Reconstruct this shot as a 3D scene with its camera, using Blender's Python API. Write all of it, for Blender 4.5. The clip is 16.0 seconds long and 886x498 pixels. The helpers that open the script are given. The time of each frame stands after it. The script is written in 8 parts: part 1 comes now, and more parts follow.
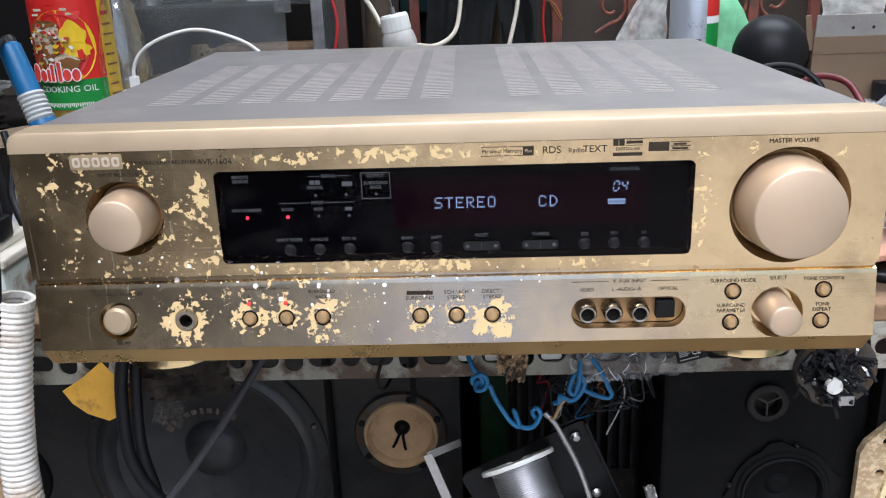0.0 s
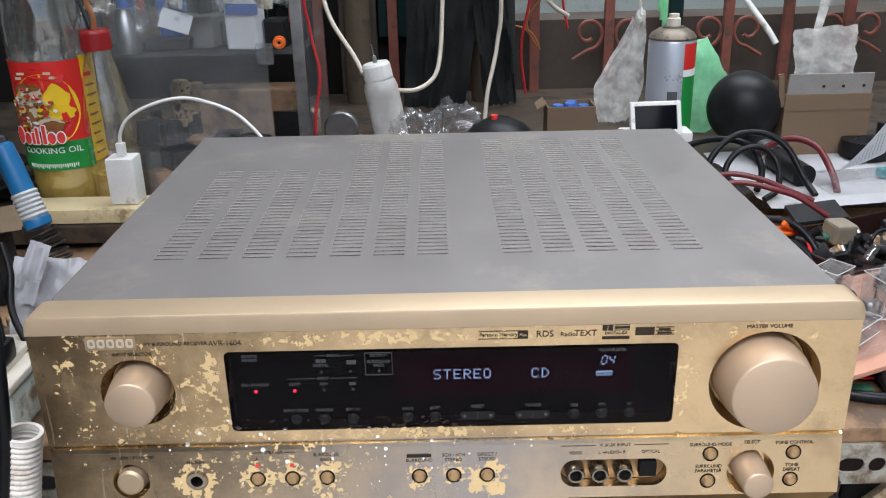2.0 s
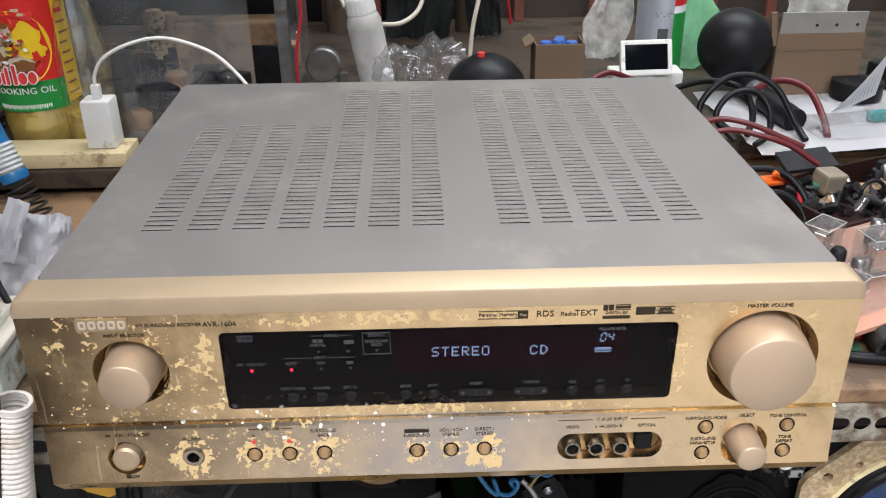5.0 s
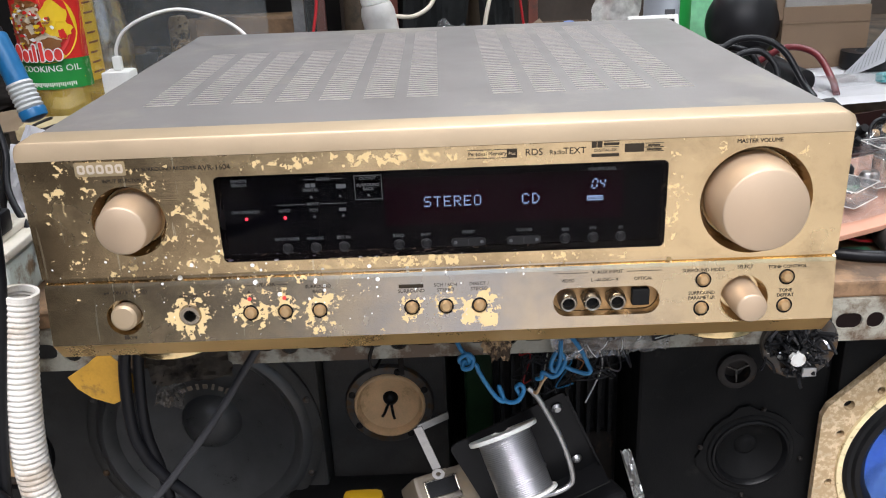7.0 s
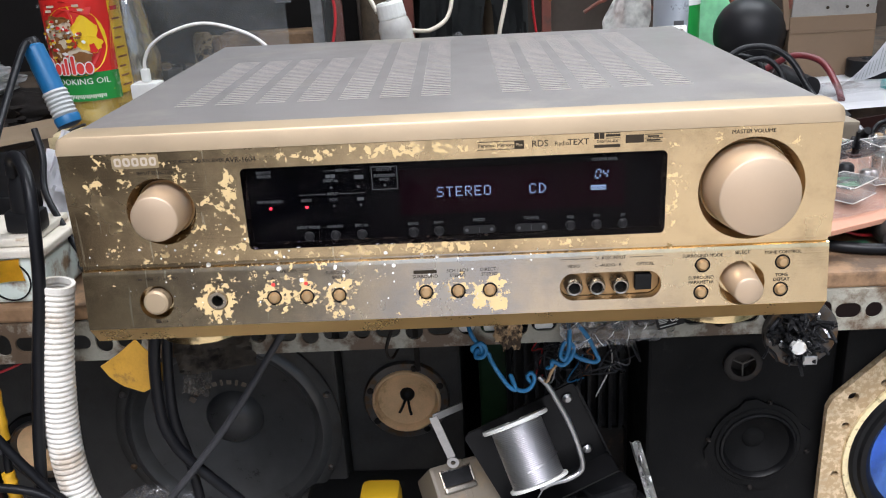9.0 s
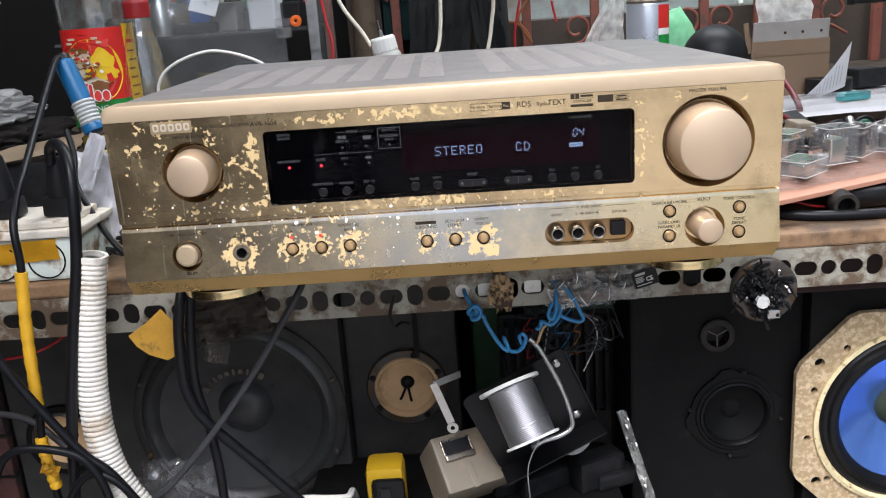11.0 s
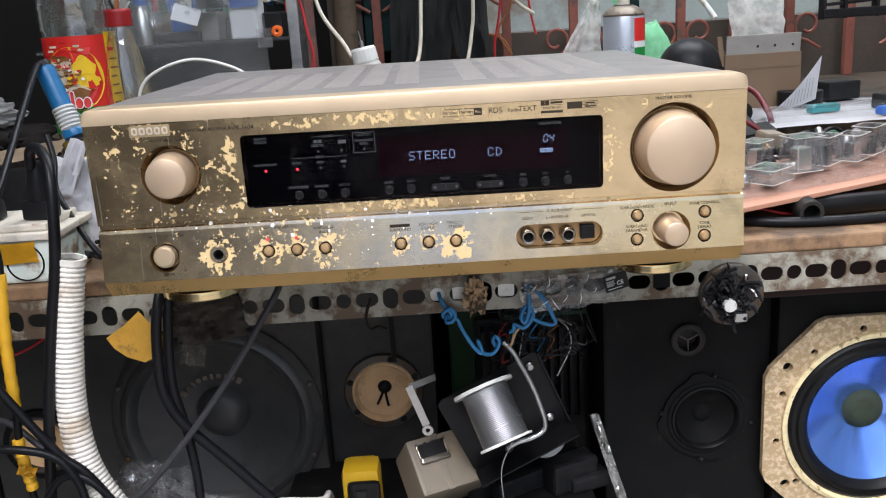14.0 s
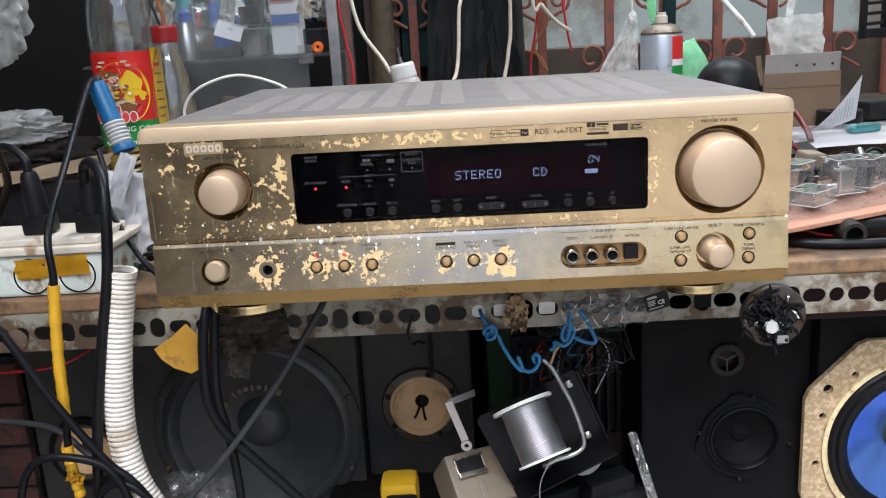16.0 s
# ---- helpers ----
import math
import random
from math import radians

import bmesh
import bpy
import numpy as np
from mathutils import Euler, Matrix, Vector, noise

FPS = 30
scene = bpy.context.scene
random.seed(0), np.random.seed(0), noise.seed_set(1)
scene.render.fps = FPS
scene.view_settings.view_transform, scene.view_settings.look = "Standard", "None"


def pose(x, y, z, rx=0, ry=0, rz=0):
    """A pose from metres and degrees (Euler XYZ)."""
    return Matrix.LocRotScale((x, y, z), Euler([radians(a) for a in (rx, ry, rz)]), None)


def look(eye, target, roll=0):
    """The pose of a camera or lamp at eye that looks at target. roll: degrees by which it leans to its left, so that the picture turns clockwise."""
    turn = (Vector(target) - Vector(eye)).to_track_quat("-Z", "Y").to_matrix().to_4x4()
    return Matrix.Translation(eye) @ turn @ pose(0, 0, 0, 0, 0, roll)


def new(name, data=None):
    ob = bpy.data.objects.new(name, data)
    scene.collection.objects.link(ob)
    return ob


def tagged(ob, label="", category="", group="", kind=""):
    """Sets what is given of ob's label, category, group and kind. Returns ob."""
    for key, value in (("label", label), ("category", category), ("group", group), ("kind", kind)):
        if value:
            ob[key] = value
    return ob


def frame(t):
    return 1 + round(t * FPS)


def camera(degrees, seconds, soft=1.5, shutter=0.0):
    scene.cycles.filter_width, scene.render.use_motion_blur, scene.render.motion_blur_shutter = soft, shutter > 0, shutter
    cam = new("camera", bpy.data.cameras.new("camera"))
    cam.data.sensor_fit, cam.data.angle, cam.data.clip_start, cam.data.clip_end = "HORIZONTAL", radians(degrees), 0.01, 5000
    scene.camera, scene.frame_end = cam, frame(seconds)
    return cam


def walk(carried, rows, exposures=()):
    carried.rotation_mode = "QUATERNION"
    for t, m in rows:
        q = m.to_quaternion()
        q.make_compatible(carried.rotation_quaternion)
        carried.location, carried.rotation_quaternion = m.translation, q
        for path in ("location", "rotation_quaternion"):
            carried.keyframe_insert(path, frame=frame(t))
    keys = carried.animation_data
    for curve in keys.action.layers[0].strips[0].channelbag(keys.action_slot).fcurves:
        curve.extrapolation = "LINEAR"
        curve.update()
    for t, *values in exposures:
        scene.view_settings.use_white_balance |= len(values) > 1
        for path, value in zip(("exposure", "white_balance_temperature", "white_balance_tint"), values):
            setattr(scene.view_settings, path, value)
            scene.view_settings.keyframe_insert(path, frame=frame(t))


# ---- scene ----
cam = camera(54.0, 16.0, soft=1.1)
PATH = [
    (0, (0.016, -0.418, 1.017), (-0.066, 1.473, 0.371), -2.3),
    (0.5, (0.018, -0.424, 1.018), (-0.05, 1.467, 0.37), -2.5),
    (1, (0.016, -0.438, 1.052), (-0.039, 1.445, 0.381), -2.2),
    (1.5, (0.006, -0.407, 1.1), (-0.028, 1.462, 0.388), -1.5),
    (2, (0.004, -0.402, 1.133), (-0.009, 1.454, 0.389), -1.5),
    (2.5, (0.004, -0.399, 1.15), (-0.003, 1.45, 0.387), -1.6),
    (3, (0.003, -0.387, 1.163), (-0.014, 1.427, 0.32), -2.3),
    (3.2, (0.005, -0.378, 1.171), (-0.016, 1.414, 0.284), -2.6),
    (5.3, (-0.008, -0.379, 1.152), (0.035, 1.394, 0.228), -0.7),
    (5.5, (-0.007, -0.404, 1.14), (0.04, 1.389, 0.256), -1.1),
    (6, (0.007, -0.433, 1.097), (-0.016, 1.398, 0.292), -2.6),
    (6.5, (0.013, -0.442, 1.065), (-0.022, 1.411, 0.314), -3.0),
    (7, (0.011, -0.435, 1.049), (-0.021, 1.417, 0.294), -2.7),
    (7.5, (0.011, -0.424, 1.04), (-0.015, 1.42, 0.266), -2.9),
    (8, (0.016, -0.416, 1.032), (-0.011, 1.427, 0.256), -3.4),
    (8.5, (0.015, -0.429, 1.035), (-0.028, 1.429, 0.295), -3.4),
    (8.7, (0.015, -0.444, 1.044), (-0.057, 1.417, 0.315), -3.3),
    (10.8, (0.003, -0.559, 0.994), (-0.041, 1.365, 0.45), -4.1),
    (11, (0.006, -0.555, 0.992), (-0.032, 1.367, 0.439), -4.2),
    (11.5, (0.006, -0.556, 0.986), (-0.015, 1.361, 0.416), -4.1),
    (12, (0.006, -0.559, 0.987), (-0.011, 1.357, 0.415), -3.8),
    (12.5, (0.005, -0.564, 0.99), (-0.026, 1.355, 0.43), -3.7),
    (13, (0.004, -0.567, 0.994), (-0.041, 1.358, 0.451), -4.1),
    (13.5, (0.008, -0.57, 0.993), (-0.021, 1.359, 0.466), -4.0),
    (14, (0.013, -0.569, 0.988), (0.013, 1.361, 0.462), -3.7),
    (14.5, (0.01, -0.57, 0.989), (0.018, 1.359, 0.461), -3.5),
    (15, (0.004, -0.573, 0.995), (-0.012, 1.361, 0.484), -3.3),
    (15.5, (0.004, -0.577, 0.998), (-0.037, 1.36, 0.502), -3.4),
    (16, (0.001, -0.576, 0.995), (-0.059, 1.361, 0.499), -3.4),
]
walk(cam, [(t, look(eye, target, roll)) for t, eye, target, roll in PATH], [
    (0.0, 0.44, 6000, 10), (1.0, 0.33, 6100, 10), (2.0, 0.18, 6200, 10), (3.0, 0.15, 6420, 10), (5.5, 0.33, 6500, 10), (6.5, 0.48, 6450, 10), (8.5, 0.51, 6250, 10), (11.0, 0.47, 6280, 10), (16.0, 0.43, 6290, 10)])

# ---- world, sun, large lights ----
world = bpy.data.worlds.new("world")
scene.world = world
world.use_nodes = True
wn = world.node_tree.nodes
sky = wn.new("ShaderNodeTexSky")
sky.sky_type, sky.sun_disc = "NISHITA", False
sky.sun_elevation, sky.sun_rotation = radians(58), radians(200)
sky.air_density, sky.dust_density = 1.0, 3.0
wn["Background"].inputs["Strength"].default_value = 0.14
world.node_tree.links.new(sky.outputs["Color"], wn["Background"].inputs["Color"])
sun = new("sun", bpy.data.lights.new("sun", "SUN"))
sun.data.energy, sun.data.angle, sun.data.color = 2.4, radians(25), (1.0, 0.965, 1.0)
sun.matrix_world = look((-0.7, -1.65, 3.75), (0, 0, 0.8))
# the open shop front behind the camera lets the sky's light in
shop = new("shop_front_daylight", bpy.data.lights.new("shop_front_daylight", "AREA"))
shop.data.energy, shop.data.shape, shop.data.size, shop.data.size_y = 52, "RECTANGLE", 3.0, 0.9
shop.data.color = (0.93, 0.94, 1.0)
shop.matrix_world = look((-0.2, -1.35, 2.6), (0, 0.1, 0.8))
# added fill lamp high at the back, to brighten the shelf
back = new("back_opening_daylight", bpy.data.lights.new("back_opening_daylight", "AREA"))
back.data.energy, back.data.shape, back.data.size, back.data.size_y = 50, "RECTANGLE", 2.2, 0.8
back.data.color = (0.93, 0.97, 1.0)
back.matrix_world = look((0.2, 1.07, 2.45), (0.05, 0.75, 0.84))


# ---- materials ----
def rgb(c):
    return (*c, 1.0)


def mat(name, color, rough=0.5, metal=0.0, vary=0.25, scale=60.0, fine=600.0, bump=0.15, alpha=1.0, dirt=None, dirt_amount=0.0,
        dirt_scale=25.0, transmission=0.0, coat=0.0, ior=1.45, emit=None, power=0.0):
    """A surface with a coarse and a fine variation of colour, gloss and relief; dirt: a second colour in blotches."""
    m = bpy.data.materials.new(name)
    m.use_nodes = True
    n, l = m.node_tree.nodes, m.node_tree.links
    b = n["Principled BSDF"]
    co = n.new("ShaderNodeTexCoord")
    big = n.new("ShaderNodeTexNoise")
    big.inputs["Scale"].default_value, big.inputs["Detail"].default_value = scale, 5
    small = n.new("ShaderNodeTexNoise")
    small.inputs["Scale"].default_value, small.inputs["Detail"].default_value = fine, 3
    l.new(co.outputs["Object"], big.inputs["Vector"])
    l.new(co.outputs["Object"], small.inputs["Vector"])
    both = n.new("ShaderNodeMath")
    both.operation = "MULTIPLY_ADD"
    l.new(small.outputs["Fac"], both.inputs[0])
    both.inputs[1].default_value = 0.4
    l.new(big.outputs["Fac"], both.inputs[2])
    ramp = n.new("ShaderNodeMapRange")
    l.new(both.outputs[0], ramp.inputs["Value"])
    ramp.inputs["From Min"].default_value, ramp.inputs["From Max"].default_value = 0.4, 1.0
    ramp.inputs["To Min"].default_value, ramp.inputs["To Max"].default_value = 1 - vary, 1 + vary
    mul = n.new("ShaderNodeVectorMath")
    mul.operation = "SCALE"
    mul.inputs[0].default_value = color
    l.new(ramp.outputs[0], mul.inputs["Scale"])
    out = mul.outputs[0]
    if dirt:
        blot = n.new("ShaderNodeTexNoise")
        blot.inputs["Scale"].default_value, blot.inputs["Detail"].default_value, blot.inputs["Roughness"].default_value = dirt_scale, 8, 0.65
        l.new(co.outputs["Object"], blot.inputs["Vector"])
        cut = n.new("ShaderNodeMapRange")
        l.new(blot.outputs["Fac"], cut.inputs["Value"])
        cut.inputs["From Min"].default_value, cut.inputs["From Max"].default_value = 0.62 - 0.3 * dirt_amount, 0.72 - 0.3 * dirt_amount
        mix = n.new("ShaderNodeMix")
        mix.data_type = "RGBA"
        l.new(cut.outputs[0], mix.inputs["Factor"])
        l.new(out, mix.inputs["A"])
        mix.inputs["B"].default_value = rgb(dirt)
        out = mix.outputs["Result"]
    l.new(out, b.inputs["Base Color"])
    rr = n.new("ShaderNodeMapRange")
    l.new(both.outputs[0], rr.inputs["Value"])
    rr.inputs["From Min"].default_value, rr.inputs["From Max"].default_value = 0.4, 1.0
    rr.inputs["To Min"].default_value, rr.inputs["To Max"].default_value = max(0.02, rough * 0.8), min(1, rough * 1.2)
    l.new(rr.outputs[0], b.inputs["Roughness"])
    b.inputs["Metallic"].default_value = metal
    b.inputs["Specular IOR Level"].default_value = 0.22 if max(color) < 0.05 and rough > 0.3 else 0.5
    b.inputs["Transmission Weight"].default_value = transmission
    b.inputs["Coat Weight"].default_value = coat
    b.inputs["IOR"].default_value = ior
    b.inputs["Alpha"].default_value = alpha
    if emit:
        b.inputs["Emission Color"].default_value, b.inputs["Emission Strength"].default_value = rgb(emit), power
    if bump:
        bp = n.new("ShaderNodeBump")
        bp.inputs["Strength"].default_value, bp.inputs["Distance"].default_value = bump, 0.002
        l.new(both.outputs[0], bp.inputs["Height"])
        l.new(bp.outputs[0], b.inputs["Normal"])
    return m


def worn_gold():
    """Brushed gold panel whose finish has flaked off in cream patches round the controls, with white paint specks."""
    m = mat("worn_gold", (0.80, 0.635, 0.39), rough=0.33, metal=1.0, vary=0.06, scale=30, fine=300, bump=0.0)
    n, l = m.node_tree.nodes, m.node_tree.links
    b = n["Principled BSDF"]
    co = n.new("ShaderNodeTexCoord")
    sep = n.new("ShaderNodeSeparateXYZ")
    l.new(co.outputs["Object"], sep.inputs[0])

    def math_node(op, a, c, d=None):
        k = n.new("ShaderNodeMath")
        k.operation = op
        for i, v in enumerate((a, c, d)):
            if v is None:
                continue
            if isinstance(v, (int, float)):
                k.inputs[i].default_value = v
            else:
                l.new(v, k.inputs[i])
        return k.outputs[0]

    # where the finish is worn: (x, z, half width, half height, strength), measured from the panel's base centre
    worn = [(-0.030, 0.1090, 0.095, 0.0046, 0.52), (-0.17, 0.103, 0.035, 0.016, 0.31), (-0.136, 0.078, 0.03, 0.028, 0.39),
            (-0.123, 0.085, 0.006, 0.022, 0.52), (-0.02, 0.0510, 0.11, 0.0042, 0.52), (-0.1377, 0.025, 0.0118, 0.0125, 0.80),
            (-0.1044, 0.0250, 0.0125, 0.0095, 0.66), (-0.0853, 0.0265, 0.0095, 0.0105, 0.62), (-0.0664, 0.0240, 0.0100, 0.0130, 0.68),
            (-0.0157, 0.0245, 0.0085, 0.0085, 0.62), (0.003, 0.0265, 0.0085, 0.0110, 0.60), (0.0220, 0.0220, 0.0125, 0.0125, 0.70),
            (-0.09, 0.035, 0.06, 0.012, 0.36), (-0.195, 0.09, 0.014, 0.04, 0.33), (0.125, 0.075, 0.006, 0.028, 0.46), (-0.150, 0.052, 0.05, 0.010, 0.38),
            (0.16, 0.1, 0.07, 0.02, 0.24), (-0.175, 0.108, 0.02, 0.007, 0.48), (-0.10, 0.05, 0.10, 0.03, 0.25), (0.144, 0.02, 0.008, 0.012, 0.42), (0.07, 0.0485, 0.05, 0.004, 0.40)]
    field = None
    for x, z, rx, rz, s in worn:
        dx = math_node("DIVIDE", math_node("SUBTRACT", sep.outputs["X"], x), rx)
        dz = math_node("DIVIDE", math_node("SUBTRACT", sep.outputs["Z"], z), rz)
        r2 = math_node("ADD", math_node("MULTIPLY", dx, dx), math_node("MULTIPLY", dz, dz))
        v = math_node("MULTIPLY", math_node("EXPONENT", math_node("MULTIPLY", math_node("MULTIPLY", r2, r2), -0.6), 0), s)
        field = v if field is None else math_node("MAXIMUM", field, v)
    flakes = n.new("ShaderNodeTexNoise")
    flakes.inputs["Scale"].default_value, flakes.inputs["Detail"].default_value, flakes.inputs["Roughness"].default_value = 110, 5, 0.6
    l.new(co.outputs["Object"], flakes.inputs["Vector"])
    crumbs = n.new("ShaderNodeTexNoise")
    crumbs.inputs["Scale"].default_value, crumbs.inputs["Detail"].default_value, crumbs.inputs["Roughness"].default_value = 330, 4, 0.6
    l.new(co.outputs["Object"], crumbs.inputs["Vector"])
    total = math_node("ADD", math_node("MULTIPLY_ADD", flakes.outputs["Fac"], 1.5, -0.75), math_node("MULTIPLY_ADD", crumbs.outputs["Fac"], 1.6, -0.80))
    total = math_node("ADD", total, field)
    cut = n.new("ShaderNodeMapRange")
    l.new(total, cut.inputs["Value"])
    cut.inputs["From Min"].default_value, cut.inputs["From Max"].default_value = 0.555, 0.572
    # white specks of paint
    dots = n.new("ShaderNodeTexVoronoi")
    dots.inputs["Scale"].default_value = 240
    l.new(co.outputs["Object"], dots.inputs["Vector"])
    sel = n.new("ShaderNodeSeparateColor")
    l.new(dots.outputs["Color"], sel.inputs[0])
    size = math_node("MULTIPLY", math_node("SUBTRACT", sel.outputs[0], 0.42), 0.72)
    dx = math_node("DIVIDE", math_node("ADD", sep.outputs["X"], 0.085), 0.125)
    dz = math_node("DIVIDE", math_node("SUBTRACT", sep.outputs["Z"], 0.046), 0.024)
    near = math_node("EXPONENT", math_node("MULTIPLY", math_node("ADD", math_node("MULTIPLY", dx, dx), math_node("MULTIPLY", dz, dz)), -1.0), 0)
    speck = math_node("LESS_THAN", dots.outputs["Distance"], math_node("MULTIPLY", size, near))
    stain = n.new("ShaderNodeTexNoise")
    stain.inputs["Scale"].default_value, stain.inputs["Detail"].default_value, stain.inputs["Roughness"].default_value = 22, 8, 0.68
    l.new(co.outputs["Object"], stain.inputs["Vector"])
    # tarnish blotches, plus a dimmer left from the reflection, painted into the colour
    stain_and_dim = n.new("ShaderNodeMapRange")
    l.new(math_node("SUBTRACT", stain.outputs["Fac"], math_node("MULTIPLY", sep.outputs["X"], 0.62)), stain_and_dim.inputs["Value"])
    stain_and_dim.inputs["From Min"].default_value, stain_and_dim.inputs["From Max"].default_value = 0.40, 0.70
    tarnish_dim = n.new("ShaderNodeMix")
    tarnish_dim.data_type = "RGBA"
    l.new(stain_and_dim.outputs[0], tarnish_dim.inputs["Factor"])
    l.new(b.inputs["Base Color"].links[0].from_socket, tarnish_dim.inputs["A"])
    tarnish_dim.inputs["B"].default_value = (0.37, 0.285, 0.175, 1)
    old = tarnish_dim.outputs["Result"]
    mix = n.new("ShaderNodeMix")
    mix.data_type = "RGBA"
    l.new(cut.outputs[0], mix.inputs["Factor"])
    l.new(old, mix.inputs["A"])
    mix.inputs["B"].default_value = (0.64, 0.47, 0.23, 1)
    # bluish reflection on the lower centre, painted into the base colour
    sheen = math_node("MULTIPLY", math_node("EXPONENT", math_node("MULTIPLY", math_node("POWER", math_node("DIVIDE", math_node("SUBTRACT", sep.outputs["X"], 0.0), 0.105), 2), -1.0), 0),
                    math_node("LESS_THAN", sep.outputs["Z"], 0.046))
    sheen = math_node("MULTIPLY", sheen, math_node("MULTIPLY_ADD", stain.outputs["Fac"], 0.9, 0.12))
    painted_sheen = n.new("ShaderNodeMix")
    painted_sheen.data_type = "RGBA"
    l.new(sheen, painted_sheen.inputs["Factor"])
    l.new(old, painted_sheen.inputs["A"])
    painted_sheen.inputs["B"].default_value = (0.56, 0.59, 0.64, 1)
    lines = n.new("ShaderNodeMapping")
    lines.inputs["Scale"].default_value, lines.inputs["Rotation"].default_value = (420, 1, 16), (0, radians(14), 0)
    l.new(co.outputs["Object"], lines.inputs["Vector"])
    scratch = n.new("ShaderNodeTexNoise")
    scratch.inputs["Scale"].default_value, scratch.inputs["Detail"].default_value = 1.0, 2
    l.new(lines.outputs[0], scratch.inputs["Vector"])
    leftward = math_node("MULTIPLY_ADD", sep.outputs["X"], -0.55, 0.0)
    scored = n.new("ShaderNodeMix")
    scored.data_type = "RGBA"
    l.new(math_node("MULTIPLY", math_node("GREATER_THAN", math_node("ADD", scratch.outputs["Fac"], leftward), 0.782), 0.7), scored.inputs["Factor"])
    l.new(painted_sheen.outputs["Result"], scored.inputs["A"])
    scored.inputs["B"].default_value = (0.86, 0.78, 0.58, 1)
    l.new(scored.outputs["Result"], mix.inputs["A"])
    mix2 = n.new("ShaderNodeMix")
    mix2.data_type = "RGBA"
    l.new(speck, mix2.inputs["Factor"])
    l.new(mix.outputs["Result"], mix2.inputs["A"])
    mix2.inputs["B"].default_value = (0.86, 0.84, 0.78, 1)
    l.new(mix2.outputs["Result"], b.inputs["Base Color"])
    bare = math_node("MAXIMUM", cut.outputs[0], speck)
    l.new(math_node("SUBTRACT", 1.0, math_node("MULTIPLY", bare, 0.93)), b.inputs["Metallic"])
    # brushed along the width, with grime
    st = n.new("ShaderNodeMapping")
    st.inputs["Scale"].default_value = (6, 400, 1500)
    l.new(co.outputs["Object"], st.inputs["Vector"])
    brush = n.new("ShaderNodeTexNoise")
    brush.inputs["Scale"].default_value, brush.inputs["Detail"].default_value = 1.0, 4
    l.new(st.outputs[0], brush.inputs["Vector"])
    smear = n.new("ShaderNodeTexNoise")
    smear.inputs["Scale"].default_value, smear.inputs["Detail"].default_value = 38, 7
    l.new(co.outputs["Object"], smear.inputs["Vector"])
    rough = math_node("ADD", math_node("MULTIPLY_ADD", smear.outputs["Fac"], 0.3, 0.09), math_node("MULTIPLY", bare, 0.3))
    l.new(rough, b.inputs["Roughness"])
    bp = n.new("ShaderNodeBump")
    bp.inputs["Strength"].default_value, bp.inputs["Distance"].default_value = 0.06, 0.001
    l.new(math_node("ADD", brush.outputs["Fac"], math_node("MULTIPLY", bare, 2.0)), bp.inputs["Height"])
    l.new(bp.outputs[0], b.inputs["Normal"])
    return m


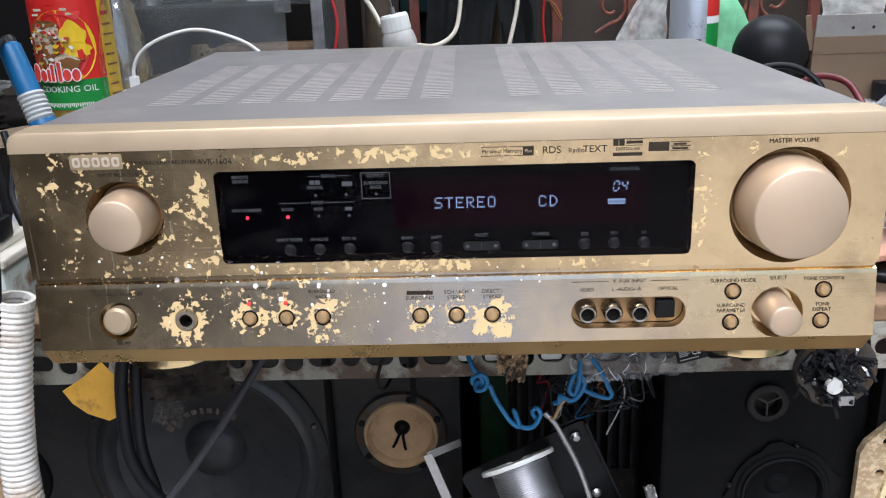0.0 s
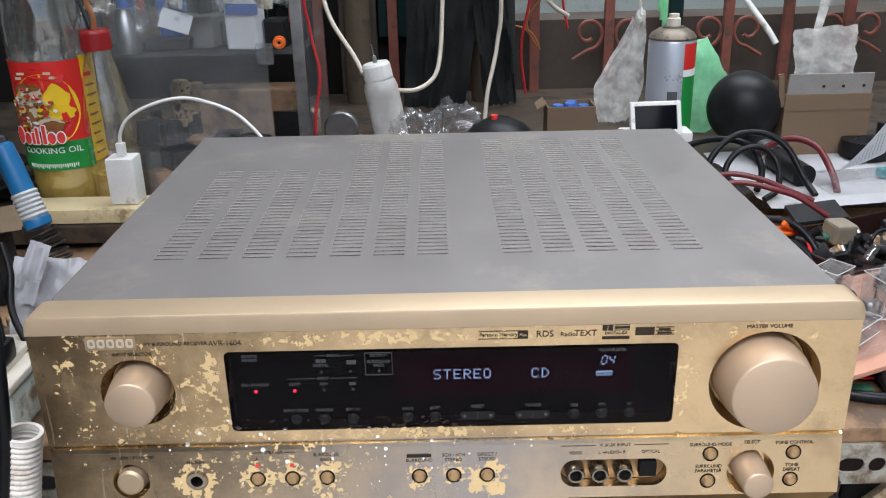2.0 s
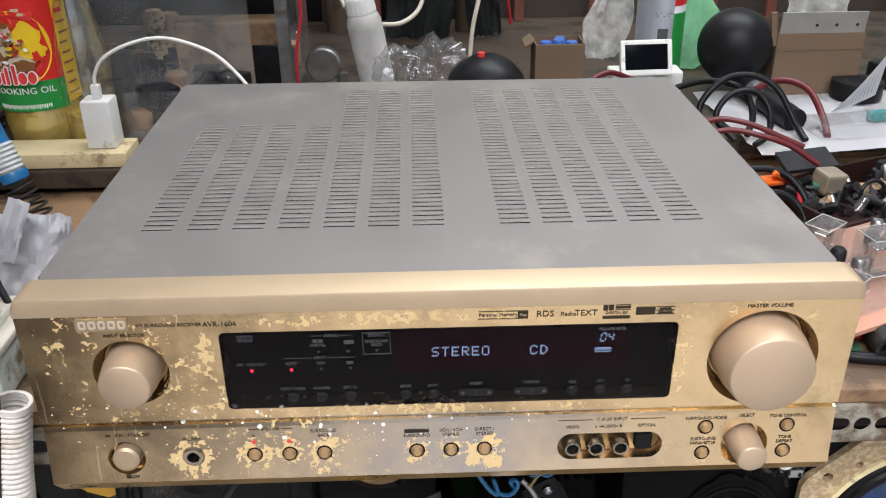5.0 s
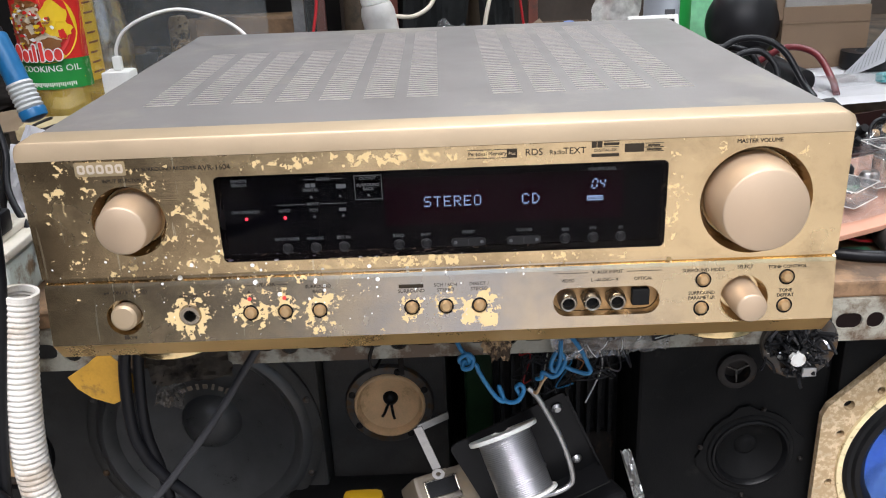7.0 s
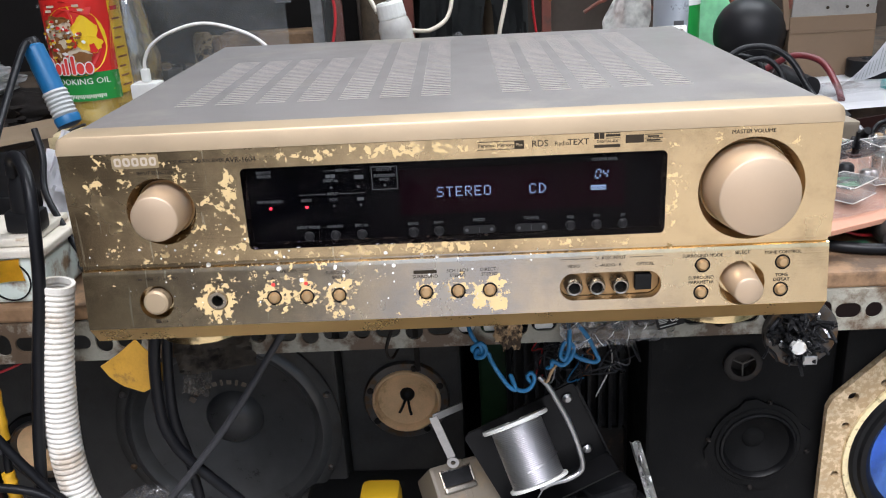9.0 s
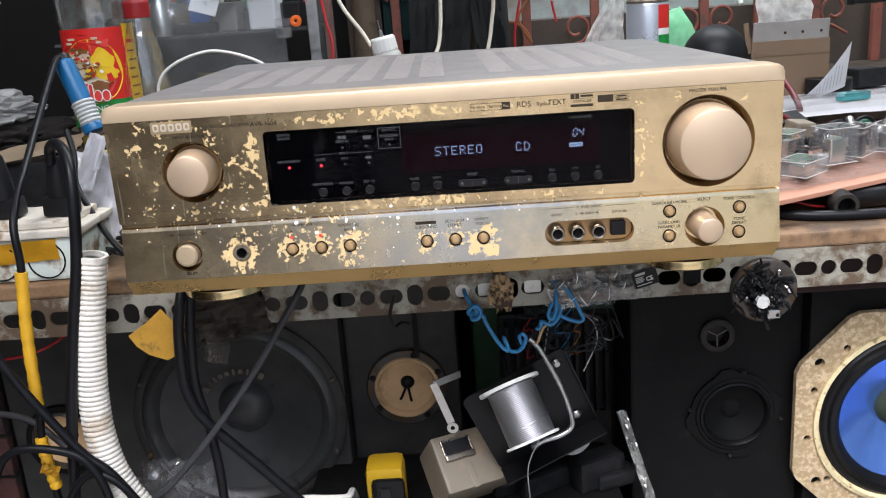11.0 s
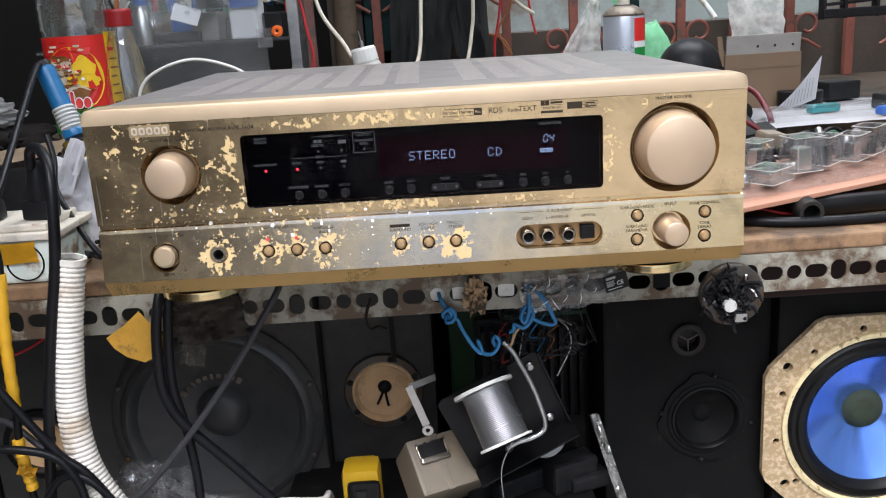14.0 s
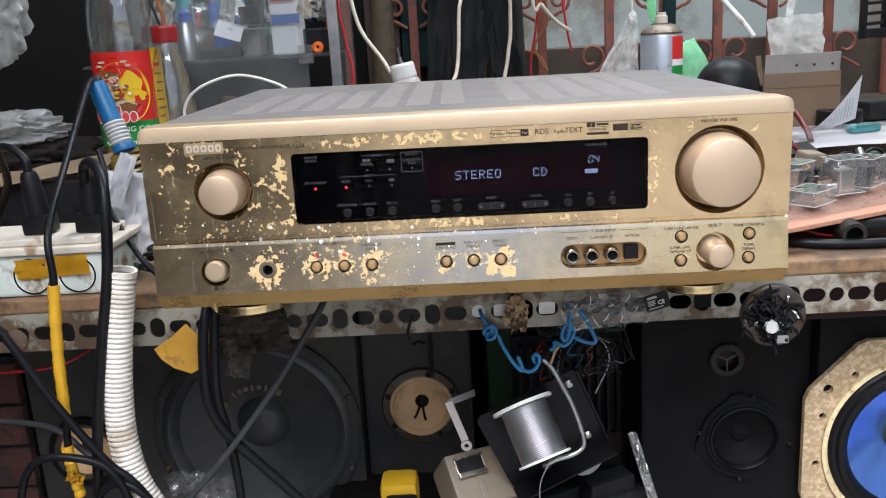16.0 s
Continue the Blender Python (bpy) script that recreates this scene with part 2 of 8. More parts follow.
M = {
    "panel": worn_gold(),
    "gold_trim": mat("champagne_paint", (0.43, 0.33, 0.215), 0.45, 0.45, 0.05, 40, 900, 0.03),
    "knob": mat("champagne_knob", (0.50, 0.378, 0.262), 0.48, 0.45, 0.04, 40, 1500, 0.04),
    "knob_well": mat("knob_well", (0.34, 0.22, 0.11), 0.35, 0.8, 0.15, 60, 600, 0.05),
    # the amber tone holds the warm light that the chin reflects
    "amber_chin": mat("warm_lit_gold", (0.74, 0.49, 0.19), 0.3, 0.8, 0.06, 50, 700, 0.04),
    # slot walls paler than the cover: the daylight they catch, as colour
    "lit_edge": mat("lit_slot_wall", (0.60, 0.55, 0.51), 0.35, 0.3, 0.1, 60, 900, 0.02),
    "cover": mat("cover_grey", (0.198, 0.184, 0.176), 0.45, 0.3, 0.06, 25, 1800, 0.05, dirt=(0.255, 0.235, 0.205), dirt_amount=0.2, dirt_scale=9),
    "black": mat("black_plastic", (0.010, 0.010, 0.011), 0.4, 0, 0.2, 80, 900, 0.08),
    "slot": mat("slot_dark", (0.006, 0.006, 0.006), 0.8, 0, 0.2),
    "window": mat("display_glass", (0.0012, 0.0014, 0.0022), 0.06, 0, 0.1, 20, 200, 0.0, ior=1.16),
    "filter": mat("display_filter", (0.050, 0.005, 0.013), 0.3, 0, 0.1, 20, 200, 0.0, ior=1.18),
    "print_dark": mat("dark_print", (0.03, 0.022, 0.014), 0.6, 0, 0.2, bump=0),
    "print_grey": mat("grey_print", (0.058, 0.062, 0.066), 0.6, 0, 0.2, bump=0),
    "vfd": mat("lit_segments", (0.6, 0.75, 0.8), 0.5, 0, 0, bump=0, emit=(0.55, 0.82, 1.0), power=1.5),
    "led": mat("red_led", (0.8, 0.02, 0.03), 0.4, 0, 0, bump=0, emit=(1.0, 0.02, 0.05), power=2.0),
    "red_paint": mat("red_dot", (0.7, 0.05, 0.04), 0.5),
    "chrome": mat("chrome", (0.75, 0.74, 0.72), 0.18, 1.0, 0.1, bump=0.02),
    "gold_ring": mat("polished_gold", (0.85, 0.68, 0.38), 0.22, 1.0, 0.05, bump=0.02),
    "steel": mat("dull_steel", (0.42, 0.42, 0.42), 0.35, 1.0, 0.2, 120, 900, 0.1),
    "angle": mat("painted_angle", (0.29, 0.278, 0.228), 0.6, 0.0, 0.25, 40, 500, 0.2, dirt=(0.10, 0.066, 0.04), dirt_amount=0.62, dirt_scale=30),
    "wood": mat("worn_wood", (0.25, 0.15, 0.08), 0.65, 0, 0.35, 18, 260, 0.4, dirt=(0.08, 0.05, 0.03), dirt_amount=0.35, dirt_scale=14),
    "cabinet_black": mat("speaker_cabinet", (0.0045, 0.0045, 0.0045), 0.75, 0, 0.3, 40, 700, 0.2, dirt=(0.016, 0.015, 0.014), dirt_amount=0.1),
    # lighter grey than speaker_cabinet, for the two left loudspeakers
    "grey_cabinet": mat("grey_cabinet", (0.042, 0.0405, 0.038), 0.55, 0, 0.3, 40, 700, 0.2, dirt=(0.035, 0.032, 0.028), dirt_amount=0.25),
    "old_tape": mat("old_ochre_tape", (0.46, 0.25, 0.03), 0.5, 0, 0.2, 60, 500, 0.25, dirt=(0.22, 0.12, 0.03), dirt_amount=0.25, dirt_scale=50),
    "cone": mat("paper_cone", (0.050, 0.050, 0.049), 0.32, 0, 0.25, 60, 900, 0.12),
    "rubber": mat("rubber", (0.006, 0.006, 0.0065), 0.38, 0, 0.2, 60, 900, 0.05),
    "basket": mat("worn_basket", (0.085, 0.078, 0.072), 0.5, 0.5, 0.3, 80, 500, 0.2, dirt=(0.10, 0.06, 0.03), dirt_amount=0.4, dirt_scale=60),
    "dark_basket": mat("dark_basket", (0.026, 0.023, 0.021), 0.5, 0.2, 0.4, 80, 500, 0.2, dirt=(0.07, 0.045, 0.03), dirt_amount=0.2, dirt_scale=60),
    "dark_shelf": mat("dark_shelf_wood", (0.060, 0.040, 0.026), 0.7, 0, 0.4, 18, 260, 0.4, dirt=(0.02, 0.015, 0.01), dirt_amount=0.4, dirt_scale=20),
    "tan_paper": mat("aged_paper_cone", (0.74, 0.49, 0.26), 0.8, 0, 0.18, 60, 700, 0.15, dirt=(0.40, 0.24, 0.11), dirt_amount=0.2, dirt_scale=24),
    "old_gasket": mat("old_gasket", (0.60, 0.47, 0.30), 0.75, 0, 0.30, 70, 500, 0.4, dirt=(0.42, 0.30, 0.165), dirt_amount=0.62, dirt_scale=230),
    "cream_gasket": mat("cream_gasket", (0.74, 0.62, 0.36), 0.7, 0, 0.2, 120, 600, 0.3, dirt=(0.30, 0.21, 0.10), dirt_amount=0.2, dirt_scale=140),
    "small_button": mat("amber_button", (0.46, 0.31, 0.16), 0.35, 0.6, 0.1, 60, 600, 0.03),
    "jack_metal": mat("tarnished_nickel", (0.40, 0.36, 0.30), 0.28, 1.0, 0.1, bump=0.02),
    "dusty_cloth": mat("dusty_cloth", (0.085, 0.070, 0.055), 0.9, 0, 0.4, 60, 500, 0.5, dirt=(0.03, 0.024, 0.02), dirt_amount=0.4, dirt_scale=50),
    "pale_yellow": mat("pale_yellow_plastic", (0.60, 0.50, 0.29), 0.5, 0, 0.12, 30, 500, 0.08, dirt=(0.3, 0.22, 0.12), dirt_amount=0.2, dirt_scale=35),
    "cable_slate": mat("slate_cable", (0.042, 0.042, 0.045), 0.4, 0, 0.2, 60, 700, 0.06),
    "grimy_metal": mat("grimy_metal", (0.20, 0.165, 0.13), 0.45, 0.5, 0.3, 50, 500, 0.15, dirt=(0.09, 0.065, 0.045), dirt_amount=0.35, dirt_scale=60),
    "blue_cone": mat("blue_cone", (0.15, 0.32, 0.90), 0.2, 0.75, 0.1, 30, 500, 0.03, coat=1.0),
    "green_cap": mat("dusty_dust_cap", (0.035, 0.045, 0.03), 0.7, 0, 0.4, 80, 500, 0.15),
    "white_plastic": mat("white_plastic", (0.70, 0.70, 0.66), 0.4, 0, 0.1, 30, 500, 0.05, dirt=(0.35, 0.28, 0.2), dirt_amount=0.12, dirt_scale=30),
    "box_mint": mat("junction_plastic", (0.60, 0.66, 0.60), 0.45, 0, 0.1, 30, 500, 0.08, dirt=(0.25, 0.17, 0.10), dirt_amount=0.18, dirt_scale=28),
    "lid_cream": mat("cream_plastic", (0.62, 0.57, 0.48), 0.5, 0, 0.15, 30, 500, 0.1, dirt=(0.3, 0.2, 0.12), dirt_amount=0.25, dirt_scale=35),
    "conduit": mat("white_conduit", (0.76, 0.72, 0.65), 0.45, 0, 0.1, 40, 500, 0.05, dirt=(0.50, 0.42, 0.33), dirt_amount=0.4, dirt_scale=22),
    "yellow_tape": mat("yellow_tape", (0.66, 0.36, 0.02), 0.4, 0, 0.12, 80, 600, 0.15),
    "cable_black": mat("black_cable", (0.0075, 0.0077, 0.009), 0.38, 0, 0.2, 60, 700, 0.06),
    "cable_grey": mat("grey_cable", (0.07, 0.07, 0.075), 0.4, 0, 0.2, 60, 700, 0.06),
    "cable_white": mat("white_cable", (0.72, 0.70, 0.66), 0.4, 0, 0.1, 60, 700, 0.04),
    "cable_cream": mat("cream_cable", (0.55, 0.49, 0.40), 0.5, 0, 0.15, 60, 700, 0.04),
    "cable_red": mat("red_wire", (0.45, 0.02, 0.025), 0.4, 0, 0.15),
    "cable_maroon": mat("maroon_cable", (0.105, 0.012, 0.015), 0.4, 0, 0.15),
    "cable_orange": mat("copper_wire", (0.27, 0.10, 0.035), 0.45, 0, 0.15),
    "blue_wire": mat("blue_wire", (0.025, 0.17, 0.36), 0.4, 0, 0.15),
    "iron_blue": mat("blue_handle", (0.012, 0.115, 0.27), 0.35, 0, 0.1),
    "grip": mat("grey_grip", (0.42, 0.43, 0.42), 0.6, 0, 0.15, bump=0.3),
    "solder": mat("solder_wire", (0.40, 0.40, 0.42), 0.42, 1.0, 0.05, 60, 400, 0.0),
    "beige": mat("beige_plastic", (0.20, 0.168, 0.125), 0.55, 0, 0.12, 40, 500, 0.08, dirt=(0.25, 0.19, 0.12), dirt_amount=0.2),
    "yellow": mat("yellow_plastic", (0.46, 0.28, 0.012), 0.4, 0, 0.08),
    "rag": mat("burnt_rag", (0.46, 0.31, 0.17), 0.85, 0, 0.4, 70, 400, 0.5, dirt=(0.06, 0.04, 0.025), dirt_amount=0.4, dirt_scale=70),
    "dark_cloth": mat("grimy_cloth", (0.02, 0.017, 0.015), 0.9, 0, 0.4, 60, 500, 0.5),
    "cardboard": mat("cardboard", (0.165, 0.112, 0.070), 0.85, 0, 0.12, 20, 500, 0.12),
    "cardboard_grey": mat("printed_cardboard", (0.25, 0.238, 0.22), 0.85, 0, 0.2, 30, 400, 0.1),
    "paper": mat("white_paper", (0.72, 0.72, 0.74), 0.8, 0, 0.05, 20, 400, 0.08),
    "fence": mat("oxide_paint", (0.22, 0.070, 0.048), 0.6, 0.0, 0.25, 30, 400, 0.2, dirt=(0.12, 0.06, 0.045), dirt_amount=0.3, dirt_scale=40),
    "mint_wall": mat("pale_mint_wall", (0.38, 0.42, 0.40), 0.85, 0, 0.15, 4, 120, 0.2, dirt=(0.24, 0.21, 0.175), dirt_amount=0.4, dirt_scale=3),
    "brown_wall": mat("stained_wall", (0.085, 0.066, 0.052), 0.9, 0, 0.3, 5, 120, 0.3, dirt=(0.07, 0.05, 0.04), dirt_amount=0.4, dirt_scale=5),
    # near-black, also for the shade sheet under the bench
    "dark_wall": mat("near_black_wall", (0.014, 0.012, 0.011), 0.9, 0, 0.3, 6, 120, 0.3),
    "teal_board": mat("dark_teal_board", (0.006, 0.024, 0.024), 0.6, 0, 0.3, 10, 200, 0.1),
    "concrete": mat("concrete", (0.36, 0.36, 0.36), 0.85, 0, 0.2, 4, 120, 0.2),
    "maroon": mat("dark_maroon_wood", (0.022, 0.009, 0.008), 0.55, 0, 0.3, 20, 300, 0.2),
    "pink_board": mat("copper_laminate", (0.44, 0.225, 0.15), 0.5, 0, 0.12, 20, 400, 0.1),
    "pcb": mat("green_board", (0.02, 0.075, 0.042), 0.45, 0, 0.3, 120, 700, 0.15),
    "dark_parts": mat("dark_parts", (0.016, 0.016, 0.017), 0.45, 0.1, 0.5, 90, 700, 0.15),
    "orange": mat("orange_plastic", (0.85, 0.16, 0.02), 0.4, 0, 0.08),
    "oil": mat("cooking_oil", (0.62, 0.40, 0.05), 0.08, 0, 0.05, bump=0, transmission=0.75, ior=1.3),
    "label_red": mat("label_red", (0.62, 0.025, 0.02), 0.35, 0, 0.06, 30, 500, 0.03),
    "label_yellow": mat("label_yellow", (0.78, 0.52, 0.02), 0.35, 0, 0.06, 30, 500, 0.03),
    "label_green": mat("label_green", (0.02, 0.26, 0.05), 0.35, 0, 0.06, 30, 500, 0.03),
    "label_cream": mat("label_cream", (0.62, 0.52, 0.38), 0.4, 0, 0.1, 60, 500, 0.03),
    "label_brown": mat("label_brown", (0.24, 0.10, 0.03), 0.4, 0, 0.2, 60, 500, 0.03),
    "white_ink": mat("white_ink", (0.8, 0.8, 0.78), 0.4, 0, 0.05, bump=0),
    "red_cap": mat("red_cap", (0.26, 0.012, 0.014), 0.4, 0, 0.12, 40, 500, 0.1),
    "can_silver": mat("can_silver_paint", (0.44, 0.47, 0.52), 0.3, 0.4, 0.06, 30, 400, 0.03),
    "ball": mat("matte_black_rubber", (0.010, 0.010, 0.011), 0.42, 0, 0.1, 30, 400, 0.05),
    "green_bag": mat("green_bag", (0.33, 0.74, 0.45), 0.3, 0, 0.15, 20, 300, 0.3),
    "dark_green": mat("dark_green_plastic", (0.012, 0.035, 0.014), 0.4, 0, 0.2),
    "tarp": mat("dark_umbrella_cloth", (0.036, 0.038, 0.038), 0.75, 0, 0.35, 14, 300, 0.25),
    "bamboo": mat("weathered_pole", (0.10, 0.072, 0.046), 0.75, 0, 0.3, 16, 260, 0.3, dirt=(0.06, 0.045, 0.03), dirt_amount=0.3),
    "blue_plastic": mat("blue_plastic", (0.04, 0.12, 0.40), 0.4, 0, 0.1),
    "teal": mat("teal_plastic", (0.02, 0.28, 0.30), 0.4, 0, 0.1),
    "lime": mat("lime_plastic", (0.50, 0.60, 0.02), 0.4, 0, 0.1),
    "ceiling": mat("grey_ceiling", (0.30, 0.29, 0.28), 0.9, 0, 0.15, 3, 60, 0.1),
}


def clear(name, tint=(0.95, 0.96, 0.96), rough=0.08, body=0.12, body_color=(0.7, 0.72, 0.72), wrinkle=0.0, scale=60):
    """Thin clear film or plastic: mostly see-through, a little milky, with gloss on its folds."""
    m = bpy.data.materials.new(name)
    m.use_nodes = True
    n, l = m.node_tree.nodes, m.node_tree.links
    b = n["Principled BSDF"]
    b.inputs["Base Color"].default_value, b.inputs["Roughness"].default_value = rgb(body_color), rough
    see = n.new("ShaderNodeBsdfTransparent")
    see.inputs["Color"].default_value = rgb(tint)
    co = n.new("ShaderNodeTexCoord")
    tex = n.new("ShaderNodeTexNoise")
    tex.inputs["Scale"].default_value, tex.inputs["Detail"].default_value = scale, 5
    l.new(co.outputs["Object"], tex.inputs["Vector"])
    fac = n.new("ShaderNodeMapRange")
    l.new(tex.outputs["Fac"], fac.inputs["Value"])
    fac.inputs["From Min"].default_value, fac.inputs["From Max"].default_value = 0.35, 0.7
    fac.inputs["To Min"].default_value, fac.inputs["To Max"].default_value = body * 0.6, min(1.0, body * 1.5)
    mix = n.new("ShaderNodeMixShader")
    l.new(fac.outputs[0], mix.inputs[0])
    l.new(see.outputs[0], mix.inputs[1])
    l.new(b.outputs[0], mix.inputs[2])
    l.new(mix.outputs[0], n["Material Output"].inputs["Surface"])
    if wrinkle:
        bp = n.new("ShaderNodeBump")
        bp.inputs["Strength"].default_value, bp.inputs["Distance"].default_value = wrinkle, 0.006
        l.new(tex.outputs["Fac"], bp.inputs["Height"])
        l.new(bp.outputs[0], b.inputs["Normal"])
    return m


def shell_plastic(name, tint, milk, milk_color, ior=1.45, rough=0.06, scale=30.0):
    """Clear blown plastic: tinted and see-through, a breath of milk, and gloss that grows towards grazing."""
    m = clear(name, tint, rough, milk, milk_color, 0.0, scale)
    n, l = m.node_tree.nodes, m.node_tree.links
    out = n["Material Output"]
    base = out.inputs["Surface"].links[0].from_socket
    co = n.new("ShaderNodeTexCoord")
    tex = n.new("ShaderNodeTexNoise")
    tex.inputs["Scale"].default_value, tex.inputs["Detail"].default_value = 26.0, 2
    l.new(co.outputs["Object"], tex.inputs["Vector"])
    bp = n.new("ShaderNodeBump")
    bp.inputs["Strength"].default_value, bp.inputs["Distance"].default_value = 0.35, 0.01
    l.new(tex.outputs["Fac"], bp.inputs["Height"])
    gloss = n.new("ShaderNodeBsdfGlossy")
    gloss.inputs["Roughness"].default_value = rough
    l.new(bp.outputs[0], gloss.inputs["Normal"])
    edge = n.new("ShaderNodeLayerWeight")
    steep = n.new("ShaderNodeMath")
    steep.operation = "POWER"
    l.new(edge.outputs["Facing"], steep.inputs[0])
    steep.inputs[1].default_value = 3.0
    fr = n.new("ShaderNodeMath")
    fr.operation = "MULTIPLY_ADD"
    l.new(steep.outputs[0], fr.inputs[0])
    fr.inputs[1].default_value, fr.inputs[2].default_value = 0.5, ((ior - 1) / (ior + 1)) ** 2
    mix = n.new("ShaderNodeMixShader")
    l.new(fr.outputs[0], mix.inputs[0])
    l.new(base, mix.inputs[1])
    l.new(gloss.outputs[0], mix.inputs[2])
    l.new(mix.outputs[0], out.inputs["Surface"])
    return m


def thin_bag(name, color, see=0.2, through_light=0.5, rough=0.3, wrinkle=0.7, scale=30.0):
    """Thin coloured bag film that lets light through from behind."""
    m = clear(name, (0.95, 0.96, 0.95), rough, 1.0 - see, color, wrinkle, scale)
    n, l = m.node_tree.nodes, m.node_tree.links
    b = n["Principled BSDF"]
    mix = b.outputs[0].links[0].to_node
    glow = n.new("ShaderNodeBsdfTranslucent")
    glow.inputs["Color"].default_value = rgb(color)
    both = n.new("ShaderNodeMixShader")
    both.inputs[0].default_value = through_light
    l.new(b.outputs[0], both.inputs[1])
    l.new(glow.outputs[0], both.inputs[2])
    l.new(both.outputs[0], mix.inputs[2])
    return m


M["clear_bag"] = shell_plastic("clear_bag", (0.93, 0.93, 0.93), 0.07, (0.62, 0.62, 0.62), 1.7, 0.14)
M["clear"] = shell_plastic("clear_plastic", (0.97, 0.97, 0.97), 0.035, (0.85, 0.86, 0.88), 1.45)
M["pet"] = shell_plastic("bottle_plastic", (0.95, 0.96, 0.94), 0.05, (0.74, 0.74, 0.70), 2.7, 0.08)
M["dusty_pet"] = shell_plastic("dusty_bottle_plastic", (0.93, 0.92, 0.89), 0.09, (0.62, 0.58, 0.50), 2.5, 0.09)
M["oil"] = shell_plastic("cooking_oil", (0.92, 0.74, 0.25), 0.70, (0.80, 0.58, 0.10), 1.25, 0.05)
M["smoked"] = shell_plastic("smoked_glass", (0.50, 0.48, 0.55), 0.0, (0.02, 0.02, 0.03), 1.2, 0.05)
M["film"] = shell_plastic("crumpled_film", (0.95, 0.95, 0.95), 0.07, (0.75, 0.76, 0.77), 1.8, 0.10, 45)
M["grey_bag"] = thin_bag("grey_bag", (0.50, 0.50, 0.49), 0.35, 0.3, 0.2, 0.9, 40)
M["light_board"] = mat("light_cardboard", (0.36, 0.27, 0.18), 0.85, 0, 0.15, 20, 500, 0.12)
M["dusty_film"] = clear("dusty_film", rough=0.3, body=0.5, body_color=(0.16, 0.14, 0.12), wrinkle=0.7, scale=60)
M["plate"] = mat("worn_plate", (0.40, 0.31, 0.18), 0.45, 0.6, 0.1, 60, 500, 0.05)
M["maroon_brick"] = mat("maroon_brick", (0.075, 0.028, 0.024), 0.8, 0, 0.4, 30, 400, 0.5, dirt=(0.03, 0.02, 0.018), dirt_amount=0.35, dirt_scale=40)
M["display_black"] = mat("display_black", (0.0010, 0.0013, 0.0022), 0.5, 0, 0.1, bump=0)
# ground out of view; its tan warms what the gold panel reflects
M["yard"] = mat("reflected_tan_ground", (0.43, 0.385, 0.33), 0.9, 0, 0.2, 3, 90, 0.2)
M["reflected_grey"] = mat("grey_reflection_wall", (0.34, 0.32, 0.29), 0.9, 0, 0.25, 3, 90, 0.2)
M["glint_white"] = mat("glint_white", (0.82, 0.82, 0.82), 0.15, 0, 0.05, 40, 500, 0.05, coat=0.6)
M["foil"] = mat("crinkled_foil", (0.80, 0.79, 0.77), 0.30, 0.7, 0.15, 90, 600, 0.5)
M["plate_mark"] = mat("plate_letters", (0.66, 0.58, 0.48), 0.4, 0.5, 0.1)
M["shiny_film"] = shell_plastic("shiny_film", (0.90, 0.90, 0.90), 0.24, (0.75, 0.74, 0.72), 2.1, 0.12, 110)
M["bag"] = thin_bag("milky_bag", (0.94, 0.93, 0.90), 0.26, 0.5, 0.18, 0.9, 60)
M["green_bag"] = thin_bag("green_bag", (0.46, 0.94, 0.60), 0.20, 0.5, 0.28)
M["acrylic"] = clear("milky_acrylic", rough=0.25, body=0.085, body_color=(0.66, 0.68, 0.68), scale=12)
M["translucent"] = clear("milky_bottle", rough=0.35, body=0.8, body_color=(0.66, 0.64, 0.60), scale=20)


# ---- building blocks ----
def part(name, bm, material, parent=None, label="", smooth=False):
    """Links a bmesh, built in the world's place, as one mesh object under a thing or a part."""
    me = bpy.data.meshes.new(name)
    if parent is not None:
        base = parent.get("base_at", (0, 0, 0))
        bmesh.ops.translate(bm, verts=bm.verts, vec=-Vector(base))
    bmesh.ops.recalc_face_normals(bm, faces=bm.faces)
    bm.to_mesh(me)
    bm.free()
    for p in me.polygons:
        p.use_smooth = smooth
    if smooth:
        me.set_sharp_from_angle(angle=radians(38))
    for k in material if isinstance(material, (list, tuple)) else [material]:
        me.materials.append(k)
    ob = new(name, me)
    if parent is not None:
        ob.parent = parent
        ob["base_at"] = tuple(parent.get("base_at", (0, 0, 0)))
    if label:
        ob["label"] = label
    return ob


def thing(name, at, label, category, group="", kind=""):
    ob = new(name)
    ob.empty_display_size = 0.02
    ob.location = at
    ob["base_at"] = tuple(at)
    return tagged(ob, label, category, group, kind)


def solo(name, bm, material, label, category, group="", kind="", smooth=False):
    return tagged(part(name, bm, material, None, "", smooth), label, category, group, kind)


def box(x0, x1, y0, y1, z0, z1, bevel=0.0, m=None, seg=2):
    bm = bmesh.new()
    bmesh.ops.create_cube(bm, size=1)
    bmesh.ops.scale(bm, vec=(x1 - x0, y1 - y0, z1 - z0), verts=bm.verts)
    if bevel:
        bmesh.ops.bevel(bm, geom=bm.edges[:], offset=bevel, segments=seg, profile=0.6, affect="EDGES")
    if m is not None:
        bmesh.ops.transform(bm, matrix=m, verts=bm.verts)
    bmesh.ops.translate(bm, verts=bm.verts, vec=((x0 + x1) / 2, (y0 + y1) / 2, (z0 + z1) / 2))
    return bm


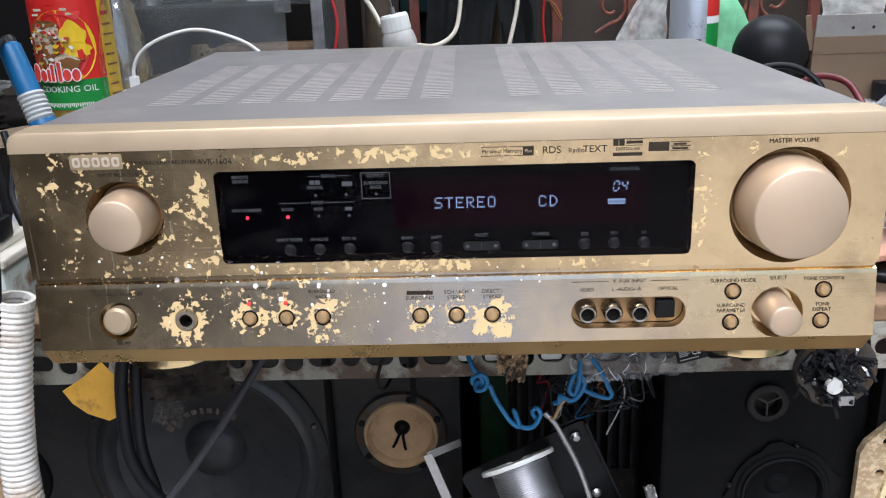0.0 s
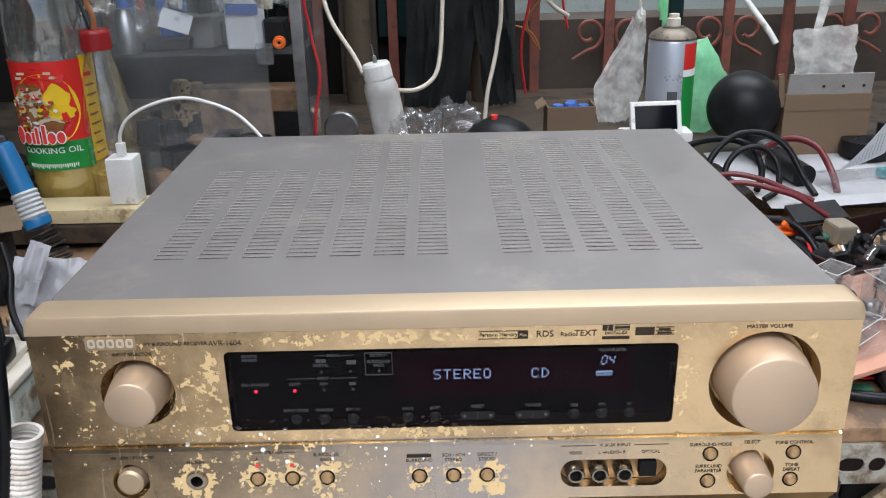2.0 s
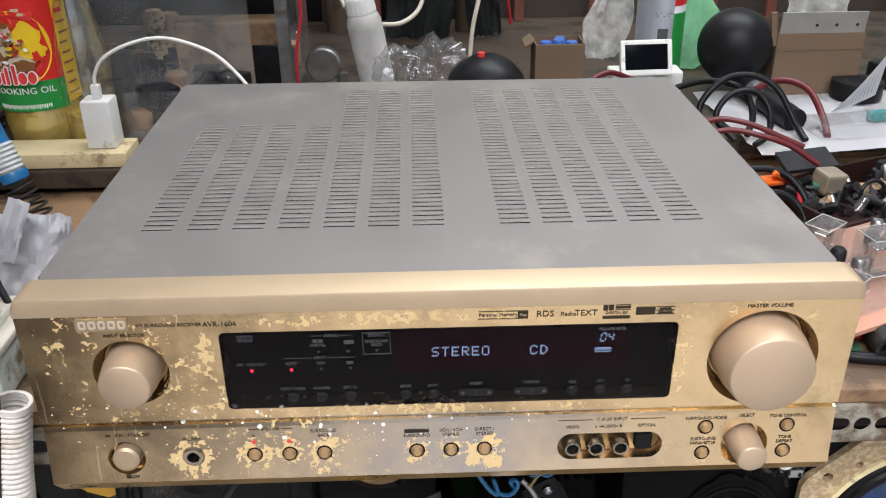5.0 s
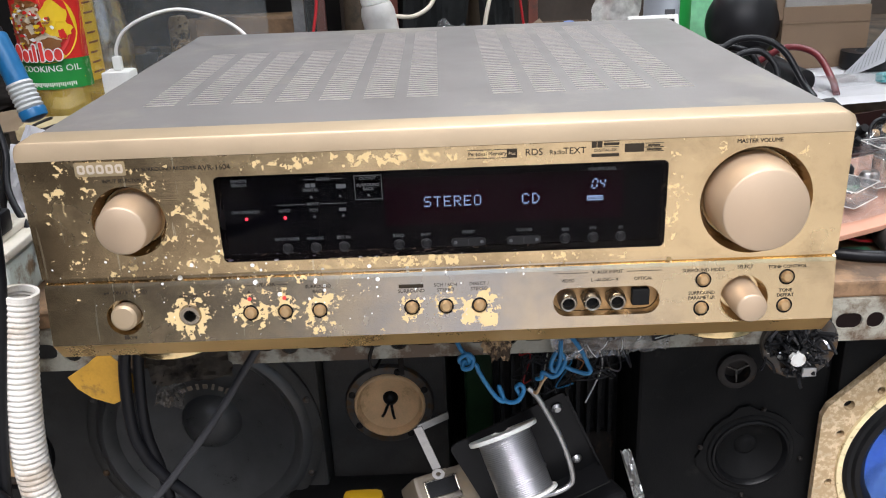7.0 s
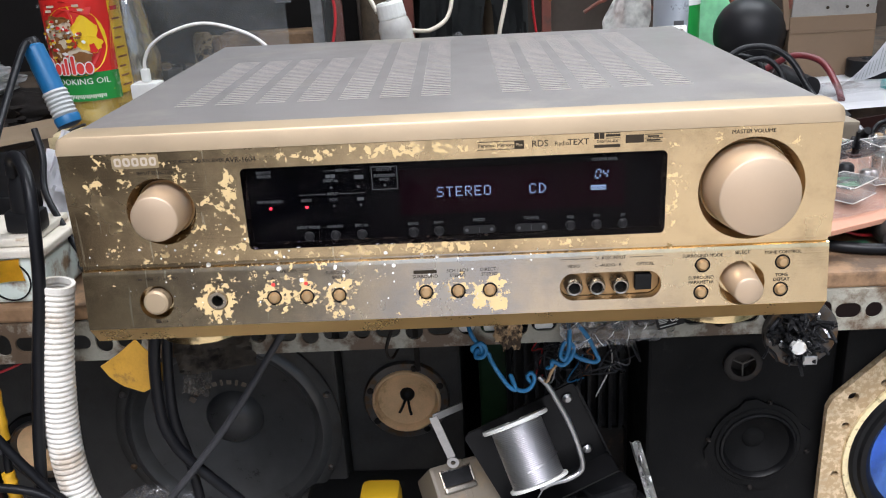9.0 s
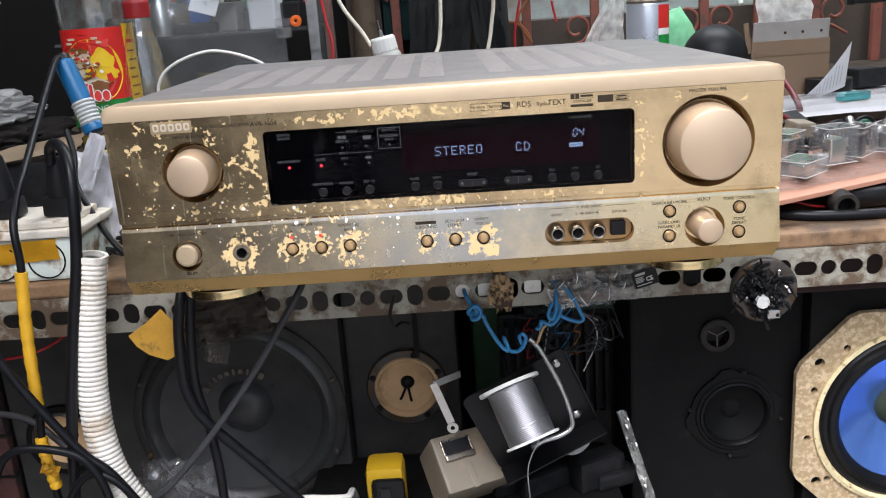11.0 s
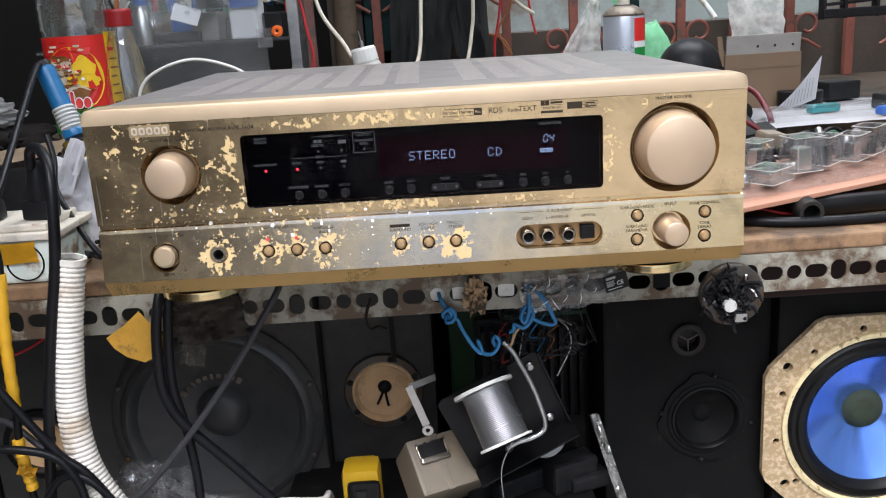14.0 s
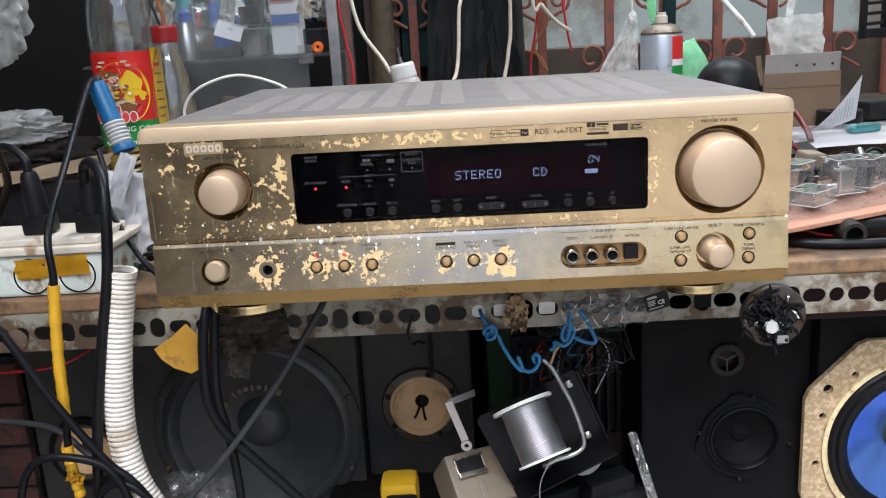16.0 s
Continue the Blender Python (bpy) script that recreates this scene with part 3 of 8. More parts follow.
def lathe(profile, m=None, seg=40, closed=False):
    """Turns (radius, height) pairs round the z axis, then places the result by m."""
    bm = bmesh.new()
    rings = []
    for r, h in profile:
        if r < 1e-6:
            rings.append([bm.verts.new((0, 0, h))])
        else:
            rings.append([bm.verts.new((r * math.cos(2 * math.pi * k / seg), r * math.sin(2 * math.pi * k / seg), h)) for k in range(seg)])
    pairs = list(zip(rings, rings[1:])) + ([(rings[-1], rings[0])] if closed else [])
    for a, b in pairs:
        for k in range(seg):
            q = (k + 1) % seg
            if len(a) == 1 and len(b) == 1:
                continue
            if len(a) == 1:
                bm.faces.new((a[0], b[k], b[q]))
            elif len(b) == 1:
                bm.faces.new((a[k], b[0], a[q]))
            else:
                bm.faces.new((a[k], b[k], b[q], a[q]))
    if m is not None:
        bmesh.ops.transform(bm, matrix=m, verts=bm.verts)
    return bm


def facing(x, y, z, tilt=0, turn=0):
    """Stands a turned piece with its axis towards the viewer, out of the panel."""
    return pose(x, y, z, 90 + tilt, 0, turn)


def smooth_path(points, steps=8):
    p = [Vector(q) for q in points]
    p = [2 * p[0] - p[1]] + p + [2 * p[-1] - p[-2]]
    out = []
    for i in range(1, len(p) - 2):
        for s in range(steps):
            t = s / steps
            out.append(0.5 * (2 * p[i] + (p[i + 1] - p[i - 1]) * t + (2 * p[i - 1] - 5 * p[i] + 4 * p[i + 1] - p[i + 2]) * t * t
                              + (3 * p[i] - p[i - 1] - 3 * p[i + 1] + p[i + 2]) * t ** 3))
    out.append(p[-2])
    return out


def tube(points, r, seg=10, steps=8, radius=None, bm=None, cap=True, curve=True):
    """A round cable along points; radius(u, i) varies its thickness."""
    path = smooth_path(points, steps) if curve else [Vector(q) for q in points]
    bm = bm or bmesh.new()
    up = Vector((0.13, 0.21, 0.97))
    rings = []
    for i, c in enumerate(path):
        d = (path[min(i + 1, len(path) - 1)] - path[max(i - 1, 0)]).normalized()
        side = d.cross(up)
        if side.length < 1e-3:
            side = d.cross(Vector((1, 0, 0)))
        side.normalize()
        up = side.cross(d).normalized()
        rr = r if radius is None else radius(i / (len(path) - 1), i)
        rings.append([bm.verts.new(c + rr * (math.cos(2 * math.pi * k / seg) * side + math.sin(2 * math.pi * k / seg) * up)) for k in range(seg)])
    for a, b in zip(rings, rings[1:]):
        for k in range(seg):
            bm.faces.new((a[k], a[(k + 1) % seg], b[(k + 1) % seg], b[k]))
    if cap:
        bm.faces.new(rings[0][::-1])
        bm.faces.new(rings[-1])
    return bm


def prism(outline, depth, m=None, bevel=0.0):
    """An outline in x and z, pulled back along y by depth."""
    bm = bmesh.new()
    f = [bm.verts.new((x, 0, z)) for x, z in outline]
    b = [bm.verts.new((x, depth, z)) for x, z in outline]
    bm.faces.new(f)
    bm.faces.new(b[::-1])
    for k in range(len(f)):
        q = (k + 1) % len(f)
        bm.faces.new((f[k], b[k], b[q], f[q]))
    if bevel:
        bmesh.ops.bevel(bm, geom=[e for e in bm.edges], offset=bevel, segments=2, affect="EDGES")
    if m is not None:
        bmesh.ops.transform(bm, matrix=m, verts=bm.verts)
    return bm


def rounded(x0, x1, z0, z1, r, n=6):
    pts = []
    for cx, cz, a0 in ((x1 - r, z1 - r, 0), (x0 + r, z1 - r, 90), (x0 + r, z0 + r, 180), (x1 - r, z0 + r, 270)):
        for k in range(n + 1):
            a = radians(a0 + 90 * k / n)
            pts.append((cx + r * math.cos(a), cz + r * math.sin(a)))
    return pts


def join(*bms):
    out = bmesh.new()
    for b in bms:
        me = bpy.data.meshes.new("tmp")
        b.to_mesh(me)
        b.free()
        out.from_mesh(me)
        bpy.data.meshes.remove(me)
    return out


def crumple(nx, ny, size_x, size_y, depth, m, seed=0, scale=9.0, fold=None):
    """A creased sheet of film, cloth or paper, with thickness."""
    bm = bmesh.new()
    grid = []
    for i in range(nx + 1):
        row = []
        for j in range(ny + 1):
            u, v = i / nx - 0.5, j / ny - 0.5
            q = Vector((u * 3.1 + seed, v * 3.1 - seed, seed * 1.7))
            h = depth * (noise.noise(q * scale / 6) + 0.5 * noise.noise(q * scale / 2.4) + 0.25 * abs(noise.noise(q * scale)))
            e = 0.06 * noise.noise(Vector((u * 9, v * 9, seed + 5)))
            if fold:
                h += fold(u, v)
            row.append(bm.verts.new((u * size_x * (1 + e), v * size_y * (1 + e), h)))
        grid.append(row)
    for i in range(nx):
        for j in range(ny):
            bm.faces.new((grid[i][j], grid[i + 1][j], grid[i + 1][j + 1], grid[i][j + 1]))
    geom = bmesh.ops.solidify(bm, geom=bm.faces[:], thickness=0.0006)
    bmesh.ops.transform(bm, matrix=m, verts=bm.verts)
    return bm


def blob(center, size, amount=0.3, freq=3.0, seed=0.0, sub=3, floor=None):
    bm = bmesh.new()
    bmesh.ops.create_icosphere(bm, subdivisions=sub, radius=1)
    for v in bm.verts:
        d = v.co.normalized()
        k = 1 + amount * (noise.noise(d * freq + Vector((seed, seed, 0))) + 0.6 * noise.noise(d * freq * 2.7 + Vector((0, seed, seed))))
        v.co = Vector((d.x * size[0] * k, d.y * size[1] * k, d.z * size[2] * k)) + Vector(center)
        if floor is not None:
            v.co.z = max(v.co.z, floor)
    return bm


def writing(text, x, y, z, size, material, parent, name="lettering", wide=1.0, rot=(90, 0, 0), align="CENTER", lift=0.0003, label=""):
    """Raised lettering in the built-in font, as a mesh under its thing."""
    cu = bpy.data.curves.new("letters", "FONT")
    cu.body, cu.size, cu.extrude, cu.align_x, cu.align_y = text, size, lift, align, "CENTER"
    cu.resolution_u = 3
    tmp = new("letters", cu)
    me = bpy.data.meshes.new_from_object(tmp.evaluated_get(bpy.context.evaluated_depsgraph_get()))
    bpy.data.objects.remove(tmp)
    bm = bmesh.new()
    bm.from_mesh(me)
    bpy.data.meshes.remove(me)
    bmesh.ops.scale(bm, vec=(wide, 1, 1), verts=bm.verts)
    bmesh.ops.transform(bm, matrix=pose(x, y, z, *rot), verts=bm.verts)
    return part(name, bm, material, parent, label)


def carve(bm, cutters):
    """The bmesh with the cutters taken out of it."""
    def ob_of(b):
        me = bpy.data.meshes.new("tmp")
        bmesh.ops.recalc_face_normals(b, faces=b.faces)
        b.to_mesh(me)
        b.free()
        return new("tmp", me)
    main = ob_of(bm)
    tools = [ob_of(c) for c in cutters]
    for t in tools:
        mod = main.modifiers.new("cut", "BOOLEAN")
        mod.operation, mod.object, mod.solver = "DIFFERENCE", t, "EXACT"
    me = bpy.data.meshes.new_from_object(main.evaluated_get(bpy.context.evaluated_depsgraph_get()))
    out = bmesh.new()
    out.from_mesh(me)
    for o in [main, *tools]:
        bpy.data.objects.remove(o)
    return out


def placed(build, dx=0.0, dz=0.0):
    """Runs a builder, shifting its things along and up to fit the camera's view."""
    before = set(bpy.data.objects)
    build()
    for ob in set(bpy.data.objects) - before:
        if ob.parent is None:
            ob.location.x += dx
            ob.location.z += dz


# ---- the room ----
def room():
    tagged(solo("floor", box(-3.2, 3.2, -0.9, 3.2, -0.12, 0.0), M["concrete"], "worn grey concrete workshop floor", "floor"), kind="structure")
    tagged(solo("ground", box(-40, 40, -40.0, -0.91, -0.16, -0.03), M["yard"], "unseen yard in front of the shop, tan to warm reflections", "ground"), kind="structure")
    # unseen wall, added so the gold panel reflects darker on its left
    tagged(solo("wall_opposite", box(-7, -0.45, -3.6, -3.4, -0.03, 1.7), M["reflected_grey"], "unseen grey wall added to darken the panel's left reflection", "wall"), kind="structure")
    tagged(solo("wall_left", box(-1.62, -1.5, -0.9, 3.2, 0.0, 2.9), M["dark_wall"], "near-black workshop wall", "wall"), kind="structure")
    tagged(solo("wall_right", box(2.1, 2.22, -0.9, 3.2, 0.0, 2.9), M["mint_wall"], "pale mint plastered wall", "wall"), kind="structure")
    tagged(solo("wall_back_left", box(-1.5, -0.04, 1.11, 1.21, 0.0, 2.9), M["dark_wall"], "near-black back wall", "wall"), kind="structure")
    tagged(solo("wall_back_low", box(-0.04, 2.1, 1.11, 1.21, 0.0, 0.9405), M["brown_wall"], "brown stained low wall under the grille", "wall"), kind="structure")
    tagged(solo("wall_outside", box(-0.04, 2.1, 1.74, 1.84, 0.0, 2.2), M["mint_wall"], "pale mint weathered wall outside the grille", "wall"), kind="structure")
    # unseen walls behind the camera, added for a gradient in the panel's reflection
    tagged(solo("front_wall_left", box(-1.5, -0.62, -1.02, -0.90, 0.0, 2.9), M["brown_wall"], "unseen brown wall behind the camera, added to darken reflections", "wall"), kind="structure")
    tagged(solo("front_wall_right", box(1.0, 2.1, -1.02, -0.90, 0.0, 2.9), M["mint_wall"], "unseen pale wall behind the camera, added to shape reflections", "wall"), kind="structure")
    # ceiling out of view, put in to darken what the receiver mirrors
    tagged(solo("ceiling", box(-1.62, 2.22, -0.75, 1.21, 2.75, 2.9), M["ceiling"], "unseen grey ceiling over the bench, for darker reflections", "ceiling"), kind="structure")


room()


def bench():
    t = thing("workbench", (0, 0.5, 0), "scarred wooden workbench edged with slotted steel angle", "workbench")
    part("board", box(-1.3, 1.3, 0.092, 1.09, 0.787, 0.799, 0.002), M["wood"], t)
    # the raised shelf along the back of the bench, fitted to the camera's view
    part("back_shelf", box(-1.3, -0.001, 0.448, 1.09, 0.8078, 0.8278, 0.002), M["dark_shelf"], t, "dark grimy back shelf")
    part("back_shelf", box(0.001, 1.3, 0.500, 1.09, 0.8078, 0.8278, 0.002), M["dark_shelf"], t, "dark grimy back shelf")
    part("apron", box(0.26, 1.3, 0.130, 0.148, 0.7352, 0.7838, 0.002), M["maroon"], t, "dark brown apron board")
    part("riser", box(-1.3, 1.3, 0.510, 0.528, 0.7992, 0.8076, 0.001), M["wood"], t)
    holes = []
    for k in range(-62, 63):
        x = 0.0435 + k * (0.0187 if k < 0 else 0.0177)
        w, h = (0.0062, 0.0085) if k % 4 == 0 else ((0.006, 0.006) if k % 4 == 2 else (0.0090, 0.0058))
        holes.append(prism(rounded(x - w, x + w, 0.7705 - h, 0.7705 + h, min(w, h) * 0.98, 5), 0.03, Matrix.Translation((0, 0.08, 0))))
    lip = carve(box(-1.3, 1.3, 0.0900, 0.0918, 0.7555, 0.7868), [join(*holes)])
    part("steel_angle", join(lip, box(-1.3, 1.3, 0.0921, 0.125, 0.7840, 0.7868)), M["angle"], t, "slotted steel angle, chipped grey paint and rust")
    for x in (-1.22, 1.22):
        for y in (0.15, 0.95):
            part("leg", box(x - 0.03, x + 0.03, y - 0.03, y + 0.03, 0.0, 0.7868, 0.003), M["maroon"], t)
    part("bolt", lathe([(0, 0.003), (0.005, 0.0026), (0.009, 0.001), (0.0095, 0)], facing(-0.373, 0.0895, 0.766), 20), M["angle"], t, "painted round bolt head", True)


bench()


# ---- the receiver ----
def receiver():
    t = thing("av_receiver", (0, 0.17, 0.815), "worn gold stereo receiver with a flaking front and grey vented cover", "receiver")
    # front: profile in y and z, pulled along the width
    prof = [(-0.0050, 0.8248), (-0.0003, 0.8572), (0.0003, 0.8594), (0.0024, 0.8601), (0.0026, 0.8624), (-0.0006, 0.8634), (-0.0006, 0.9291), (0.024, 0.9291), (0.024, 0.8248)]
    bm = bmesh.new()
    l = [bm.verts.new((-0.2155, y, z)) for y, z in prof]
    r = [bm.verts.new((0.2155, y, z)) for y, z in prof]
    bm.faces.new(l)
    bm.faces.new(r[::-1])
    for k in range(len(prof)):
        q = (k + 1) % len(prof)
        bm.faces.new((l[k], r[k], r[q], l[q]))

    def yl(z):
        """How far the lower front leans out at height z."""
        return -0.005 * (0.8590 - z) / 0.0340 if z < 0.8590 else -0.0006

    def well(x, z, r0, r1, depth, seg=40):
        return lathe([(0, -depth), (r1, -depth), (r0, 0.001), (r0, 0.006), (0, 0.006)], facing(x, yl(z), z), seg)

    small = [(-0.1044, 0.8400), (-0.0853, 0.8400), (-0.0664, 0.8400), (-0.0157, 0.8397), (0.0030, 0.8397), (0.0214, 0.8396),
             (0.1438, 0.8492), (0.1431, 0.8332), (0.1894, 0.8492), (0.1887, 0.8332)]
    cuts = [well(-0.1627, 0.8947, 0.0200, 0.0165, 0.010), well(0.1686, 0.8935, 0.0300, 0.0260, 0.012), well(0.1664, 0.8382, 0.0134, 0.0108, 0.009),
            well(-0.1736, 0.8403, 0.0103, 0.0088, 0.006), well(-0.1377, 0.8400, 0.0062, 0.0056, 0.02),
            prism(rounded(0.0618, 0.1202, 0.8312, 0.8472, 0.0078), 0.016, Matrix.Translation((0, -0.010, 0))),
            prism(rounded(-0.1155, 0.1212, 0.8696, 0.9178, 0.0030), 0.0150, Matrix.Translation((0, -0.003, 0)))]
    cuts += [well(x, z, 0.0045, 0.0042, 0.004, 20) for x, z in small]
    part("front_panel", carve(bm, cuts), M["panel"], t)
    # chin, bevelled under the front
    bm = bmesh.new()
    cp = [(-0.0049, 0.8246), (0.0040, 0.8132), (0.024, 0.8125), (0.024, 0.8246)]
    l = [bm.verts.new((-0.2153, y, z)) for y, z in cp]
    r = [bm.verts.new((0.2153, y, z)) for y, z in cp]
    bm.faces.new(l), bm.faces.new(r[::-1])
    for k in range(4):
        bm.faces.new((l[k], r[k], r[(k + 1) % 4], l[(k + 1) % 4]))
    part("chin", bm, M["amber_chin"], t, "polished gold bevel along the bottom, amber from painted warm reflection")
    # the pale band over the front, rounded at its ends
    band = [(-0.0010, 0.9294), (-0.0003, 0.9383), (0.0003, 0.9393), (0.0014, 0.9397), (0.0193, 0.9400), (0.0193, 0.9294)]
    bm = bmesh.new()
    cols = []
    for x, drop in ((-0.2158, 0.0045), (-0.2150, 0.0022), (-0.2128, 0.0006), (-0.2095, 0), (0.2095, 0), (0.2128, 0.0006), (0.2150, 0.0022), (0.2158, 0.0045)):
        cols.append([bm.verts.new((x, y, max(0.9294, z - drop * (z > 0.935)))) for y, z in band])
    for a, b in zip(cols, cols[1:]):
        for k in range(6):
            bm.faces.new((a[k], b[k], b[(k + 1) % 6], a[(k + 1) % 6]))
    bm.faces.new(cols[0]), bm.faces.new(cols[-1][::-1])
    part("top_band", bm, M["gold_trim"], t, "pale champagne band over the front", True)
    # cover with its slots
    cover = join(box(-0.2085, 0.2085, 0.0196, 0.362, 0.9387, 0.9394), box(-0.2105, -0.2086, 0.0243, 0.362, 0.8195, 0.9388, 0.0005),
                 box(0.2086, 0.2105, 0.0243, 0.362, 0.8195, 0.9388, 0.0005))
    columns = [(-0.1715 + 0.0260 * k, 0.0183, 0.252 if k < 4 else 0.338) for k in range(7)] + [(0.0352 + 0.02525 * k, 0.0177, 0.336) for k in range(5)]
    slots = []
    for x, w, end in columns:
        y = 0.0752
        while y < end:
            slots.append(box(x, x + w, y, y + 0.0028, 0.936, 0.942))
            y += 0.0063
    cover = carve(cover, [join(*slots)])
    cover.normal_update()
    for f in cover.faces:
        c = f.calc_center_median()
        if abs(f.normal.z) < 0.3 and abs(c.x) < 0.2 and 0.06 < c.y < 0.35 and c.z > 0.93:
            f.material_index = 1
    part("cover", cover, [M["cover"], M["lit_edge"]], t, "grey painted steel cover with rows of vent slots")
    part("chassis", box(-0.2075, 0.2075, 0.0246, 0.360, 0.8165, 0.912), M["slot"], t, "dark chassis under the vent slots")
    part("rear_panel", box(-0.2083, 0.2083, 0.3623, 0.3645, 0.8165, 0.9380), M["black"], t)
    for x in (-0.1640, 0.1660):
        for y in (0.050, 0.315):
            f = part("foot", lathe([(0, 0.8160), (0.0290, 0.8160), (0.0290, 0.8075), (0.0275, 0.8068), (0.0275, 0.801), (0.024, 0.7995), (0, 0.7995)],
                                   Matrix.Translation((x, y, 0)), 40), M["black"], t, "round black foot", True)
            part("gold_ring", lathe([(0.0277, 0.8066), (0.0296, 0.8064), (0.0300, 0.8056), (0.0300, 0.8006), (0.0290, 0.7996), (0.0277, 0.7996)], Matrix.Translation((x, y, 0)), 48, True), M["gold_ring"], f,
                 "shiny gold ring", True)
    # knobs
    def knob(x, z, base, face, out, name, label):
        k = part(name, lathe([(0, out), (face - 0.0008, out), (face, out - 0.0006), (face + 0.0002, out - 0.001), (base, 0.002), (base, -0.009), (0, -0.009)],
                             facing(x, yl(z) + 0.0006, z), 64), M["knob"], t, label, True)
        return k
    knob(0.1683, 0.8935, 0.0245, 0.0222, 0.0170, "volume_knob", "large champagne volume knob")
    knob(-0.1627, 0.8947, 0.0148, 0.0130, 0.0145, "selector_knob", "champagne input selector knob")
    knob(0.1664, 0.8382, 0.0092, 0.0080, 0.0145, "select_knob", "small champagne select knob")
    for x, z, r in ((-0.1627, 0.8947, 0.0163), (0.1686, 0.8935, 0.0258), (0.1664, 0.8382, 0.0106)):
        part("knob_well", lathe([(0.5 * r, 0.0003), (r, 0.0003), (r, 0.0), (0.5 * r, 0.0)], facing(x, 0.0088 + (r > 0.02) * 0.002 - (r < 0.011) * 0.001, z), 48, True), M["knob_well"], t)
    part("power_button", lathe([(0, 0.0032), (0.0058, 0.0030), (0.0072, 0.0018), (0.0076, -0.004), (0, -0.004)], facing(-0.1736, yl(0.8403), 0.8403, -8), 36), M["gold_trim"], t, "", True)
    for x, z in small:
        part("push_button", lathe([(0, 0.0026), (0.0022, 0.0022), (0.0034, 0.0006), (0.0036, -0.003), (0, -0.003)], facing(x, yl(z), z, -8), 20), M["small_button"], t, "", True)
        part("button_ring", lathe([(0.0036, 0.0002), (0.0040, 0.0002), (0.0040, -0.003), (0.0036, -0.003)], facing(x, yl(z), z, -8), 20, True), M["slot"], t)
    jack = part("headphone_jack", lathe([(0.0034, 0.0012), (0.0054, 0.0012), (0.0060, 0.0), (0.0060, -0.008), (0.0034, -0.008)], facing(-0.1377, yl(0.84), 0.8400), 30, True), M["jack_metal"], t, "", True)
    part("hole", lathe([(0, -0.007), (0.0033, -0.007)], facing(-0.1377, yl(0.84), 0.8400), 20), M["slot"], jack)
    part("jack_panel", prism(rounded(0.0621, 0.1199, 0.8315, 0.8469, 0.0075), 0.001, Matrix.Translation((0, 0.0030, 0))), M["knob_well"], t, "recessed socket plate")
    for x in (0.0699, 0.0830, 0.0966):
        s = part("phono_socket", lathe([(0.0034, 0.0042), (0.0043, 0.0045), (0.0050, 0.003), (0.0054, -0.004), (0.0034, -0.004)], facing(x, -0.0015, 0.8394), 28, True), M["jack_metal"], t, "", True)
        part("insulator", lathe([(0, 0.0012), (0.0013, 0.0012), (0.0013, 0.0002), (0.0035, 0.0002), (0.0035, -0.003), (0, -0.003)], facing(x, -0.0015, 0.8394), 20), M["slot"], s)
    part("optical_socket", box(0.1056, 0.1150, -0.0015, 0.004, 0.8352, 0.8444, 0.0004), M["slot"], t)
    # display window
    win = part("display_window", prism(rounded(-0.1153, 0.1210, 0.8698, 0.9176, 0.0028), 0.0012, Matrix.Translation((0, 0.0001, 0))), M["smoked"], t, "glossy smoked display window")
    part("display_board", box(-0.1150, 0.1207, 0.0102, 0.0116, 0.8700, 0.9174), M["display_black"], win, "black board behind the window")
    part("display_filter", box(-0.028, 0.1, 0.0092, 0.0100, 0.8835, 0.9105), M["filter"], win, "dark red display filter")

    def segments(pattern, x, z, w, h, name):
        """Dot-matrix glyphs on a five by seven grid."""
        bm = bmesh.new()
        n_cols = max(len(r) for r in pattern)
        for j, row in enumerate(pattern):
            for i, c in enumerate(row):
                if c == "#":
                    cx, cz = x + (i + 0.5) * w / n_cols, z + h / 2 - (j + 0.5) * h / len(pattern)
                    a, b = w / n_cols * 0.36, h / len(pattern) * 0.34
                    vs = [bm.verts.new((cx + p * a, 0.0084, cz + q * b)) for p, q in ((-1, -1), (1, -1), (1, 1), (-1, 1))]
                    back_vs = [bm.verts.new((v.co.x, 0.0090, v.co.z)) for v in vs]
                    bm.faces.new(vs)
                    for k in range(4):
                        bm.faces.new((vs[k], back_vs[k], back_vs[(k + 1) % 4], vs[(k + 1) % 4]))
        part(name, bm, M["vfd"], win, "lit pale blue characters")
    G = {"S": (".####", "#....", "#....", ".###.", "....#", "....#", "####."), "T": ("#####", "..#..", "..#..", "..#..", "..#..", "..#..", "..#.."),
         "E": ("#####", "#....", "#....", "####.", "#....", "#....", "#####"), "R": ("####.", "#...#", "#...#", "####.", "#.#..", "#..#.", "#...#"),
         "O": (".###.", "#...#", "#...#", "#...#", "#...#", "#...#", ".###."), "C": (".###.", "#...#", "#....", "#....", "#....", "#...#", ".###."),
         "D": ("###..", "#..#.", "#...#", "#...#", "#...#", "#..#.", "###..")}

    def word(s, x, z, w, h, pitch, name):
        for k, c in enumerate(s):
            segments(G[c], x + k * pitch, z, w, h, name)
    word("STEREO", -0.0069, 0.8966, 0.0040, 0.0060, 0.00538, "digit")
    word("CD", 0.0458, 0.8964, 0.0040, 0.0060, 0.0055, "digit")

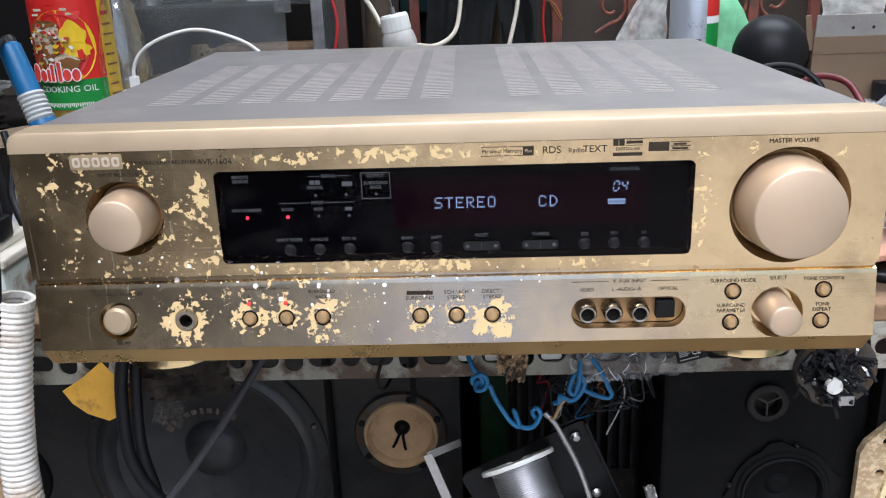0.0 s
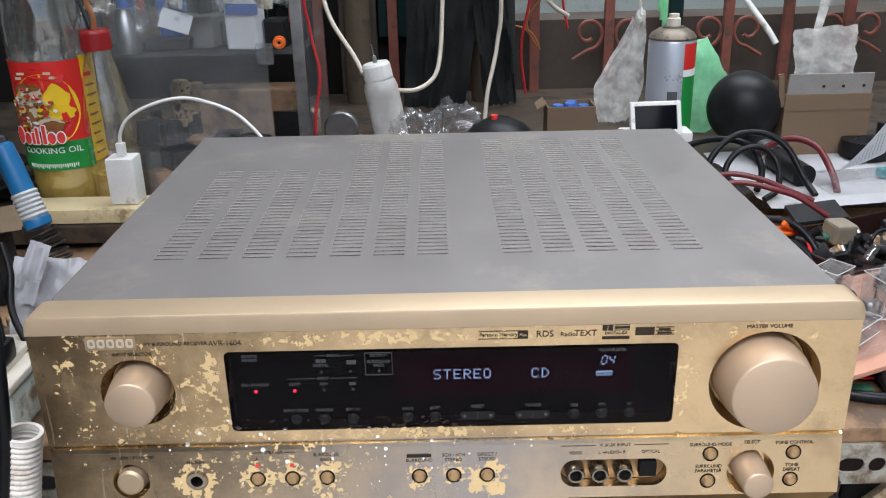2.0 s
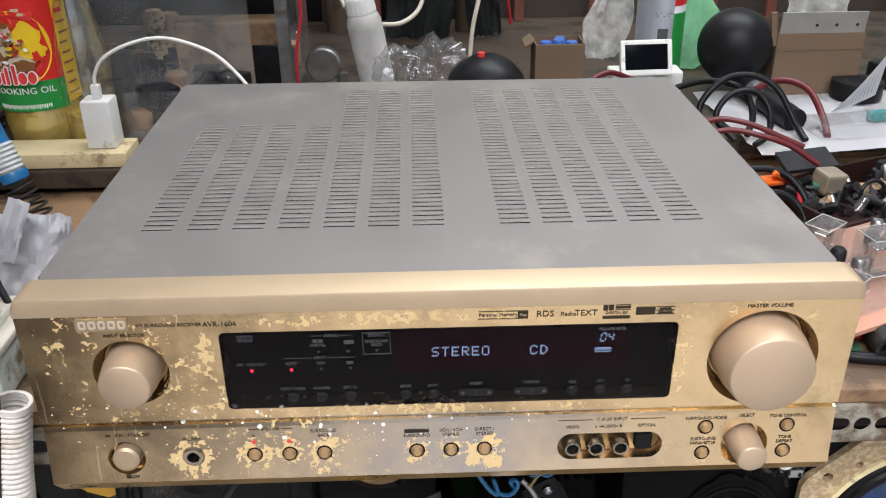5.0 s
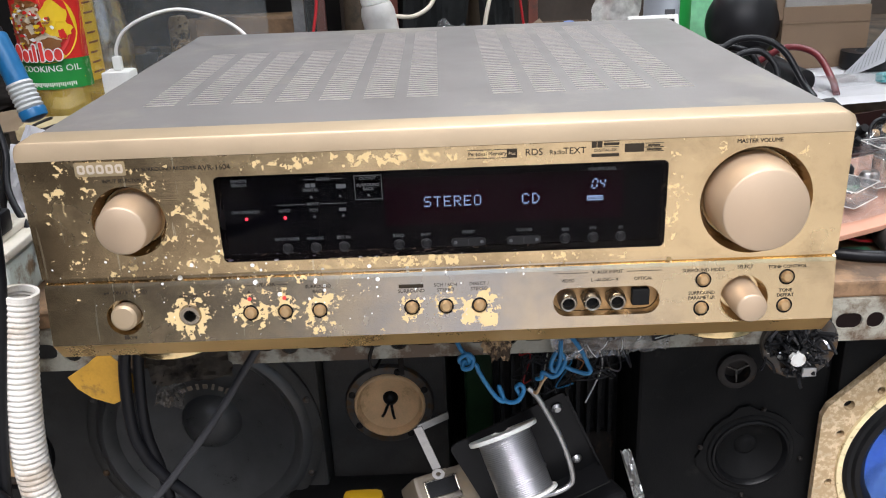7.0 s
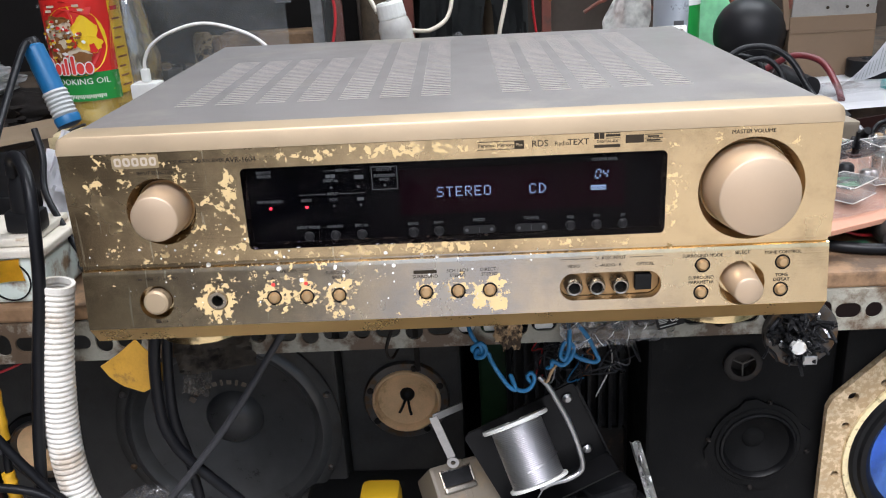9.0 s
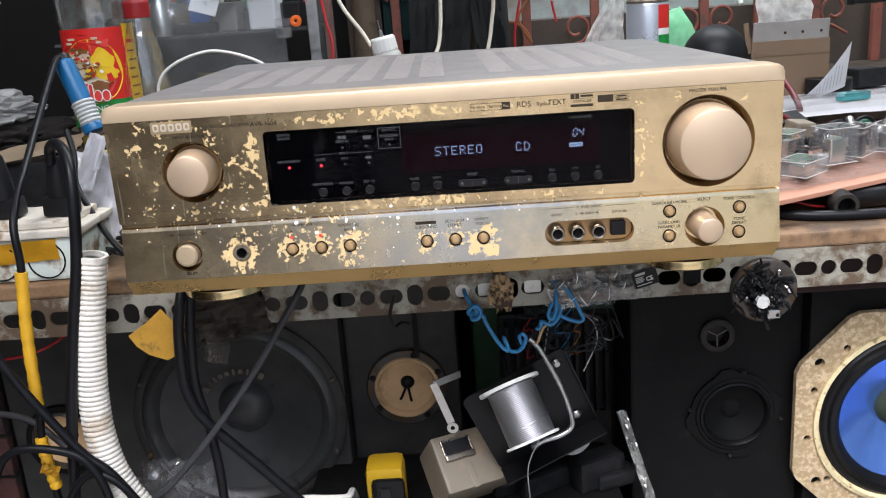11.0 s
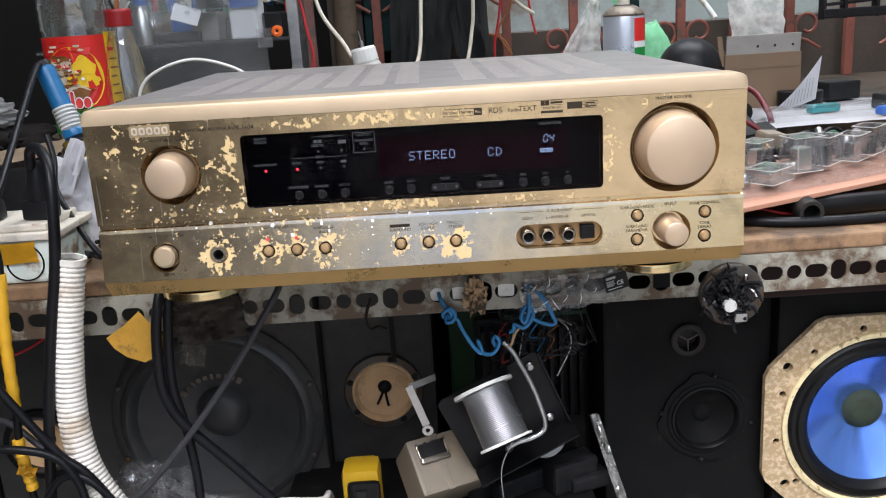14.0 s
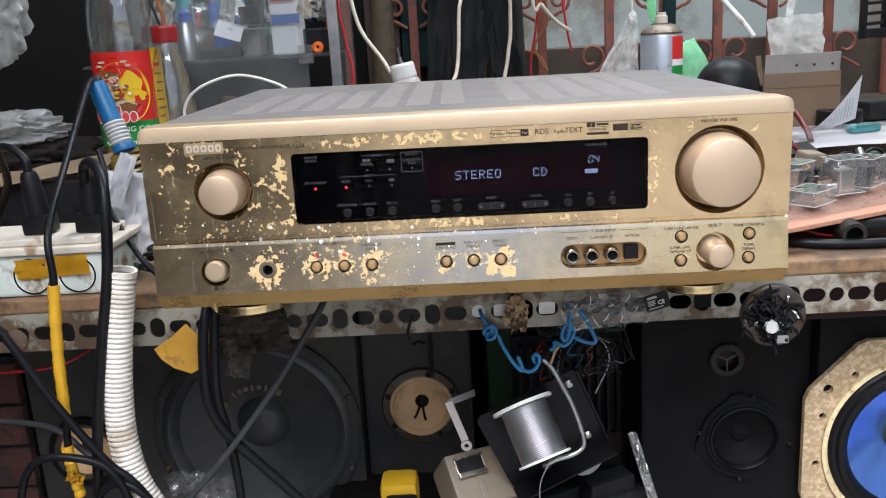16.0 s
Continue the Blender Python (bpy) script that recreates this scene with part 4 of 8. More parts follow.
    def seven(on, x, z, w, h):
        """A slanted seven-segment digit."""
        bm = bmesh.new()
        e = 0.00055
        seg = {"a": (-w, h, w, h), "g": (-w, 0, w, 0), "d": (-w, -h, w, -h), "f": (-w, 0, -w, h), "b": (w, 0, w, h), "e": (-w, -h, -w, 0), "c": (w, -h, w, 0)}
        for s in on:
            x0, z0, x1, z1 = seg[s]
            if z0 == z1:
                q = [(x0 + e, z0 - e / 2), (x1 - e, z0 - e / 2), (x1 - e, z0 + e / 2), (x0 + e, z0 + e / 2)]
            else:
                q = [(x0 - e / 2, z0 + e), (x0 + e / 2, z0 + e), (x0 + e / 2, z1 - e), (x0 - e / 2, z1 - e)]
            f = [bm.verts.new((x + a + 0.18 * b, 0.0084, z + b)) for a, b in q]
            g = [bm.verts.new((v.co.x, 0.0090, v.co.z)) for v in f]
            bm.faces.new(f)
            for k in range(4):
                bm.faces.new((f[k], g[k], g[(k + 1) % 4], f[(k + 1) % 4]))
        part("digit", bm, M["vfd"], win, "lit pale blue numeral")
    seven("abcdef", 0.0848, 0.9033, 0.0013, 0.0025)
    seven("fgbc", 0.0888, 0.9033, 0.0013, 0.0025)
    part("indicator", box(0.0808, 0.0894, 0.0084, 0.0090, 0.8940, 0.8966), M["vfd"], win, "lit ANALOG indicator")
    writing("ANALOG", 0.0851, 0.0082, 0.8953, 0.0020, M["window"], win)
    # printing in the window
    P, F = M["print_grey"], 0.0022
    for s, x, z, k in (("REMOTE", -0.1025, 0.9146, 1), ("SENSOR", -0.1025, 0.9124, 1), ("SIGNAL", -0.0585, 0.9143, 1), ("DIGITAL", -0.0655, 0.9085, 1), ("OUTPUT", -0.0353, 0.9138, 1),
                       ("SURROUND", -0.0353, 0.9102, 1), ("BACK", -0.0353, 0.9080, 1), ("ON / STANDBY", -0.1008, 0.8975, 1), ("AUTO", -0.0803, 0.8975, 1), ("INPUT", -0.0650, 0.9008, 1),
                       ("PCM", -0.0648, 0.8973, 1), ("INPUT MODE", -0.0806, 0.8815, 1), ("ANALOG", -0.0655, 0.8815, 1), ("EXT. IN", -0.0503, 0.8815, 1), ("BAND", -0.0209, 0.8812, 1),
                       ("SHIFT", -0.0063, 0.8812, 1), ("PRESET", 0.0165, 0.8818, 1), ("TUNING", 0.0460, 0.8818, 1), ("RDS", 0.0681, 0.8812, 1), ("PTY", 0.0830, 0.8812, 1), ("RT", 0.0978, 0.8812, 1),
                       ("VOLUME LEVEL", 0.0868, 0.9142, 1)):
        writing(s, x, -0.0002, z, F, P, win)

    def bar(x0, x1, z0, z1, material, parent=t, y=0.0, name="mark", label=""):
        return part(name, box(x0, x1, y - 0.0004, y, z0, z1), material, parent, label)
    for x0, x1, z in ((-0.0690, -0.0630, 0.9143), (-0.0540, -0.0485, 0.9143), (-0.0840, -0.0690, 0.9008), (-0.0610, -0.0470, 0.9008)):
        bar(x0, x1, z - 0.0001, z + 0.0001, P, win)
    for x0, x1, z0, z1 in ((-0.0425, -0.0281, 0.9152, 0.9155), (-0.0425, -0.0281, 0.9022, 0.9025), (-0.0425, -0.0422, 0.9022, 0.9155), (-0.0284, -0.0281, 0.9022, 0.9155)):
        bar(x0, x1, z0, z1, P, win)
    bar(-0.0680, -0.0657, 0.9101, 0.9121, P, win), bar(-0.0652, -0.0629, 0.9101, 0.9121, P, win)
    bar(-0.0520, -0.0470, 0.9090, 0.9112, P, win), bar(-0.0514, -0.0478, 0.8965, 0.8981, P, win)
    for x, z in ((-0.0655, 0.9045), (-0.0503, 0.9045), (-0.0353, 0.9045), (-0.0648, 0.8937), (-0.0495, 0.8937)):
        part("indicator_lamp", lathe([(0, 0.0005), (0.0006, 0.0004), (0.0007, 0)], facing(x, 0, z), 10), P, win)
    for x in (-0.1008, -0.0803):
        part("red_led", lathe([(0, 0.0006), (0.0007, 0.0005), (0.0008, 0)], facing(x, 0, 0.8936), 12), M["led"], win, "lit red lamp")
    for x in (-0.0806, -0.0655, -0.0503, -0.0209, -0.0063, 0.0681, 0.0830, 0.0978):
        part("window_button", lathe([(0, 0.0012), (0.0017, 0.0011), (0.0022, 0.0006), (0.0026, 0.0006), (0.0028, 0.0)], facing(x, 0, 0.8762), 20), M["black"], win, "", True)
        part("button_rim", lathe([(0.0023, 0.0009), (0.0026, 0.0011), (0.0029, 0.0009), (0.0029, 0), (0.0023, 0)], facing(x, -0.0001, 0.8762), 24, True), M["black"], win, "", True)
    for x0, x1 in ((0.0072, 0.0257), (0.0368, 0.0551)):
        k = part("rocker_button", prism(rounded(x0, x1, 0.8740, 0.8785, 0.0021), 0.001, Matrix.Translation((0, -0.0009, 0))), M["black"], win)
        part("groove", box((x0 + x1) / 2 - 0.0001, (x0 + x1) / 2 + 0.0001, -0.0012, -0.00095, 0.8745, 0.8780), P, k)
        for x in (x0 + 0.0022, x1 - 0.0022):
            part("arrow_mark", lathe([(0, 0.0003), (0.0009, 0.0002), (0.001, 0)], facing(x, -0.0009, 0.8762), 12), M["print_grey"], k)
    # printing on the gold
    D, y = M["print_dark"], -0.0006
    plate = part("name_plate", prism(rounded(-0.1858, -0.1596, 0.9206, 0.9280, 0.0008), 0.0006, Matrix.Translation((0, y - 0.0005, 0))), M["plate"], t, "worn cream name plate with raised metal shapes")
    for k in range(5):
        x = -0.1842 + 0.0049 * k
        ring = carve(prism(rounded(x, x + 0.0038, 0.9220, 0.9268, 0.0012), 0.0006, Matrix.Translation((0, y - 0.0010, 0))),
                     [prism(rounded(x + 0.0010, x + 0.0028, 0.9231, 0.9257, 0.0008), 0.004, Matrix.Translation((0, y - 0.003, 0)))])
        part("plate_mark", ring, M["plate_mark"], plate, "pale raised shape")
    for s, x, z, f in (("AV SURROUND RECEIVER", -0.1395, 0.9232, 0.0028), ("AVR-1604", -0.1141, 0.9230, 0.0040), ("INPUT SELECTOR", -0.1627, 0.9176, 0.0026), ("MASTER VOLUME", 0.1675, 0.9262, 0.0030),
                       ("RDS", 0.0512, 0.9245, 0.0050), ("Radio", 0.0632, 0.9241, 0.0034), ("TEXT", 0.0722, 0.9245, 0.0048), ("Personal Memory", 0.0272, 0.9246, 0.0027)):
        writing(s, x, y, z, f, D, t, wide=1.02)
    for z in (0.9222, 0.9266):
        bar(0.0168, 0.0425, z, z + 0.0002, D, t, y)
    bar(0.0372, 0.0425, 0.9224, 0.9266, D, t, y)
    writing("Plus", 0.0399, y - 0.0005, 0.9245, 0.0023, M["gold_trim"], t)
    for x0, x1, z0, z1 in ((0.0809, 0.0834, 0.9258, 0.9290), (0.0838, 0.0863, 0.9258, 0.9290), (0.0872, 0.0950, 0.9288, 0.9290), (0.0872, 0.0950, 0.9258, 0.9260), (0.0872, 0.0950, 0.9268, 0.9281),
                           (0.0809, 0.0950, 0.9208, 0.9224), (0.0980, 0.1078, 0.9228, 0.9272), (0.1084, 0.1180, 0.9270, 0.9272), (0.1084, 0.1180, 0.9228, 0.9230), (0.1084, 0.1180, 0.9249, 0.9251), (0.1100, 0.1160, 0.9256, 0.9264), (0.1094, 0.1168, 0.9235, 0.9243)):
        bar(x0, x1, z0, z1, D, t, y)
    writing("DIGITAL-EX", 0.0880, y, 0.9242, 0.0022, D, t)
    y = 0.0
    for s, x, z, f in (("ON / STANDBY", -0.1690, 0.8540, 0.0028), ("OFF", -0.1705, 0.8262 + 0.002, 0.0026), ("PHONES", -0.1377, 0.8505, 0.0026), ("SPEAKER", -0.0949, 0.8555, 0.0026), ("A", -0.1044, 0.8515, 0.0026), ("B", -0.0853, 0.8515, 0.0026),
                       ("SURROUND", -0.0664, 0.8535, 0.0026), ("BACK", -0.0664, 0.8507, 0.0026), ("SURROUND", -0.0157, 0.8490, 0.0027), ("5CH / 6CH", 0.0030, 0.8518, 0.0027), ("STEREO", 0.0030, 0.8490, 0.0027),
                       ("DIRECT /", 0.0214, 0.8518, 0.0027), ("STEREO", 0.0214, 0.8490, 0.0027), ("V. AUX INPUT", 0.0915, 0.8556, 0.0027), ("VIDEO", 0.0699, 0.8513, 0.0025), ("L", 0.0830, 0.8513, 0.0025), ("AUDIO", 0.0898, 0.8513, 0.0025), ("R", 0.0966, 0.8513, 0.0025),
                       ("OPTICAL", 0.1110, 0.8513, 0.0025), ("SURROUND MODE", 0.1438, 0.8546, 0.0027), ("SURROUND", 0.1431, 0.8418, 0.0027), ("PARAMETER", 0.1431, 0.8391, 0.0027), ("SELECT", 0.1664, 0.8556, 0.0027),
                       ("TONE CONTROL", 0.1894, 0.8549, 0.0027), ("TONE", 0.1890, 0.8416, 0.0027), ("DEFEAT", 0.1890, 0.8389, 0.0027)):
        writing(s, x, yl(z), z, f, D, t, rot=(81.3, 0, 0))
    for x0, x1, z0, z1 in ((-0.0225, -0.0090, 0.8508, 0.8528), (-0.1835, -0.1808, 0.8536, 0.8545), (-0.1752, -0.1728, 0.8275, 0.8297), (-0.107, -0.101, 0.8554, 0.8556), (-0.089, -0.083, 0.8554, 0.8556), (0.062, 0.081, 0.8555, 0.8557), (0.102, 0.121, 0.8555, 0.8557),
                           (0.0845, 0.0860, 0.8512, 0.8514), (0.0936, 0.0951, 0.8512, 0.8514)):
        bar(x0, x1, z0, z1, D, t, yl((z0 + z1) / 2))
    for x in (-0.1044, -0.0853):
        part("red_mark", lathe([(0, 0.0004), (0.0011, 0.0004), (0.0012, 0)], facing(x, yl(0.8478), 0.8478, -8), 12), M["red_paint"], t)
    # turned and shifted a little to fit the camera's view
    t.rotation_euler.y, t.rotation_euler.z = radians(0.4), radians(0.55)
    t.location.x, t.location.y = -0.001, 0.168


receiver()


# ---- under the bench: loudspeakers ----
def driver(parent, x, y, z, r, cone_r, cap_r, materials, name="driver", deep=0.02, lip=0.006, cap_out=0.4):
    """A loudspeaker driver: frame, rubber surround, cone and dust cap."""
    frame_m, sur_m, cone_m, cap_m = materials
    d = part(name, lathe([(r, 0), (r, lip * 0.6), (r * 0.97, lip), (cone_r * 1.12, lip), (cone_r * 1.10, 0)], facing(x, y, z), 56), frame_m, parent, "", True)
    part("surround", lathe([(cone_r * 1.13, lip * 0.8), (cone_r * 1.09, lip * 1.5), (cone_r * 1.03, lip * 1.7), (cone_r * 0.97, lip * 1.1), (cone_r * 0.93, lip * 0.2)], facing(x, y, z), 56), sur_m, d, "", True)
    part("cone", lathe([(cone_r * 0.94, lip * 0.2), (cone_r * 0.7, -deep * 0.45), (cap_r, -deep)], facing(x, y, z), 56), cone_m, d, "", True)
    part("dust_cap", lathe([(cap_r * 1.02, -deep), (cap_r * 0.85, -deep + cap_r * cap_out * 0.6), (cap_r * 0.5, -deep + cap_r * cap_out * 0.9), (0, -deep + cap_r * cap_out)], facing(x, y, z), 40), cap_m, d, "", True)
    return d


def screw(parent, x, y, z, r=0.004, m="basket"):
    part("screw", lathe([(0, 0.0028), (r * 0.6, 0.0025), (r, 0.001), (r, 0)], facing(x, y, z), 12), M[m], parent, "", True)


def cabinet(x0, x1, y0, y1, z0, z1, holes, parent, finish="cabinet_black"):
    part("cabinet", carve(box(x0, x1, y0, y1, z0, z1, 0.003), [lathe([(0, -0.08), (r, -0.08), (r, 0.02), (0, 0.02)], facing(x, y0, z), 48) for x, z, r in holes]), M[finish], parent)


BASE = 0.33
BLUE = (0.3970, 0.5980)


def speakers():
    t = thing("loudspeaker", (-0.29, 0.36, BASE), "old black loudspeaker with a large woofer, standing under the bench", "loudspeaker")
    cabinet(-0.455, -0.1215, 0.226, 0.5, BASE, 0.735, [(-0.2265, 0.6105, 0.0985), (-0.405, 0.597, 0.030)], t, "grey_cabinet")
    w = driver(t, -0.2265, 0.226, 0.6105, 0.1050, 0.0860, 0.027, (M["grey_cabinet"], M["cone"], M["cone"], M["cone"]), "woofer", 0.020, 0.006, 0.55)
    for a in (20, 65, 110, 155, 200, 245, 290, 335):
        screw(w, -0.2265 + 0.1010 * math.cos(radians(a)), 0.220, 0.6105 + 0.1010 * math.sin(radians(a)), 0.0032)
    # the maker's mark on the cone, as plain strokes on an arc
    for k in range(10):
        a = radians(143 - 9.4 * k)
        r = 0.0425
        m = Matrix.Translation((-0.2265 + r * math.cos(a), 0.2352, 0.6105 + r * math.sin(a))) @ pose(0, 0, 0, 0, 90 - math.degrees(a), 0)
        w2, h2 = (0.0026, 0.0032) if k in (0, 9) else ((0.0012, 0.0030) if k in (2, 5, 7) else (0.0022, 0.0021))
        part("cone_mark", prism(rounded(-w2, w2, -h2, h2, 0.0006), 0.0004, m), M["grimy_metal"], w)
    driver(t, -0.405, 0.226, 0.597, 0.038, 0.028, 0.009, (M["cabinet_black"], M["basket"], M["tan_paper"], M["black"]), "tweeter", 0.010, 0.004, 0.6)

    t = thing("loudspeaker", (-0.06, 0.38, BASE), "black loudspeaker with a tan paper tweeter in a worn frame", "loudspeaker")
    cabinet(-0.1205, -0.0095, 0.2505, 0.5, BASE, 0.735, [(-0.062, 0.620, 0.033)], t, "grey_cabinet")
    d = driver(t, -0.062, 0.2505, 0.620, 0.0405, 0.0292, 0.007, (M["basket"], M["tan_paper"], M["tan_paper"], M["rubber"]), "tweeter", 0.008, 0.005, 0.9)
    for a in (25, 75, 160, 215, 300):
        screw(d, -0.062 + 0.0355 * math.cos(radians(a)), 0.2455, 0.620 + 0.0355 * math.sin(radians(a)), 0.0032, "dark_cloth")
    for a, k in ((-118, 0.017), (-80, 0.018)):
        part("lead_wire", tube([(-0.062 + 0.004 * math.cos(radians(a)), 0.2535, 0.620 + 0.004 * math.sin(radians(a))), (-0.062 + k * 0.7 * math.cos(radians(a)), 0.2495, 0.620 + k * 0.7 * math.sin(radians(a))),
                                (-0.062 + k * math.cos(radians(a)), 0.2505, 0.620 + k * math.sin(radians(a)))], 0.0013, 8), M["rubber"], d, "", True)
    part("tape_strip", box(-0.0515, -0.0465, 0.2440, 0.2446, 0.652, 0.700), M["dark_cloth"], t, "brittle brown tape strip")

    t = thing("loudspeaker", (0.24, 0.3, BASE), "black two-way loudspeaker with a small tweeter and midrange cone", "loudspeaker")
    cabinet(0.149, 0.3050, 0.181, 0.42, BASE, 0.733, [(0.2270, 0.6825, 0.0105), (0.2445, 0.6030, 0.034)], t)
    tw = part("tweeter", lathe([(0.0158, 0), (0.0158, 0.004), (0.0145, 0.005), (0.0105, 0.005), (0.0098, -0.006), (0, -0.006)], facing(0.2270, 0.181, 0.6825), 36), M["dark_basket"], t, "worn bronze ring tweeter", True)
    for a in (30, 150, 270):
        part("spoke", tube([(0.2270, 0.179, 0.6825), (0.2270 + 0.0105 * math.cos(radians(a)), 0.178, 0.6825 + 0.0105 * math.sin(radians(a)))], 0.0009, 6, 2), M["basket"], tw)
    oct_pts = [(0.2445 + r * math.cos(radians(a)), 0.6030 + r * math.sin(radians(a))) for a, r in
               [(k * 11.25 + 5, 0.0412 + 0.0045 * (1 if (k // 2) % 4 in (0,) else 0)) for k in range(32)]]
    plate = carve(prism(oct_pts, 0.003, Matrix.Translation((0, 0.178, 0))), [lathe([(0, -0.02), (0.0345, -0.02), (0.0345, 0.02), (0, 0.02)], facing(0.2445, 0.179, 0.6030), 48)])
    pl = part("mounting_plate", plate, M["cabinet_black"], t, "worn dark mounting plate")
    driver(t, 0.2445, 0.1795, 0.6030, 0.0368, 0.0295, 0.0095, (M["cabinet_black"], M["rubber"], M["cabinet_black"], M["cabinet_black"]), "midrange", 0.011, 0.003, 0.4)
    for a in (80, 170, 265, 350):
        screw(pl, 0.2445 + 0.0430 * math.cos(radians(a)), 0.178, 0.6030 + 0.0430 * math.sin(radians(a)), 0.0022, "dark_basket")

    t = thing("loudspeaker", (0.42, 0.3, BASE), "black loudspeaker with a blue woofer in a flaking cream gasket frame", "loudspeaker")
    cabinet(0.3065, 0.60, 0.169, 0.45, BASE, 0.735, [(BLUE[0], BLUE[1], 0.080)], t)
    cx, cz = BLUE
    outline = []
    for k in range(8):
        a = radians(22.5 + 45 * k)
        px, pz = (0.1015, 0.0530) if k % 4 in (0, 3) else (0.0530, 0.1015)
        px, pz = math.copysign(px, math.cos(a)), math.copysign(pz, math.sin(a))
        for s in (-1, 1):
            outline.append((cx + px - s * 0.005 * math.sin(a), cz + pz + s * 0.005 * math.cos(a)))
    tools = [lathe([(0, -0.03), (0.0825, -0.03), (0.0825, 0.03), (0, 0.03)], facing(cx, 0.163, cz), 64)]
    for a in range(10, 360, 30):
        tools.append(lathe([(0, -0.03), (0.0033, -0.03), (0.0033, 0.03), (0, 0.03)], facing(cx + 0.0925 * math.cos(radians(a)), 0.163, cz + 0.0925 * math.sin(radians(a))), 14))
    for a in (35, 145, 217, 325):
        tools.append(lathe([(0, -0.03), (0.0046, -0.03), (0.0046, 0.03), (0, 0.03)], facing(cx + 0.1015 * math.cos(radians(a)), 0.163, cz + 0.1015 * math.sin(radians(a))), 16))
    ring = part("gasket_frame", carve(prism(outline, 0.0065, Matrix.Translation((0, 0.1620, 0))), tools), M["old_gasket"], t, "flaking cream octagonal frame with screw holes")
    part("gasket", lathe([(0.0870, 0.0), (0.0870, 0.0030), (0.0835, 0.0042), (0.0810, 0.0)], facing(cx, 0.1618, cz), 64, True), M["cream_gasket"], ring, "", True)
    driver(t, cx, 0.1640, cz, 0.0808, 0.0670, 0.0195, (M["rubber"], M["rubber"], M["blue_cone"], M["green_cap"]), "woofer", 0.022, 0.005, 0.45)


placed(speakers, 0.006)


def conduit():
    pts = [(-0.273, 0.066, 0.825), (-0.279, 0.064, 0.795), (-0.284, 0.062, 0.765), (-0.289, 0.060, 0.72), (-0.289, 0.058, 0.685), (-0.283, 0.056, 0.652), (-0.268, 0.054, 0.622), (-0.245, 0.052, 0.592), (-0.21, 0.052, 0.55), (-0.16, 0.052, 0.47), (-0.10, 0.06, 0.34)]
    fine = smooth_path(pts, 240)
    even, left = [fine[0]], 0.0
    for q, k in zip(fine, fine[1:]):
        left += (k - q).length
        if left >= 0.00074:
            even.append(k)
            left = 0.0
    t = thing("corrugated_conduit", (-0.28, 0.06, 0.7), "white corrugated cable conduit hanging over the bench edge", "conduit")
    part("ribbed_tube", tube(even, 0.0115, 18, 1, lambda u, i: 0.0118 - 0.0014 * (i % 5 == 0) - 0.0004 * (i % 5 in (1, 4)), cap=False, curve=False), M["conduit"], t, "", True)
    part("cut_end", lathe([(0.0092, 0), (0.0117, 0), (0.0117, 0.004), (0.0092, 0.004)], Matrix.Translation((-0.2732, 0.066, 0.8235)) @ pose(0, 0, 0, 0, 11, 0), 24, True), M["conduit"], t, "frayed cut end")


placed(conduit, 0.005)


# ---- hanging from the bench's edge ----
def cable(name, pts, r, material, label, category="cable", seg=10, steps=8, group=""):
    return solo(name, tube(pts, r, seg, steps), M[material], label, category, group, smooth=True)


def flat_strip(pts, w, t, axis=(0, 1, 0)):
    """A thin metal strip along points, w wide across the axis."""
    bm = bmesh.new()
    a = Vector(axis)
    rings = []
    for i, p in enumerate(pts):
        p = Vector(p)
        d = (Vector(pts[min(i + 1, len(pts) - 1)]) - Vector(pts[max(i - 1, 0)])).normalized()
        s = d.cross(a).normalized()
        rings.append([bm.verts.new(p + s * w / 2 * u + a * t / 2 * v) for u, v in ((-1, -1), (1, -1), (1, 1), (-1, 1))])
    for q, k in zip(rings, rings[1:]):
        for j in range(4):
            bm.faces.new((q[j], q[(j + 1) % 4], k[(j + 1) % 4], k[j]))
    bm.faces.new(rings[0][::-1]), bm.faces.new(rings[-1])
    return bm


